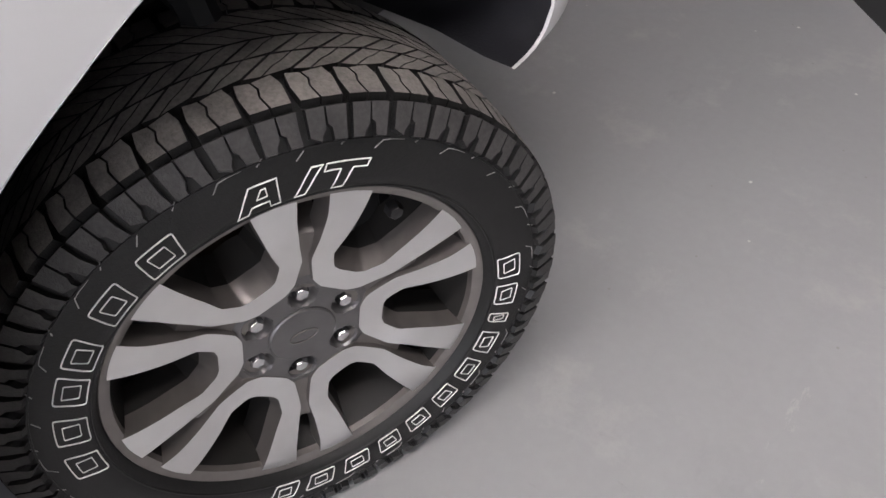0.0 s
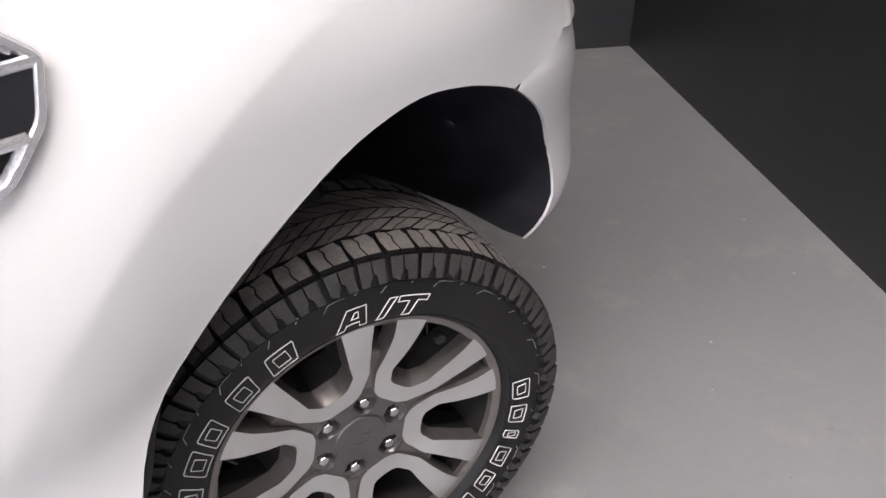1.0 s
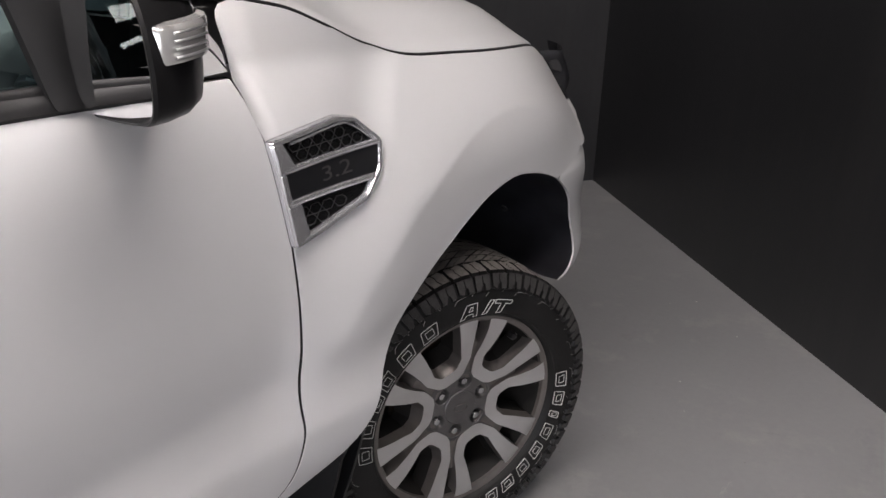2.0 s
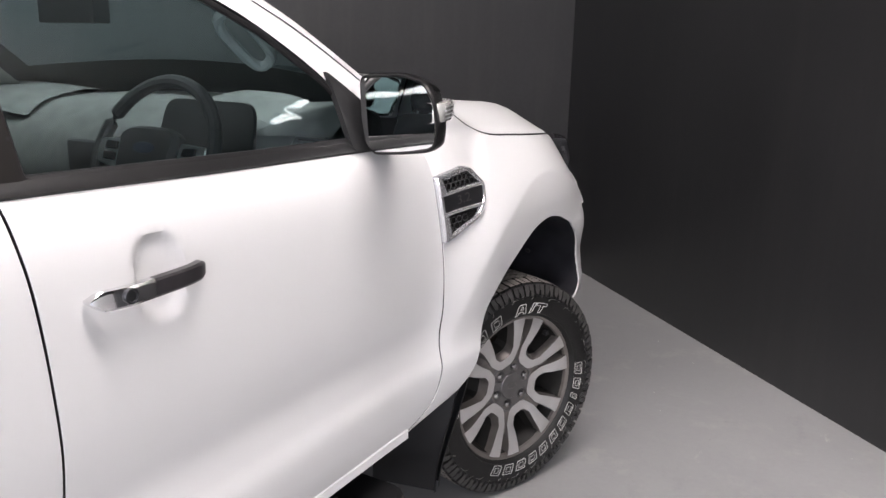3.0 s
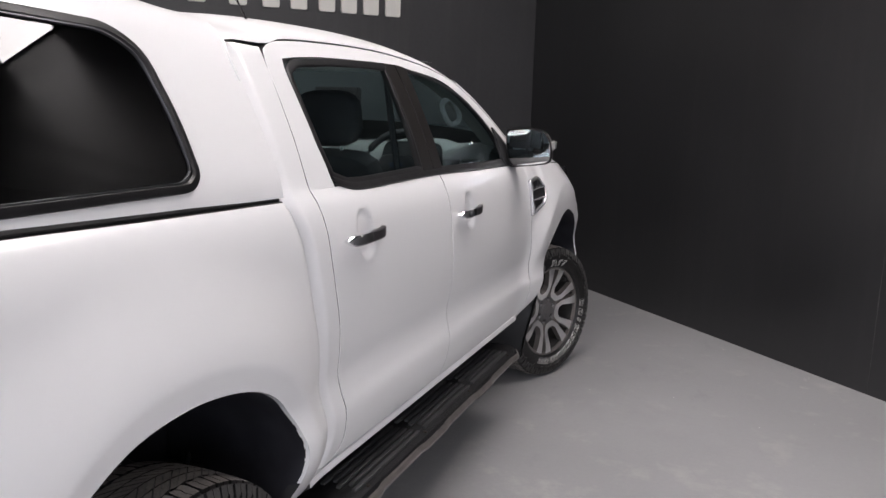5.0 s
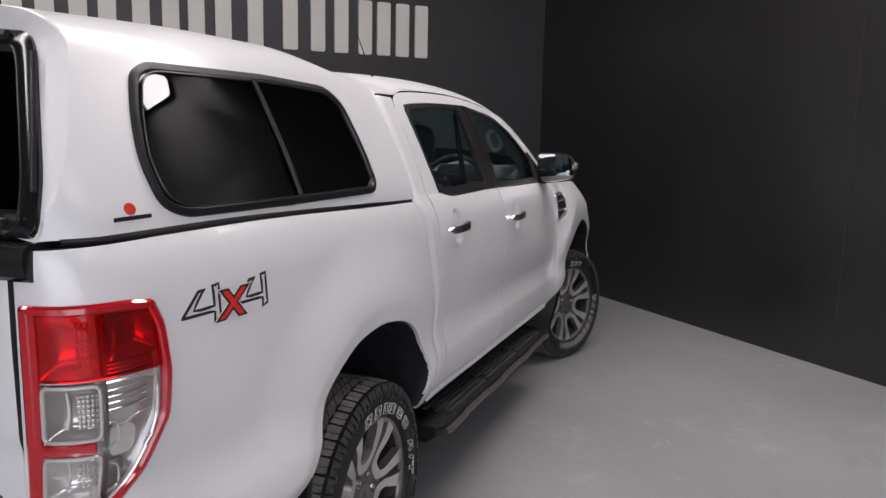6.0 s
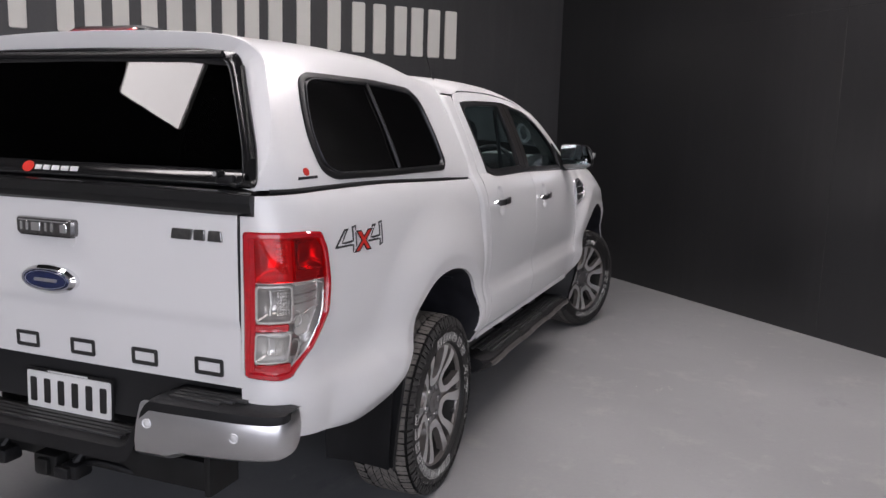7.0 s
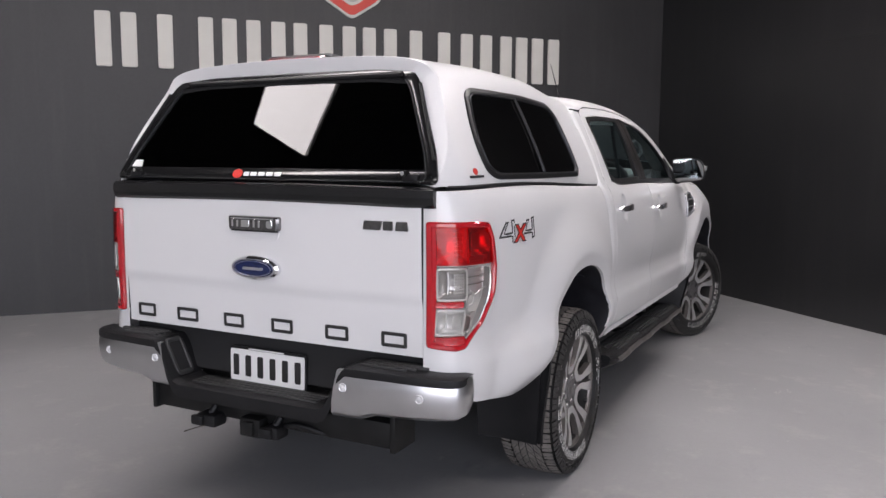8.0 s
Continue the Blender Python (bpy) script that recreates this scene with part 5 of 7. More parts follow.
def wing_mirror():
    """The door mirror: a deep rounded housing, its glass set back and turned towards the driver."""
    out = rounded([(0.842, 1.460), (0.975, 1.468), (1.045, 1.454), (1.074, 1.416), (1.085, 1.357), (1.079, 1.320), (1.056, 1.307), (0.975, 1.294), (0.889, 1.285), (0.864, 1.307), (0.848, 1.37)], 0.022, 4)
    c = (0.965, 1.378)

    def at(x, z, k, fore):
        x, z = c[0] + (x - c[0]) * k, c[1] + (z - c[1]) * k
        return (x - fore * 0.10, 2.336 - 0.275 * (x - 0.879) + fore * (1 + 0.6 * (0.97 - x)), z)

    bm = bmesh.new()
    grid(bm, [[at(x, z, k, f) for x, z in out] for f, k in ((0.016, 0.90), (0.004, 0.925), (0.0, 0.95), (0.0, 0.975), (0.005, 1.0), (0.03, 1.0), (0.06, 0.965), (0.082, 0.87), (0.098, 0.68), (0.105, 0.36), (0.106, 0.02))], True)
    housing = part("wing_mirror", bm, BLACK_TRIM, truck, "black wing mirror with a chrome cap")

    def set_back(x, z, deep):
        x, z = c[0] + (x - c[0]) * 0.915, c[1] + (z - c[1]) * 0.915
        dx, dz = x - c[0], z - c[1]
        return (x, 2.330 - 0.275 * (c[0] - 0.879) - 0.12 * dx + 0.30 * (dx * dx + dz * dz) + deep + 0.045 * dz, z)

    # slightly domed glass: rings drawn in to its middle
    bm = bmesh.new()
    domed = [[set_back(c[0] + (x - c[0]) * k, c[1] + (z - c[1]) * k, 0.010) for x, z in out] for k in (1.0, 0.8, 0.6, 0.4, 0.2, 0.02)]
    grid(bm, [[set_back(x, z, 0.015) for x, z in out]] + domed, True)
    g = part("mirror_glass", bm, MIRROR, housing, "mirror glass")
    bm = bmesh.new()
    upper = [p for p in out if p[1] > 1.425]
    grid(bm, [[at(x, z, k * 1.02, f) for x, z in upper] for f, k in ((0.022, 1.0), (0.06, 0.97), (0.082, 0.88), (0.098, 0.70), (0.107, 0.38))])
    cap = part("mirror_cap", bm, CHROME, housing, "chrome mirror cap")
    # the indicator wraps round the outer end
    bm = bmesh.new()
    bend = spline([(1.068, 2.290), (1.083, 2.299), (1.088, 2.323), (1.082, 2.353), (1.062, 2.374)], 12)
    grid(bm, [[(x - dx, y, z + 0.10 * (y - 2.35)) for x, y in bend] for dx, z in ((0.016, 1.375), (0.004, 1.377), (0.002, 1.381), (0.002, 1.410), (0.005, 1.415), (0.018, 1.417))])
    ind = part("indicator_lens", bm, LAMP_SMOKE, housing, "clear indicator lens")
    made = [g, cap, ind]
    for k in range(4):
        bm = bmesh.new()
        tube(bm, [(x + 0.001, y, 1.384 + 0.0080 * k + 0.10 * (y - 2.35)) for x, y in bend[3:9]], 0.0016, 5)
        made.append(part("indicator_rib", bm, SATIN, housing))
    bm = bmesh.new()
    box(bm, 0.80, 0.90, 2.375, 2.44, 1.278, 1.325, 0.015)
    made.append(part("mirror_arm", bm, BLACK_TRIM, housing))
    left = mirrored(housing, truck)
    for p in made:
        mirrored(p, left)


wing_mirror()
bm = bmesh.new()
tube(bm, [(0.52, 0.78, 1.78), (0.52, 0.62, 1.955)], lambda f: 0.004 - 0.0025 * f, 6)
part("antenna", bm, BLACK_TRIM, truck, "thin black roof antenna")

# ---- wheels ----


def tyre_mesh():
    """Carcass with a blocky all-terrain tread and raised sidewall lines."""
    bm = bmesh.new()
    prof = [(-0.105, 0.235), (-0.122, 0.250), (-0.133, 0.285), (-0.1325, 0.315), (-0.1275, 0.349), (-0.1185, 0.370), (-0.095, 0.3745), (-0.05, 0.3775), (0, 0.3785), (0.05, 0.3775), (0.095, 0.3745), (0.1185, 0.370), (0.1275, 0.349), (0.1325, 0.315), (0.1333, 0.288), (0.1325, 0.279), (0.129, 0.271), (0.123, 0.265), (0.113, 0.261), (0.100, 0.250)]
    revolve(bm, prof, 96)
    # fine raised rings on the sidewall
    for r, a in ((0.272, 0.1296), (0.334, 0.1296)):
        revolve(bm, [(a - 0.002, r - 0.002), (a + 0.0012, r - 0.001), (a + 0.0012, r + 0.001), (a - 0.002, r + 0.002)], 96)

    def surface(th, w, h):
        aw = abs(w)
        if aw <= 0.117:
            r, a = 0.3785 - 0.0085 * (aw / 0.117) ** 2.4 + h, w
        else:
            f = (aw - 0.117) / 0.040
            r = 0.370 - 0.037 * f + h * 0.7
            a = math.copysign(0.1185 + 0.0105 * math.sin(min(1, f) * math.pi / 2) + h * 0.75, w)
        return (a, r * math.sin(th), r * math.cos(th))

    tread = bmesh.new()

    def block(outline, h, pale_top=True, taper=0.95):
        """A rubber block: black flanks, and a scuffed, dusty top whose lit look is put into a paler colour."""
        n = len(outline)
        mid = (sum(t for t, w in outline) / n, sum(w for t, w in outline) / n)
        top = [tread.verts.new(surface(mid[0] + (t - mid[0]) * taper, mid[1] + (w - mid[1]) * (taper + 0.01), h)) for t, w in outline]
        low = [tread.verts.new(surface(t, w, -0.004)) for t, w in outline]
        tread.faces.new(top).material_index = 0 if pale_top else 2
        for i in range(n):
            tread.faces.new((low[i], low[(i + 1) % n], top[(i + 1) % n], top[i])).material_index = 1

    n = 46
    for i in range(n):
        t0 = 2 * math.pi * i / n
        p = 2 * math.pi / n
        odd = i % 2
        for sgn in (1, -1):
            o = 0 if sgn > 0 else 0.5 * p

            def q(u, w):
                return (t0 + o + p * u, sgn * w)

            def d(u, w):
                """Skewed places for the long slanting blocks."""
                return (t0 + o + p * (u - 26.0 * (w - 0.034)), sgn * w)

            # shoulder lugs in pairs with a zigzag cut between them, then their flanks over the shoulder
            wide = 0.86 + 0.04 * odd
            block([q(0.0, 0.071), q(0.30, 0.074), q(0.38, 0.086), q(0.32, 0.098), q(0.40, 0.117), q(0.0, 0.117), q(-0.05, 0.094)], 0.0100)
            block([q(0.325, 0.074), q(wide - 0.10, 0.069), q(wide, 0.086), q(wide - 0.03, 0.117), q(0.425, 0.117), q(0.345, 0.098), q(0.405, 0.086)], 0.0100)
            block([q(0.0, 0.1175), q(0.40, 0.1175), q(0.40, 0.141), q(0.31, 0.149), q(0.31, 0.156), q(0.03, 0.156 - 0.008 * odd)], 0.0092, False, 0.97)
            block([q(0.425, 0.1175), q(wide - 0.03, 0.1175), q(wide - 0.03, 0.138), q(wide + 0.02, 0.156), q(0.60, 0.156), q(0.54, 0.140), q(0.44, 0.136)], 0.0085, False, 0.97)
            # slanting blocks of the crown, each cut by a zigzag sipe
            block([d(0.01, 0.0345), d(0.44, 0.0345), d(0.48, 0.047), d(0.43, 0.055), d(0.46, 0.069), d(0.05, 0.066)], 0.0090)
            block([d(0.465, 0.0345), d(0.95, 0.0345), d(0.98, 0.064), d(0.485, 0.069), d(0.455, 0.055), d(0.505, 0.047)], 0.0090)
            block([d(0.00, 0.001), d(0.455, 0.001), d(0.415, 0.012), d(0.475, 0.022), d(0.435, 0.0335), d(0.04, 0.0325)], 0.0090)
            block([d(0.48, 0.001), d(0.96, 0.001), d(0.96, 0.0310), d(0.46, 0.0335), d(0.50, 0.022), d(0.44, 0.012)], 0.0090)
    return bm, tread


def on_sidewall(t, r, h=0.0):
    """A place on the tyre's outer sidewall, by angle and radius."""
    a = float(np.interp(r, [0.261, 0.265, 0.271, 0.279, 0.288, 0.315, 0.349, 0.370], [0.113, 0.123, 0.129, 0.1325, 0.1333, 0.1325, 0.1275, 0.1185])) + h
    return (a, r * math.sin(t), r * math.cos(t))


def lettering(mid, wide, r0, r1, slant=0.10):
    """A raised white outline bar on the sidewall, for one letter."""
    bm = bmesh.new()
    m, w = radians(mid), wide / 0.29 / 2
    k = slant * (r1 - r0) / 0.29
    out = dense(rounded([((m - w - k) * 0.29, r0), ((m + w - k) * 0.29, r0), ((m + w + k) * 0.29, r1), ((m - w + k) * 0.29, r1)], 0.004, 2), 0.008)
    frame_ring(bm, out, 0.0015, 0.0018, lambda a, r, h: on_sidewall(a / 0.29, r, h - 0.0004))
    inner = dense(rounded([((m - w * 0.5) * 0.29, r0 + 0.0085), ((m + w * 0.5) * 0.29, r0 + 0.0085), ((m + w * 0.5) * 0.29, r1 - 0.0085), ((m - w * 0.5) * 0.29, r1 - 0.0085)], 0.002, 2), 0.008)
    frame_ring(bm, inner, 0.0012, 0.0016, lambda a, r, h: on_sidewall(a / 0.29, r, h - 0.0004))
    return bm


GLYPHS = {
    "A": ([(-0.55, 0), (-0.10, 1), (0.48, 1), (0.46, 0), (0.22, 0), (0.22, 0.24), (-0.16, 0.24), (-0.28, 0)], [(-0.03, 0.46), (0.22, 0.46), (0.23, 0.78), (0.11, 0.78)]),
    "/": ([(-0.70, 0), (-0.16, 0), (0.70, 1), (0.16, 1)],),
    "T": ([(-0.46, 1), (0.60, 1), (0.54, 0.70), (0.20, 0.70), (0.00, 0), (-0.32, 0), (-0.12, 0.70), (-0.52, 0.70)],),
}


def glyph(mid, wide, r0, r1, sign):
    """A raised white outlined sign of the sidewall: A, T or a stroke."""
    bm = bmesh.new()
    for line in GLYPHS[sign]:
        out = dense([(radians(mid) * 0.29 + u * wide, r0 + v * (r1 - r0)) for u, v in line], 0.008)
        frame_ring(bm, out, 0.0015, 0.0018, lambda a, r, h: on_sidewall(a / 0.29, r, h - 0.0004))
    return bm


def styling_lines():
    """Thin pale hooks and dashes between the lettering and the shoulder."""
    bm = bmesh.new()
    n = 23
    for i in range(n):
        t, p = 2 * math.pi * (i + 0.35) / n, 2 * math.pi / n
        hook = [(t, 0.322), (t + 0.10 * p, 0.331), (t + 0.22 * p, 0.3325), (t + 0.38 * p, 0.333)]
        dash = [(t + 0.55 * p, 0.330), (t + 0.63 * p, 0.337)]
        for line in ((hook, dash) if i % 3 else (hook[:2], dash)):
            tube(bm, [on_sidewall(a, r, 0.0004) for a, r in line], 0.0007, 5)
    return bm


def loop(pts, n):
    """A symmetric open loop through corner points given for one side, in lateral and radial distance."""
    path = pts + [(-x, r) for x, r in pts[::-1]]
    out = []
    for (a, b), (c, d) in zip(path, path[1:]):
        out += [(a + (c - a) * k / n, b + (d - b) * k / n) for k in range(n)]
    out.append(path[-1])
    soft = [out[0]] + [tuple((p[i] + 6 * q[i] + r[i]) / 8 for i in (0, 1)) for p, q, r in zip(out, out[1:], out[2:])] + [out[-1]]
    return soft


def wheel_parts():
    """Meshes of one alloy wheel, its axle along x, the outer face towards +x."""
    made = {}
    bm = bmesh.new()
    revolve(bm, [(0.098, 0.250), (0.104, 0.240), (0.098, 0.236), (0.06, 0.226), (0.0, 0.216), (-0.08, 0.218), (-0.11, 0.237)], 72)
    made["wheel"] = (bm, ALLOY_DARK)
    bm = bmesh.new()
    revolve(bm, [(0.100, 0.2535), (0.113, 0.2535), (0.1155, 0.2515), (0.1150, 0.2480), (0.1125, 0.2440), (0.1095, 0.2385), (0.100, 0.2365)], 96)
    made["rim_lip"] = (bm, ALLOY_GREY)
    inn = loop([(0.057, 0.243), (0.050, 0.205), (0.043, 0.165), (0.040, 0.136), (0.024, 0.115), (0.013, 0.111)], 4)
    out = loop([(0.108, 0.225), (0.090, 0.192), (0.074, 0.152), (0.064, 0.122), (0.037, 0.087), (0.020, 0.079)], 4)

    def depth(lat, rad):
        r = math.hypot(lat, rad)
        return 0.086 + 0.026 * smoothstep(0.07, 0.235, r)

    faces, walls, backs = [], bmesh.new(), []
    for k in range(6):
        th = radians(-19.5 + 60 * k)
        c, s = math.cos(th), math.sin(th)

        def at(lat, rad, ax):
            return (ax, rad * s + lat * c, rad * c - lat * s)

        one = bmesh.new()
        rows = []
        for f, dz in ((0, 0.0), (0.25, 0.0004), (0.5, 0.0006), (0.75, 0.0004), (1, 0.0)):
            rows.append([at(a * (1 - f) + d * f, b * (1 - f) + e * f, depth(a * (1 - f) + d * f, b * (1 - f) + e * f) + dz) for (a, b), (d, e) in zip(inn, out)])
        grid(one, rows)
        faces.append(one)
        n = len(inn)
        low = [math.sin(math.pi * i / (n - 1)) ** 2 for i in range(n)]
        grid(walls, [[at(a * (1 - 0.05 * q), b + 0.016 * q * w, depth(a, b) - 0.030 * q) for (a, b), w in zip(inn, low)] for q in (0, 0.15, 0.5, 1.0)])
        # the pocket wall's deeper part, darkened by colour as shade between the spokes
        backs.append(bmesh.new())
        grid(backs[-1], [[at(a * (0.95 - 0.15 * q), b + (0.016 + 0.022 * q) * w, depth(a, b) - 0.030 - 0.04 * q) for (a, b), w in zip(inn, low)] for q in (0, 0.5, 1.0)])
        grid(walls, [[at(d * (1 + 0.03 * q), e - 0.003 * q * w, depth(d, e) - 0.034 * q) for (d, e), w in zip(out, low)] for q in (0, 0.3, 1.0)])
        # the grey web beyond each nut, between two loops
        ph = radians(10.5 + 60 * k)
        c2, s2 = math.cos(ph), math.sin(ph)
        rows = []
        for r, hw, ax in ((0.075, 0.044, 0.078), (0.10, 0.046, 0.080), (0.125, 0.030, 0.083), (0.150, 0.022, 0.088), (0.172, 0.020, 0.086), (0.185, 0.021, 0.070), (0.192, 0.022, 0.04)):
            rows.append([(ax + 0.004 * abs(l), r * s2 + l * hw * c2, r * c2 - l * hw * s2) for l in (-1, -0.5, 0, 0.5, 1)])
        grid(walls, rows)
    made["spoke_face"] = (faces, ALLOY_FACE)
    made["spoke_wall"] = (walls, ALLOY_GREY)
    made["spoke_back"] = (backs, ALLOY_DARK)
    # hub plate with six sunk seats for the nuts
    bm = bmesh.new()
    seats = [(0.068 * math.sin(radians(10.5 + 60 * k)), 0.068 * math.cos(radians(10.5 + 60 * k))) for k in range(6)]
    rows = []
    for r in np.linspace(0.046, 0.098, 24):
        row = []
        for a in np.linspace(0, 2 * math.pi, 132, False):
            y, z = r * math.sin(a), r * math.cos(a)
            d = min(math.hypot(y - p, z - q) for p, q in seats)
            row.append((0.0845 - 0.016 * smoothstep(0.0200, 0.0155, d) - 0.004 * smoothstep(0.085, 0.098, r), y, z))
        rows.append(row)
    grid(bm, rows, True)
    made["hub"] = (bm, HUB_GREY)
    bm = bmesh.new()
    revolve(bm, [(0.080, 0.0462), (0.0865, 0.0455), (0.0885, 0.0435), (0.0880, 0.040), (0.0895, 0.0005)], 44)
    made["centre_cap"] = (bm, HUB_GREY)
    bm = bmesh.new()
    ring = [(0.0899, 0.019 * math.cos(a), 0.0095 * math.sin(a)) for a in np.linspace(0, 2 * math.pi, 24, False)]
    tube(bm, ring, 0.0009, 5, True)
    made["cap_emblem"] = (bm, ALLOY_GREY)
    bm = bmesh.new()
    revolve(bm, [(-0.02, 0.155), (0.005, 0.155), (0.007, 0.152), (0.007, 0.095), (0.02, 0.09), (0.02, 0.0005)], 56)
    made["brake_disc"] = (bm, STEEL)
    bm = bmesh.new()
    box(bm, -0.03, 0.035, 0.055, 0.15, 0.05, 0.17, 0.012)
    tube(bm, [(0.03, 0.10, 0.09), (0.06, 0.11, 0.16), (0.055, 0.09, 0.2)], 0.008, 7)
    made["brake_caliper"] = (bm, CHASSIS)
    bm = bmesh.new()
    revolve(bm, [(-0.11, 0.225), (-0.06, 0.20), (-0.05, 0.0005)], 32)
    made["inner_dish"] = (bm, LINER)
    return made


def nut_mesh():
    bm = bmesh.new()
    rows = []
    for a, r in ((-0.006, 0.0112), (0.006, 0.0112), (0.0095, 0.0090), (0.0105, 0.0050), (0.0108, 0.0004)):
        rows.append([(a, r * math.sin(math.pi / 3 * k + 0.3), r * math.cos(math.pi / 3 * k + 0.3)) for k in range(6)])
    grid(bm, rows, True)
    return bm


def build_wheels():
    pieces = wheel_parts()
    proto = {}
    spokes, backs = pieces.pop("spoke_face"), pieces.pop("spoke_back")
    for bm in [pair[0] for pair in pieces.values()] + spokes[0] + backs[0]:
        for v in bm.verts:
            v.co.y, v.co.z = v.co.y * 1.035, v.co.z * 1.035
    for name, (bm, mat) in pieces.items():
        ob = link(name, bm, mat, sharp=35)
        proto[name] = ob
    for k, bm in enumerate(spokes[0]):
        proto[k] = link("spoke", bm, spokes[1], sharp=25)
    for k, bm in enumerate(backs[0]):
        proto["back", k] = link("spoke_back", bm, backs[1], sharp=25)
    base = proto.pop("wheel")
    carcass, blocks = tyre_mesh()
    tyre = link("tyre", carcass, RUBBER, sharp=25)
    tread = tagged(link("tread", blocks, [TREAD, RUBBER, FLANK], sharp=25), "dusty all-terrain tread blocks", kind="stuff")
    tyre["label"] = "all-terrain tyre with outlined white lettering bars"
    kids = list(proto.values()) + [tyre, tread]
    nut = nut_mesh()
    me = None
    for k in range(6):
        a = radians(10.5 + 60 * k)
        if me is None:
            o = link("wheel_nut", nut, NUT, sharp=30)
            me = o.data
        else:
            o = new("wheel_nut", me)
        o.location = (0.0735, 0.0704 * math.sin(a), 0.0704 * math.cos(a))
        kids.append(o)
    o = link("valve", nut_mesh(), BLACK_TRIM)
    o.location = (0.100, 0.222 * math.sin(radians(40)), 0.222 * math.cos(radians(40)))
    kids.append(o)
    for mid, wide, sign in ((-3.4, 0.050, "A"), (7.4, 0.024, "/"), (15.5, 0.046, "T")):
        kids.append(link("sidewall_sign", glyph(mid, wide, 0.276, 0.311, sign), TYRE_WHITE))
    kids.append(tagged(link("styling_lines", styling_lines(), TYRE_LINE), "thin pale hooks on the tyre sidewall", kind="stuff"))
    for mid, wide in [(-90, 0.045), (-76.5, 0.045), (-63.5, 0.042), (-53, 0.040), (-39, 0.045), (-25, 0.045), (88, 0.044), (99.5, 0.040), (109, 0.018), (119, 0.042), (130.5, 0.042), (142, 0.040), (153.5, 0.040), (164.5, 0.038), (176, 0.042), (188, 0.042), (199.5, 0.040)]:
        ob = link("sidewall_bar", lettering(mid, wide, 0.275, 0.311), TYRE_WHITE)
        kids.append(ob)
    for k in kids:
        k.parent = base
    return base


wheel = build_wheels()
wheel["label"] = "six-spoke machined alloy wheel on an all-terrain tyre"
WHEELS = [((0.802, 3.241, 0.385), -22.8, 0.0), ((-0.80, 3.21, 0.382), 160.0, 40.0), ((0.780, 0.0, 0.378), 0.0, -77.0), ((-0.782, 0.0, 0.382), 180.0, 25.0)]
for k, (at, steer, spin) in enumerate(WHEELS):
    m = pose(*at, 0, 0, steer) @ Matrix.Rotation(radians(spin), 4, "X")
    ob = wheel if k == 0 else copy_thing(wheel, m)
    ob.matrix_basis = m
    ob.parent = truck


# ---- canopy over the bed ----
canopy = thing("canopy", "white fibreglass canopy with dark windows over the truck bed", "canopy")
CAN = spline([(0.846, 1.358), (0.838, 1.40), (0.812, 1.47), (0.777, 1.55), (0.735, 1.64), (0.703, 1.705), (0.676, 1.757), (0.640, 1.796), (0.580, 1.820), (0.50, 1.833), (0.40, 1.840), (0.22, 1.847), (0.0, 1.850)], 60)
CANZ = [c[1] for c in CAN if c[1] < 1.76]
CANX = [c[0] for c in CAN if c[1] < 1.76]


def can_rear(z):
    return -1.128 + 0.475 * (min(z, 1.78) - 1.358) - (0.02 * smoothstep(1.74, 1.80, z))


def can_drop(y, z):
    f = (z - 1.358) / 0.494
    rail = float(np.interp(y, [-0.6, 0.0, 0.44], [0.0, -0.018, -0.030]))
    return (1 - f) * rail + f * (-0.055 * smoothstep(-0.15, 0.45, y) - 0.015 * smoothstep(-0.4, -1.0, y))


def can_x(y, z):
    x = float(np.interp(z - can_drop(y, z), CANZ, CANX))
    return x - 0.03 * max(0, (-0.35 - y) / 0.6) ** 2 - 0.05 * smoothstep(-1.0, -1.14, y) ** 2


def on_canopy(y, z, h=0.0):
    return (can_x(y, z) + h * 0.93, y, z + h * 0.36)


CWIN = rounded([(-0.81, 1.376), (-0.878, 1.405), (-0.892, 1.50), (-0.862, 1.60), (-0.815, 1.690), (-0.765, 1.714), (-0.31, 1.718), (0.04, 1.706), (0.120, 1.660), (0.145, 1.52), (0.148, 1.40), (0.11, 1.371), (-0.3, 1.372)], 0.045, 4)


bm = bmesh.new()
rows = []
for x, z in CAN:
    row = []
    for f in np.linspace(0, 1, 100):
        y = 0.425 + (can_rear(z) - 0.425) * f
        y += -0.02 * math.sin(min(1, f * 14) * math.pi / 2) + 0.02
        zz = z + can_drop(y, z)
        k = can_x(y, zz) / max(1e-6, float(np.interp(z, CANZ, CANX))) if z < 1.75 else 1 - 0.03 / 0.7 * max(0, (-0.35 - y) / 0.6) ** 2
        row.append((x * k, y, zz))
    rows.append(row)
full = [[(-a, b, c) for a, b, c in r] for r in rows[:-1]] + rows[::-1]
grid(bm, full)
CWIN_HOLE = [(-0.34 + (a + 0.34) * 0.975, 1.545 + (b - 1.545) * 0.955) for a, b in CWIN]
gone = [f for f in bm.faces if abs(f.calc_center_median().x) > 0.6 and encloses((f.calc_center_median().y, f.calc_center_median().z), CWIN_HOLE)]
bmesh.ops.delete(bm, geom=gone, context="FACES")
part("canopy_shell", bm, WHITE, canopy, "white canopy shell")
def on_hatch(x, z, h=0.0):
    y = -1.134 + 0.475 * (z - 1.358)
    return (x, y - 0.9 * h, z + 0.43 * h)


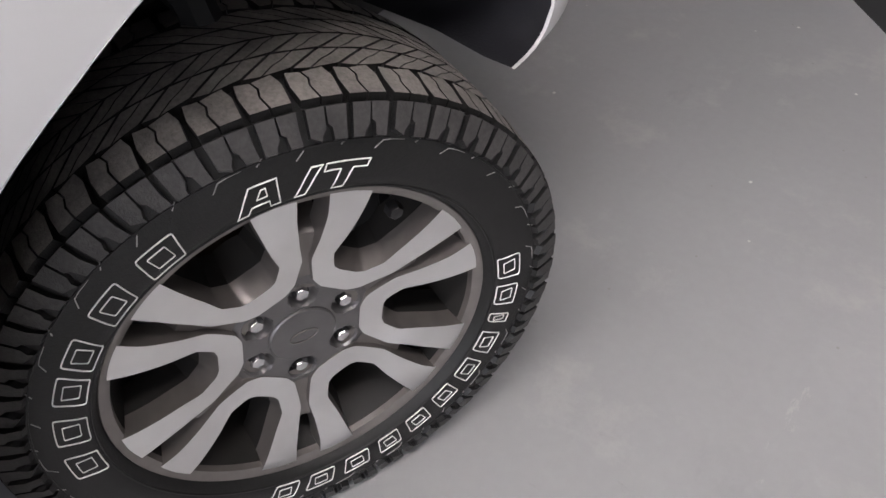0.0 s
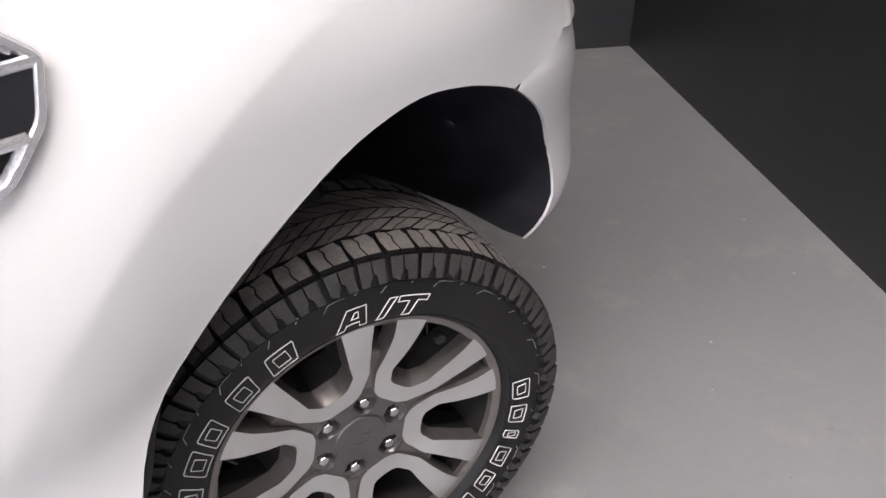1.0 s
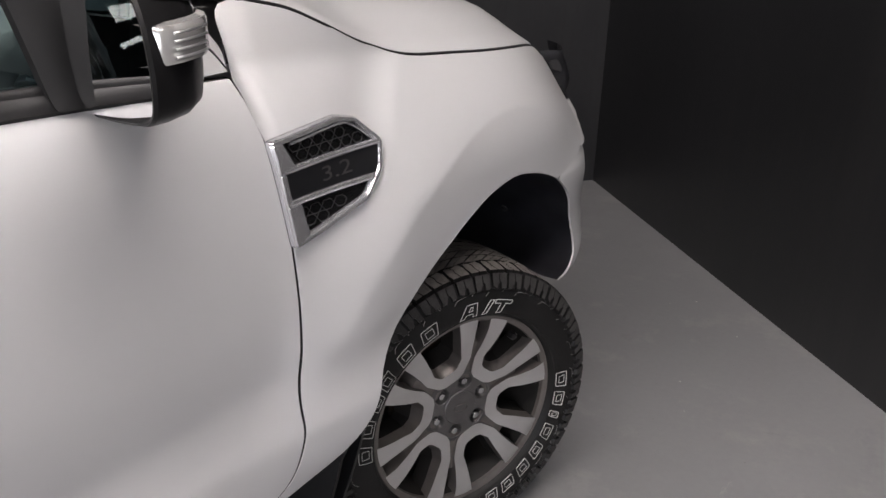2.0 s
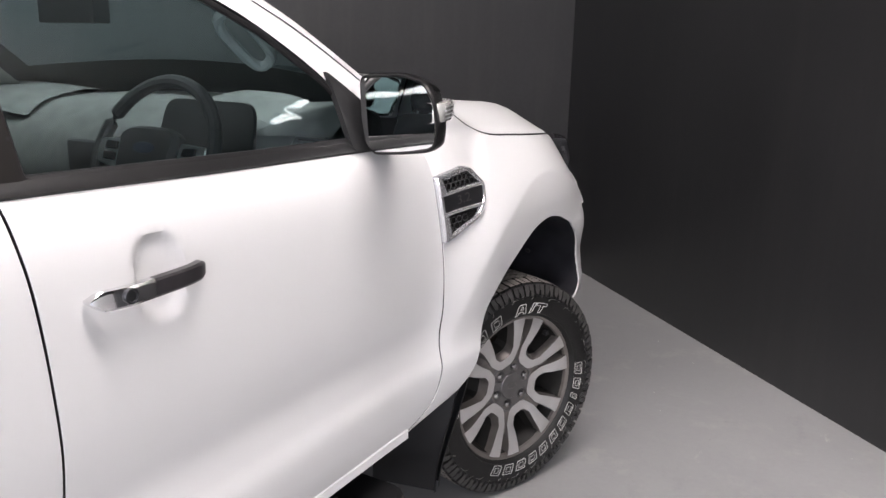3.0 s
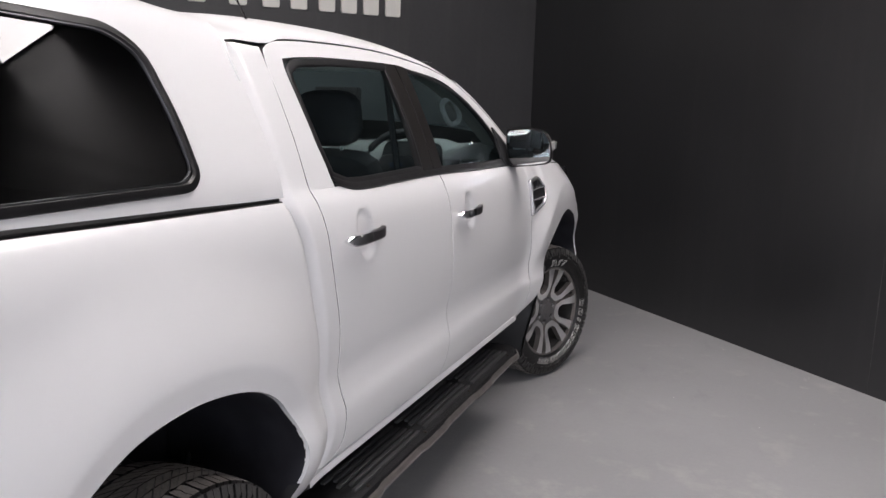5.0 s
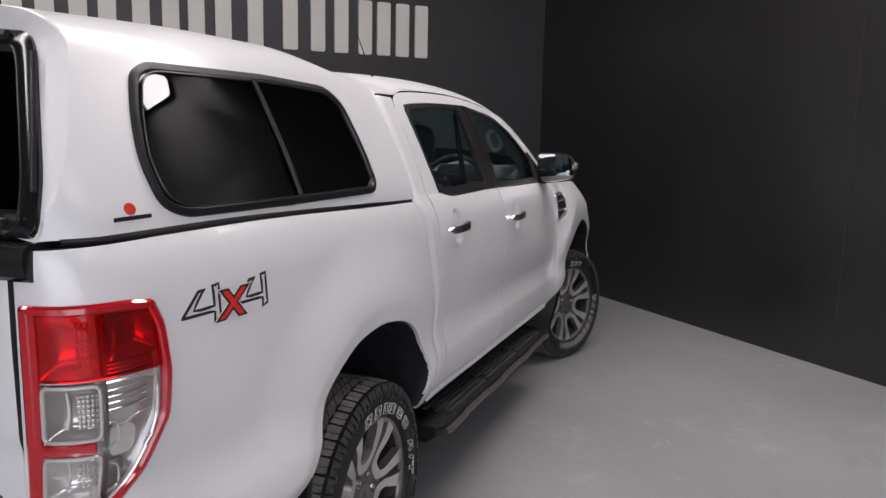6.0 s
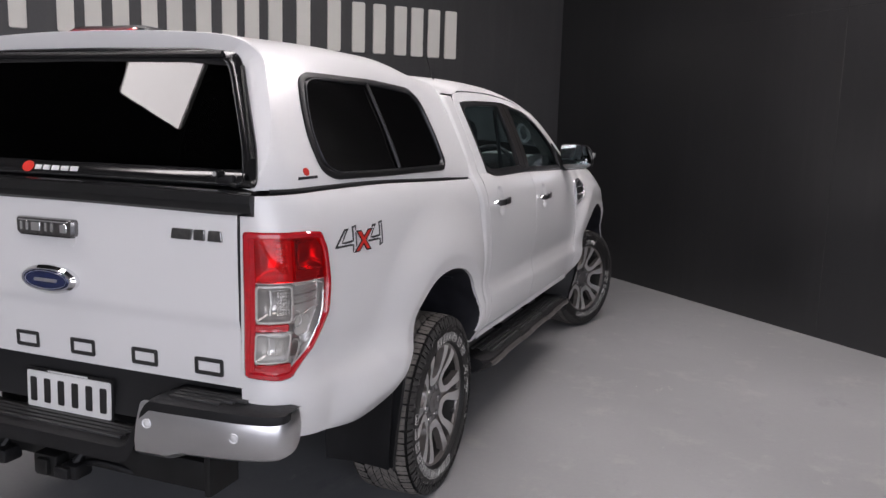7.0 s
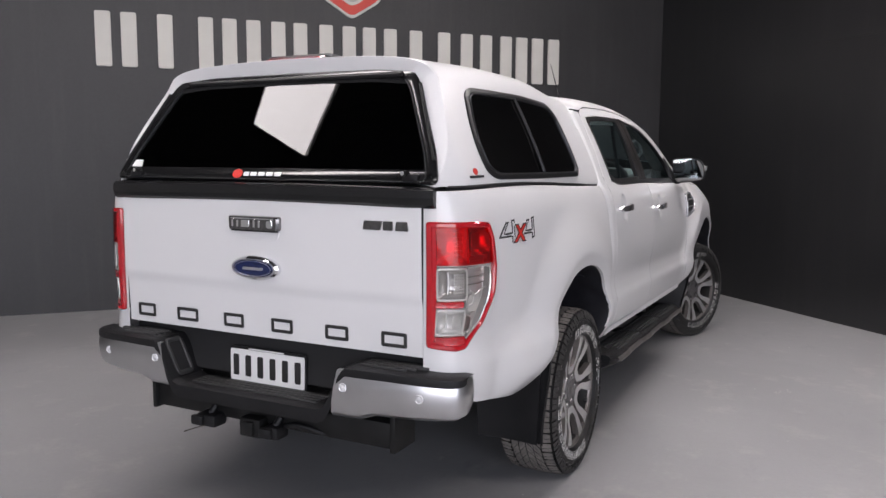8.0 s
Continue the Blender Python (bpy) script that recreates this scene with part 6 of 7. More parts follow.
HATCH = rounded([(-0.755, 1.362), (0.755, 1.362), (0.72, 1.47), (0.655, 1.60), (0.597, 1.715), (0.565, 1.757), (0.4, 1.771), (0, 1.775), (-0.4, 1.771), (-0.565, 1.757), (-0.597, 1.715), (-0.655, 1.60), (-0.72, 1.47)], 0.03, 3)
# front and rear rims of the shell
bm = bmesh.new()
grid(bm, [[p[0] for p in full], [(p[0][0] * 0.9, p[0][1] + 0.005, 1.36 + (p[0][2] - 1.36) * 0.92) for p in full], [(0, 0.42, 1.45) for p in full]])
part("canopy_front", bm, WHITE, canopy)
bm = bmesh.new()
rim = [p[-1] for p in full]
def toward_hatch(x, z, grow):
    """Where the way from the hatch's middle towards a rim point crosses the hatch's outline."""
    best = None
    for (a, b), (c, d) in zip(HATCH, HATCH[1:] + HATCH[:1]):
        den = x * (d - b) - (z - 1.42) * (c - a)
        if abs(den) < 1e-9:
            continue
        t, k = (a * (d - b) - (b - 1.42) * (c - a)) / den, (a * (z - 1.42) - (b - 1.42) * x) / den
        if t > 0 and -1e-6 <= k <= 1 + 1e-6:
            best = t
    return on_hatch(x * best * grow, 1.42 + (z - 1.42) * best * grow, 0.002)


grid(bm, [rim, [(x * 0.994, y - 0.005, z - 0.002) for x, y, z in rim], [toward_hatch(x, z, 1.006) for x, y, z in rim], [toward_hatch(x, z, 0.97) for x, y, z in rim]])
part("canopy_rear_rim", bm, WHITE, canopy)
for sx in (1, -1):
    bm = bmesh.new()
    frame_ring(bm, dense(CWIN, 0.03), 0.021, 0.009, lambda y, z, h: on_canopy(y, z, h))
    for v in bm.verts:
        v.co.x *= sx
    win = part("canopy_window", bm, BLACK_TRIM, canopy, "dark tinted sliding side window in a black frame")
    bm = bmesh.new()
    slab(bm, dense([(-0.34 + (a + 0.34) * 0.965, 1.545 + (b - 1.545) * 0.93) for a, b in CWIN], 0.03), 0.003, lambda y, z, h: on_canopy(y, z, h - 0.001))
    for v in bm.verts:
        v.co.x *= sx
    part("window_pane", bm, PRIVACY, win, "dark tinted glass")
    bm = bmesh.new()
    frame_ring(bm, dense([(-0.34 + (a + 0.34) * 0.952, 1.545 + (b - 1.545) * 0.90) for a, b in CWIN], 0.03), 0.005, 0.006, lambda y, z, h: on_canopy(y, z, h + 0.002))
    for v in bm.verts:
        v.co.x *= sx
    part("glass_bead", bm, GUNMETAL, win)
    bm = bmesh.new()
    tube(bm, [tuple(a * (sx if i == 0 else 1) for i, a in enumerate(on_canopy(y, z, 0.006))) for y, z in spline([(-0.372, 1.700), (-0.362, 1.55), (-0.352, 1.395)], 12)], 0.008, 6)
    part("window_bar", bm, BLACK_TRIM, win)
    bm = bmesh.new()
    pts = spline([(0.425, 1.322), (0.0, 1.334), (-0.6, 1.353), (-1.10, 1.350)], 40)
    grid(bm, [[(sx * (can_x(y, 1.36) + dx), y, z + dz) for y, z in pts] for dx, dz in ((-0.02, -0.004), (0.004, -0.002), (0.006, 0.004), (0.003, 0.010), (-0.004, 0.011))])
    part("canopy_seal", bm, BLACK_TRIM, canopy, "black seal along the bed rail")


bm = bmesh.new()
frame_ring(bm, dense(HATCH, 0.04), 0.045, 0.016, on_hatch)
hatch = part("canopy_hatch", bm, GLOSS, canopy, "black-framed rear hatch of the canopy")
bm = bmesh.new()
frame_ring(bm, dense([(x * 0.948, 1.40 + (z - 1.40) * 0.935) for x, z in HATCH], 0.04), 0.006, 0.010, lambda x, z, h: on_hatch(x, z, h + 0.006))
part("glass_bead", bm, GUNMETAL, hatch, "dark metal bead round the rear glass")
bm = bmesh.new()
slab(bm, dense([(x * 0.955, 1.372 + (z - 1.372) * 0.955) for x, z in HATCH], 0.05), 0.004, lambda x, z, h: on_hatch(x, z, h + 0.004))
part("window_pane", bm, PRIVACY, hatch, "dark tinted rear glass")
bm = bmesh.new()
slab(bm, dense(rounded([(-0.735, 1.362), (0.735, 1.362), (0.72, 1.408), (-0.72, 1.408)], 0.006, 2), 0.06), 0.014, on_hatch, inset=0.003)
part("hatch_rail", bm, GLOSS, hatch, "black lower rail of the rear hatch")
bm = bmesh.new()
tube(bm, [on_hatch(x, 1.746, 0.020) for x in np.linspace(-0.50, 0.52, 12)], 0.010, 7)
part("hinge_bar", bm, BLACK_TRIM, hatch)
bm = bmesh.new()
rows = []
for dy, z in ((0.05, 1.360), (-0.026, 1.357), (-0.040, 1.348), (-0.044, 1.325), (-0.038, 1.298), (-0.026, 1.287), (0.03, 1.284)):
    rows.append([(x, -1.137 + dy + 0.012 * (abs(x) / 0.75) ** 22, z + 0.003 * math.cos(x * 3)) for x in np.linspace(-0.750, 0.750, 30)])
skin_rows = grid(bm, rows)
for end in (0, -1):
    bm.faces.new([row[end] for row in skin_rows])
part("canopy_sill", bm, GLOSS, canopy, "black rubber sill over the tailgate")
for sx in (1, -1):
    bm = bmesh.new()
    m = Matrix.Translation((sx * 0.645, can_rear(1.40) - 0.02, 1.385))
    box(bm, -0.028, 0.034, -0.018, 0.012, -0.012, 0.014, 0.006, m)
    tube(bm, [(sx * 0.63, can_rear(1.40) - 0.02, 1.400), (sx * 0.63, can_rear(1.40) - 0.05, 1.402)], 0.011, 10)
    tube(bm, [(sx * 0.665, can_rear(1.40) - 0.03, 1.375), (sx * 0.69, can_rear(1.40) - 0.035, 1.368)], 0.007, 8)
    part("hatch_latch", bm, PLASTIC, hatch, "black hatch latch")
    bm = bmesh.new()
    tube(bm, [(sx * 0.63, can_rear(1.40) - 0.051, 1.402), (sx * 0.63, can_rear(1.40) - 0.056, 1.402)], 0.0075, 10)
    part("latch_button", bm, CHROME, hatch)
    bm = bmesh.new()
    tube(bm, [on_hatch(sx * (0.742 - 0.02), 1.44, 0.014), on_hatch(sx * 0.60, 1.71, 0.014)], 0.007, 7)
    part("gas_strut", bm, BLACK_TRIM, hatch)
# maker's marks as plain shapes
bm = bmesh.new()
slab(bm, [(-0.108 + 0.024 * math.cos(a), 1.385 + 0.017 * math.sin(a)) for a in np.linspace(0, 2 * math.pi, 20, False)], 0.0180, on_hatch)
part("maker_mark", bm, RED_MARK, hatch, "red round maker's mark")
for x0, x1 in ((-0.078, -0.052), (-0.044, -0.016), (-0.008, 0.022), (0.030, 0.060), (0.068, 0.098)):
    bm = bmesh.new()
    slab(bm, [(x0, 1.377), (x1, 1.377), (x1, 1.391), (x0, 1.391)], 0.0180, on_hatch)
    part("maker_bar", bm, SILVER_MARK, hatch)
bm = bmesh.new()
slab(bm, rounded([(-0.700, 1.410), (-0.635, 1.410), (-0.640, 1.438), (-0.690, 1.438)], 0.003, 2), 0.0055, lambda x, z, h: on_hatch(x, z, h + 0.004))
part("sticker", bm, PLATE_WHITE, hatch, "small pale sticker")
bm = bmesh.new()
slab(bm, [(-0.955 + 0.014 * math.cos(a), 1.407 + 0.012 * math.sin(a)) for a in np.linspace(0, 2 * math.pi, 16, False)], 0.002, on_canopy)
part("maker_mark", bm, RED_MARK, canopy, "red round maker's mark")
bm = bmesh.new()
slab(bm, [(-1.0, 1.384), (-0.905, 1.386), (-0.905, 1.394), (-1.0, 1.392)], 0.002, on_canopy)
part("maker_bar", bm, GUNMETAL, canopy)
bm = bmesh.new()
slab(bm, rounded([(-0.135, -0.895), (0.135, -0.895), (0.125, -0.945), (-0.125, -0.945)], 0.008, 3), 0.020, lambda x, y, h: (x, y, 1.829 + h - 0.35 * max(0, -0.90 - y)), inset=0.004)
part("high_brake_lamp", bm, RED_LENS, canopy, "high-mounted red brake lamp")
bm = bmesh.new()
slab(bm, rounded([(-0.15, -0.70), (0.15, -0.70), (0.16, -0.90), (-0.16, -0.90)], 0.03, 3), 0.018, lambda x, y, h: (x, y, 1.838 + h), inset=0.01)
part("roof_vent", bm, BLACK_TRIM, canopy, "black vent on the canopy roof")
bm = bmesh.new()
grid(bm, [[(x, y, 1.30) for x in (-0.70, 0.70)] for y in (-1.1, 0.42)])
part("bed_floor", bm, CABIN, truck)
bm = bmesh.new()
grid(bm, [[(x, 0.44, z) for x in (-0.80, 0.80)] for z in (0.6, 1.36)])
part("bed_front", bm, WHITE, truck)


# ---- writing that can be read ----
def writing(text, size, name, mat, where, owner, label, thick=0.0006, shear=0.0, outline=0.0):
    """Letters of the built-in font laid on a curved face by where(a, b, height)."""
    cu = bpy.data.curves.new(name, "FONT")
    cu.body, cu.size, cu.shear, cu.align_x, cu.align_y = text, size, shear, "CENTER", "CENTER"
    cu.offset = outline
    tmp = bpy.data.objects.new("scratch", cu)
    scene.collection.objects.link(tmp)
    bpy.context.view_layer.update()
    me = bpy.data.meshes.new_from_object(tmp.evaluated_get(bpy.context.evaluated_depsgraph_get()))
    bpy.data.objects.remove(tmp)
    bm = bmesh.new()
    bm.from_mesh(me)
    bpy.data.meshes.remove(me)
    bmesh.ops.triangulate(bm, faces=bm.faces)
    for v in bm.verts:
        v.co = Vector(where(v.co.x, v.co.y, thick))
    return part(name, bm, mat, owner, label)


FOUR = [(0.0, 0.255), (0.02, 0.34), (0.45, 0.91), (0.64, 0.92), (0.33, 0.44), (0.80, 0.46), (0.80, 0.97), (1.0, 1.0), (0.985, 0.08), (0.78, 0.0), (0.80, 0.255)]


def open_four(y0, z0, wide, high):
    """The decal's angular open-topped figure 4: a silver field with a black border."""
    line = dense([(y0 + u * wide, z0 + v * high) for u, v in FOUR], 0.012)
    bm = bmesh.new()
    bm.faces.new([bm.verts.new(on_bed(a, b, 0.0012)) for a, b in line])
    bmesh.ops.triangulate(bm, faces=bm.faces)
    part("badge_lettering", bm, SILVER_MARK, bed_side, "silver field of the four-wheel-drive decal")
    bm = bmesh.new()
    frame_ring(bm, line, 0.0072, 0.0018, on_bed)
    part("badge_border", bm, BLACK_MARK, bed_side, "black border of the four-wheel-drive decal")


open_four(-0.892, 1.146, 0.122, 0.086)
open_four(-0.720, 1.148, 0.117, 0.084)
for off, mat, th in ((0.008, SILVER_MARK, 0.0024), (0.005, BLACK_MARK, 0.0028), (-0.0005, RED_MARK, 0.0034)):
    writing("x", 0.155, "badge_lettering", mat, lambda a, b, h: on_bed(-0.740 + a * 1.12, 1.189 + b * 0.88, h), bed_side, "red cross of the four-wheel-drive decal", th, 0.22, off)
writing("3.2", 0.040, "vent_lettering", HUB_GREY, lambda a, b, h: (side(2.735 + a * 1.5, 1.126 + b * 0.85) + 0.0118 + h, 2.735 + a * 1.5, 1.126 + b * 0.85 + 0.05 * a), vent, "embossed engine size")

# ---- cabin ----
bm = bmesh.new()
box(bm, -0.78, 0.78, 0.55, 2.75, 0.62, 0.68)
part("cabin_floor", bm, CABIN, truck)
for sx in (1, -1):
    bm = bmesh.new()
    grid(bm, [[(sx * (side(y, z) - 0.065), y, z) for y in np.linspace(0.6, 2.5, 20)] for z in (0.66, 0.9, 1.15, 1.27, 1.312)] + [[(sx * (side(y, 1.312) - 0.02), y, 1.316) for y in np.linspace(0.6, 2.5, 20)]])
    part("door_lining", bm, CABIN, truck)
bm = bmesh.new()
grid(bm, [[(x * (side(y, 1.70) - 0.05), y, 1.735 + 0.02 * (1 - x * x)) for x in np.linspace(-1, 1, 9)] for y in np.linspace(0.55, 1.95, 10)])
part("headlining", bm, HEADLINER, truck, "pale headlining")
bm = bmesh.new()
grid(bm, [[(x, 0.53 - 0.02 * (z > 1.3), z) for x in np.linspace(-0.70, 0.70, 4)] for z in (0.66, 1.32)])
part("cabin_back", bm, CABIN, truck)
bm = bmesh.new()
grid(bm, [[(x * (1 if z < 1.5 else 0.86), 0.50 + 0.02 * (1.7 - z), z) for x in np.linspace(-0.66, 0.66, 4)] for z in (1.33, 1.69)])
part("rear_window", bm, GLASS, truck, "clear rear cab window").visible_shadow = False


def seat(x, y, wide, name="seat"):
    """Cushion, raked back and headrest on two posts."""
    def cushion(c, size, bend, rot):
        bm = bmesh.new()
        vs = box(bm, -size[0], size[0], -size[1], size[1], -size[2], size[2])
        bmesh.ops.subdivide_edges(bm, edges=bm.edges, cuts=5, use_grid_fill=True)
        for v in bm.verts:
            p = [v.co[i] / size[i] for i in range(3)]
            n = max(abs(a) for a in p) or 1
            e = bend
            l = (abs(p[0]) ** e + abs(p[1]) ** e + abs(p[2]) ** e) ** (1 / e)
            v.co = Vector([a * n / l * s for a, s in zip(p, size)])
        bmesh.ops.transform(bm, matrix=Matrix.Translation(c) @ Matrix.Rotation(radians(rot), 4, "X"), verts=bm.verts)
        return bm
    base = part(name, cushion((x, y, 0.93), (wide, 0.25, 0.09), 5, 6), SEAT, truck, "black cloth seat")
    part("backrest", cushion((x, y - 0.28, 1.10), (wide, 0.085, 0.285), 5, 12), SEAT, base)
    return base, cushion


for x in (0.37, -0.37):
    base, cushion = seat(x, 1.80, 0.25, "front_seat")
    part("headrest", cushion((x + 0.022, 1.480, 1.500), (0.132, 0.066, 0.106), 3.4, 8), SEAT, base)
    for dx in (-0.068, 0.082):
        bm = bmesh.new()
        tube(bm, [(x + dx, 1.478, 1.33), (x + dx, 1.472, 1.45)], 0.007, 8)
        part("headrest_post", bm, SATIN, base)
base, cushion = seat(0.0, 0.95, 0.64, "rear_seat")
for x in (0.40, -0.40):
    part("headrest", cushion((x, 0.60, 1.45), (0.125, 0.05, 0.07), 4, 10), SEAT, base)

# dashboard, binnacle and steering wheel on the right-hand side
bm = bmesh.new()
rows = []
for y, z in ((2.34, 0.80), (2.32, 1.06), (2.32, 1.16), (2.35, 1.245), (2.40, 1.300), (2.48, 1.340), (2.60, 1.352), (2.72, 1.358), (2.80, 1.352)):
    rows.append([(x, y + 0.05 * (abs(x) / 0.75) ** 2 * (1 if y < 2.5 else 0) - 0.20 * (abs(x) / 0.75) ** 2 * smoothstep(2.5, 2.8, y) + 0.03 * math.exp(-(((x + 0.0) / 0.2) ** 2)) * -1, z + (0.045 * math.exp(-(((x - 0.37) / 0.19) ** 4)) if 2.36 < y < 2.65 else 0) - 0.02 * (abs(x) / 0.75) ** 2) for x in np.linspace(-0.76, 0.76, 40)])
grid(bm, rows)
dash = part("dashboard", bm, DASH, truck, "grey dashboard")
bm = bmesh.new()
slab(bm, rounded([(0.20, 1.22), (0.54, 1.22), (0.52, 1.378), (0.22, 1.378)], 0.04), 0.012, lambda x, z, h: (x, 2.325 + (z - 1.20) * 0.26 - h, z))
part("instrument_panel", bm, SHUT, dash, "black instrument panel")
for x, z in ((0.645, 1.300), (-0.10, 1.27), (0.10, 1.27)):
    bm = bmesh.new()
    frame_ring(bm, rounded([(x - 0.05, z - 0.025), (x + 0.05, z - 0.025), (x + 0.045, z + 0.025), (x - 0.045, z + 0.025)], 0.01), 0.008, 0.012, lambda a, b, h: (a, 2.43 + (b - 1.3) * 0.9 - h, b))
    for k in range(4):
        box(bm, x - 0.04, x + 0.04, 2.415, 2.43, z - 0.017 + 0.0105 * k, z - 0.0125 + 0.0105 * k)
    part("air_vent", bm, SATIN, dash, "silver-framed air vent")
bm = bmesh.new()
box(bm, -0.15, 0.15, 1.55, 2.30, 0.70, 0.98, 0.03)
box(bm, -0.12, 0.12, 2.29, 2.33, 1.10, 1.25, 0.01)
part("centre_console", bm, CABIN, dash)
SW = Matrix.Translation((0.380, 2.160, 1.258)) @ Matrix.Rotation(radians(-24), 4, "X")
bm = bmesh.new()
tube(bm, [(0.188 * math.cos(a), 0, 0.188 * math.sin(a)) for a in np.linspace(0, 2 * math.pi, 48, False)], 0.0165, 10, True)
bmesh.ops.transform(bm, matrix=SW, verts=bm.verts)
wheel_rim = part("steering_wheel", bm, CABIN, truck, "black leather steering wheel with silver spokes")
bm = bmesh.new()
slab(bm, rounded([(-0.085, -0.065), (0.085, -0.065), (0.098, 0.045), (0.06, 0.065), (-0.06, 0.065), (-0.098, 0.045)], 0.03), 0.035, lambda a, b, h: (a, -h, b), inset=0.012)
bmesh.ops.transform(bm, matrix=SW, verts=bm.verts)
part("wheel_boss", bm, CABIN, wheel_rim)
for sx in (1, -1):
    bm = bmesh.new()
    slab(bm, rounded([(sx * 0.088, -0.045), (sx * 0.175, -0.03), (sx * 0.178, 0.03), (sx * 0.092, 0.035)], 0.012), 0.016, lambda a, b, h: (a, -h, b), inset=0.004)
    bmesh.ops.transform(bm, matrix=SW, verts=bm.verts)
    part("wheel_spoke", bm, SATIN, wheel_rim, "silver steering-wheel spoke")
    bm = bmesh.new()
    for z in (-0.015, 0.012):
        slab(bm, rounded([(sx * 0.105, z - 0.010), (sx * 0.150, z - 0.008), (sx * 0.150, z + 0.012), (sx * 0.108, z + 0.010)], 0.004), 0.020, lambda a, b, h: (a, -h, b), inset=0.003)
    bmesh.ops.transform(bm, matrix=SW, verts=bm.verts)
    part("wheel_buttons", bm, SHUT, wheel_rim)
bm = bmesh.new()
slab(bm, [(0.036 * math.cos(a), 0.010 + 0.014 * math.sin(a)) for a in np.linspace(0, 2 * math.pi, 24, False)], 0.037, lambda a, b, h: (a, -h, b), inset=0.002)
bmesh.ops.transform(bm, matrix=SW, verts=bm.verts)
part("wheel_emblem", bm, BLUE_DULL, wheel_rim, "blue oval emblem")
bm = bmesh.new()
slab(bm, [(0.31, 2.22), (0.07, 2.24), (0.07, 2.27), (0.31, 2.27)], 0.07, lambda a, b, h: (a - 0.18, b, 1.563 + h), inset=0.008)
part("interior_mirror", bm, SHUT, truck)
for sx in (1, -1):
    # lining of the windscreen pillar down to the corner of the dashboard
    bm = bmesh.new()
    line = spline(shifted(ROOF_LINE[6:], -0.02, -0.012), 16)
    grid(bm, [[(sx * (side(y, z) - dx), y + dy, z + dz) for y, z in line] for dx, dy, dz in ((0.035, -0.01, -0.01), (0.075, 0.0, 0.0), (0.125, 0.035, 0.006), (0.15, 0.06, 0.0))])
    part("pillar_lining", bm, PILLAR_GREY, truck, "grey lining of the windscreen pillar")
    bm = bmesh.new()
    rows = []
    for y, z in ((2.36, 1.31), (2.42, 1.352), (2.50, 1.372), (2.58, 1.384), (2.64, 1.380)):
        rows.append([(sx * x, y + 0.10 * (0.78 - x), z - 0.10 * (0.78 - x) ** 1.5) for x in np.linspace(0.79, 0.44, 10)])
    grid(bm, rows)
    part("dash_corner", bm, DASH, dash)
for x in (0.6, -0.6):
    bm = bmesh.new()
    tube(bm, [(x * 1.04, 1.50, 1.66), (x * 1.10, 1.47, 1.50), (x * 1.16, 1.46, 1.30), (x * 1.16, 1.47, 1.0)], 0.012, 6)
    part("seat_belt", bm, SEAT, truck)
for sx in (1, -1):
    bm = bmesh.new()
    along, across, mid = Vector((0.0, 0.80, -0.60)), Vector((0.85, 0.0, 0.52)), Vector((0.605, 2.245, 1.530))
    ring = [mid + along * (0.088 * math.copysign(abs(math.cos(a)) ** 0.6, math.cos(a))) + across * (0.034 * math.copysign(abs(math.sin(a)) ** 0.7, math.sin(a))) for a in np.linspace(0, 2 * math.pi, 36, False)]
    tube(bm, [(sx * p.x, p.y, p.z) for p in ring], 0.0125, 8, True)
    part("grab_handle", bm, HANDLE_PALE, truck, "pale grab handle on the windscreen pillar")

# ---- wall sign: plain blocks in place of letters, and a plain shield ----
def on_sign(u, z, h=0.0):
    return tuple(CORNER + ALONG * u + ACROSS * (0.001 + h) + Vector((0, 0, z)))


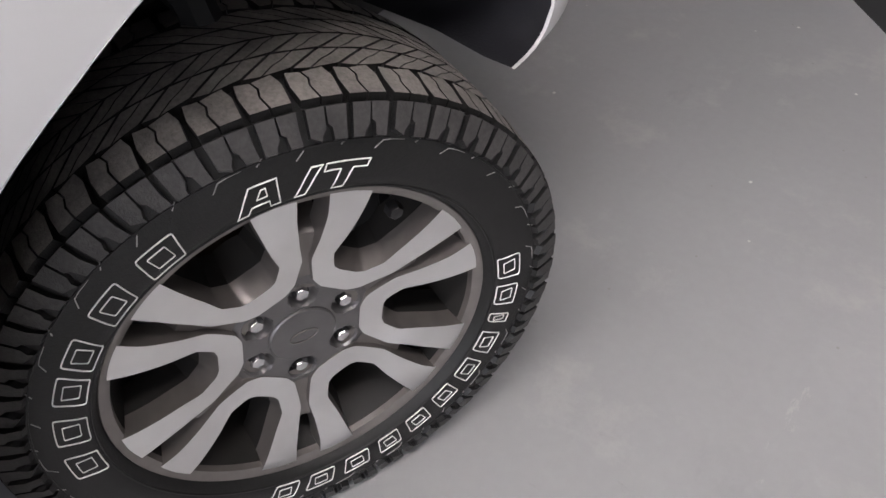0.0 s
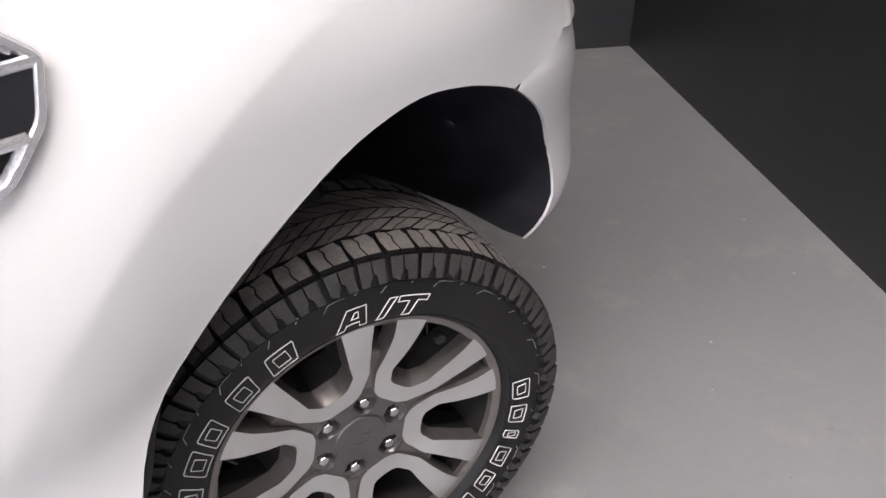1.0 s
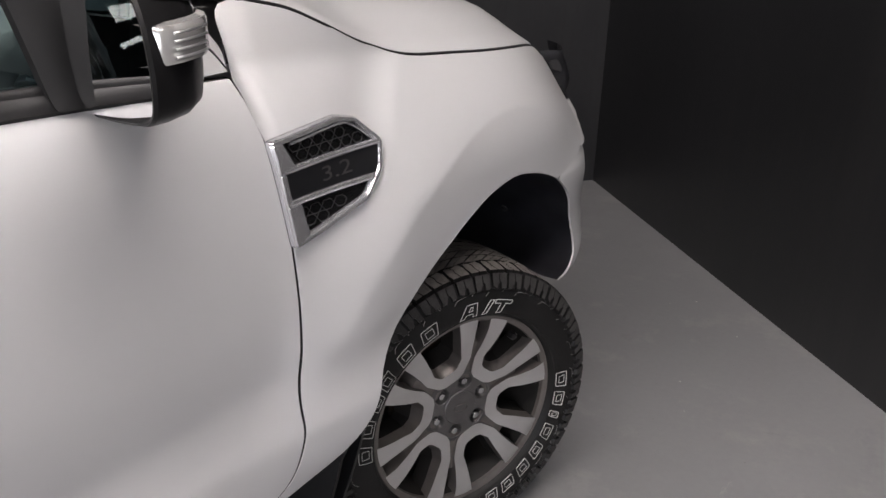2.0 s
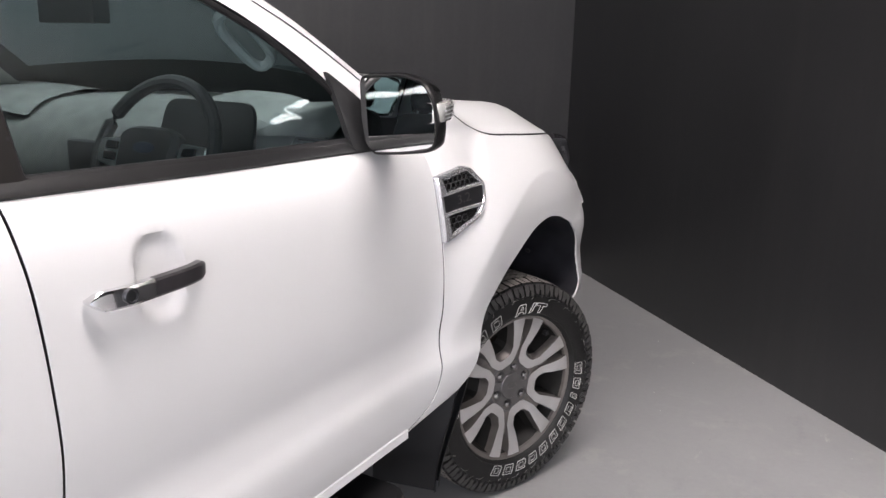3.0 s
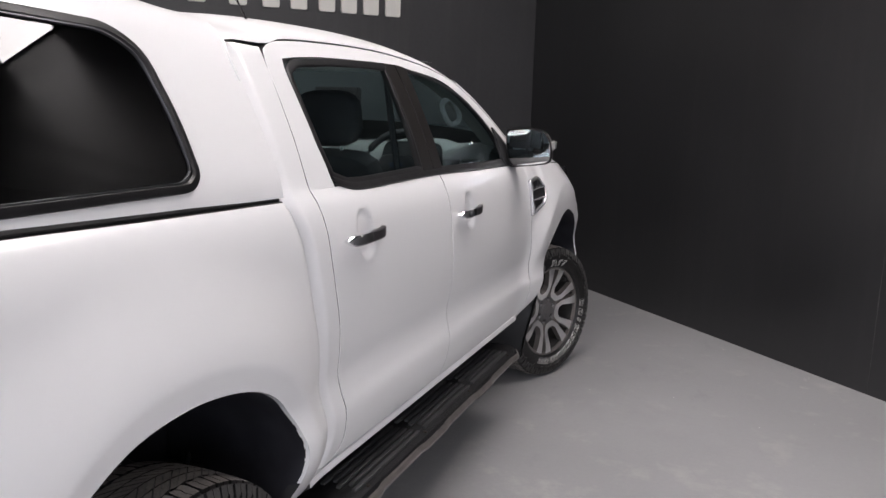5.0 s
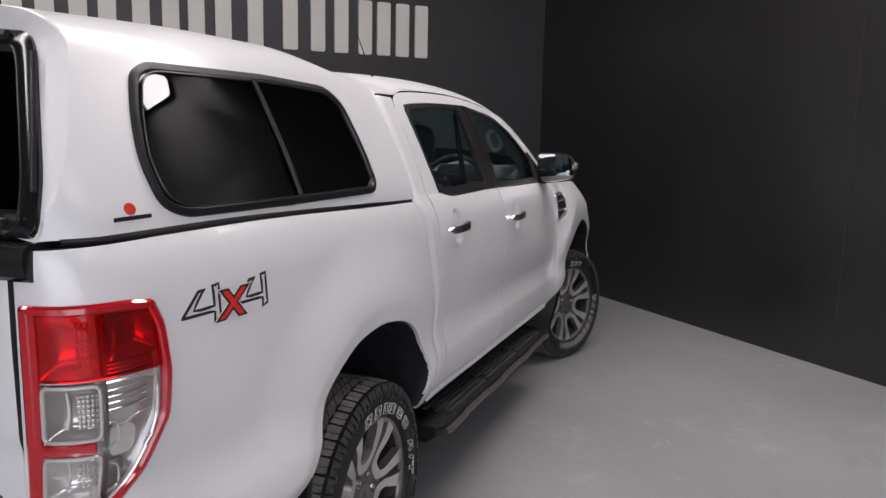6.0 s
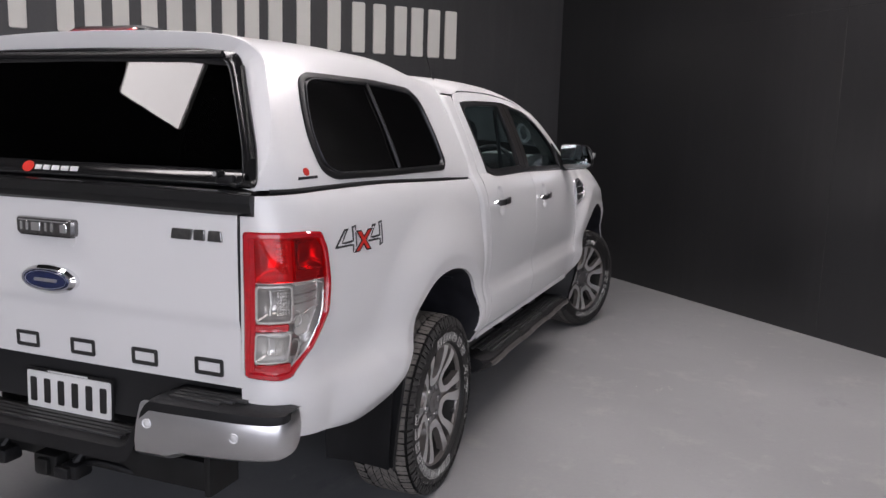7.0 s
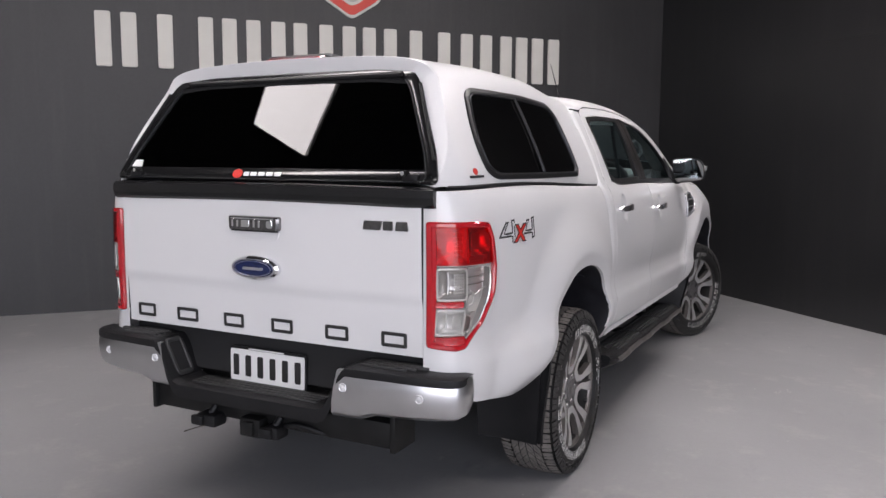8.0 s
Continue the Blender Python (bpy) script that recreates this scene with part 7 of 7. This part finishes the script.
sign = thing("wall_sign", "cream block lettering bars on a charcoal wall", "wall sign")
LETTERS = [(6.22, 5.86), (5.80, 5.42), (5.31, 4.95), (4.86, 4.48), (4.40, 4.00), (3.90, 3.55), (3.46, 3.04)]
LETTERS += [(2.86, 2.46), (2.36, 2.24), (2.13, 1.80), (1.74, 1.40)]
for k, (u1, u0) in enumerate(LETTERS):
    stem = 0.138
    if k in (1, 8):
        stems = [((u0 + u1) / 2 - stem / 2, (u0 + u1) / 2 + stem / 2)]
    else:
        stems = [(u0, u0 + stem), (u1 - stem, u1)]
    for a, b in stems:
        bm = bmesh.new()
        slab(bm, rounded([(a, 2.29), (b, 2.29), (b, 2.79), (a, 2.79)], 0.02, 4), 0.02, on_sign, inset=0.004)
        part("letter_bar", bm, SIGN_WHITE, sign)
shield = thing("shield_sign", "red and cream plain shield on a charcoal wall", "wall sign")
SH = [(3.80, 2.86), (4.10, 3.05), (4.22, 3.35), (4.10, 3.62), (3.50, 3.62), (3.38, 3.35), (3.50, 3.05)]
for k, mat, h in ((1.0, SIGN_WHITE, 0.015), (0.93, SIGN_RED, 0.020), (0.70, SIGN_WHITE, 0.025), (0.62, SIGN_GREY, 0.030)):
    bm = bmesh.new()
    slab(bm, rounded([(3.80 + (a - 3.80) * k, 3.27 + (b - 3.27) * k) for a, b in SH], 0.06, 4), h, on_sign, inset=0.004)
    part("shield_layer", bm, mat, shield)
# joints of the wall panels
bm = bmesh.new()
for v0 in (3.80, 6.2, 8.6):
    bmx = hall_box(0.0, 0.003, v0, v0 + 0.004, 0, HIGH)
    tmp = bpy.data.meshes.new("scratch")
    bmx.to_mesh(tmp)
    bmx.free()
    bm.from_mesh(tmp)
    bpy.data.meshes.remove(tmp)
bmx = hall_box(0.0, 0.004, 2.4, WIDE, 2.51, 2.515)
tmp = bpy.data.meshes.new("scratch")
bmx.to_mesh(tmp)
bm.from_mesh(tmp)
bpy.data.meshes.remove(tmp)
structure("trim_joints", bm, JOINT, "thin joints between the black wall panels", "trim")


# ---- ceiling light strips ----
def light_strip(u0, u1, v0, v1, glow):
    bm = hall_box(u0, u1, v0, v1, HIGH - 0.12, HIGH - 0.02)
    ob = tagged(link("ceiling_light", bm, SIGN_WHITE), "long flat ceiling light panel with a cream diffuser", "ceiling light", "ceiling light panels")
    bm = hall_box(u0 + 0.02, u1 - 0.02, v0 + 0.02, v1 - 0.02, HIGH - 0.135, HIGH - 0.121)
    part("diffuser", bm, glow, ob, "glowing cream diffuser")


# front half brightened to lift the front floor; the v=8.6 row is unseen, added fill
for u0, u1, v, glow in ((0.06, 4.46, 4.05, SKYLIGHT), (4.53, 8.93, 4.05, SKYLIGHT_REAR), (0.38, 8.93, 8.6, SKYLIGHT_FILL)):
    light_strip(u0, u1, v, v + 0.6, glow)
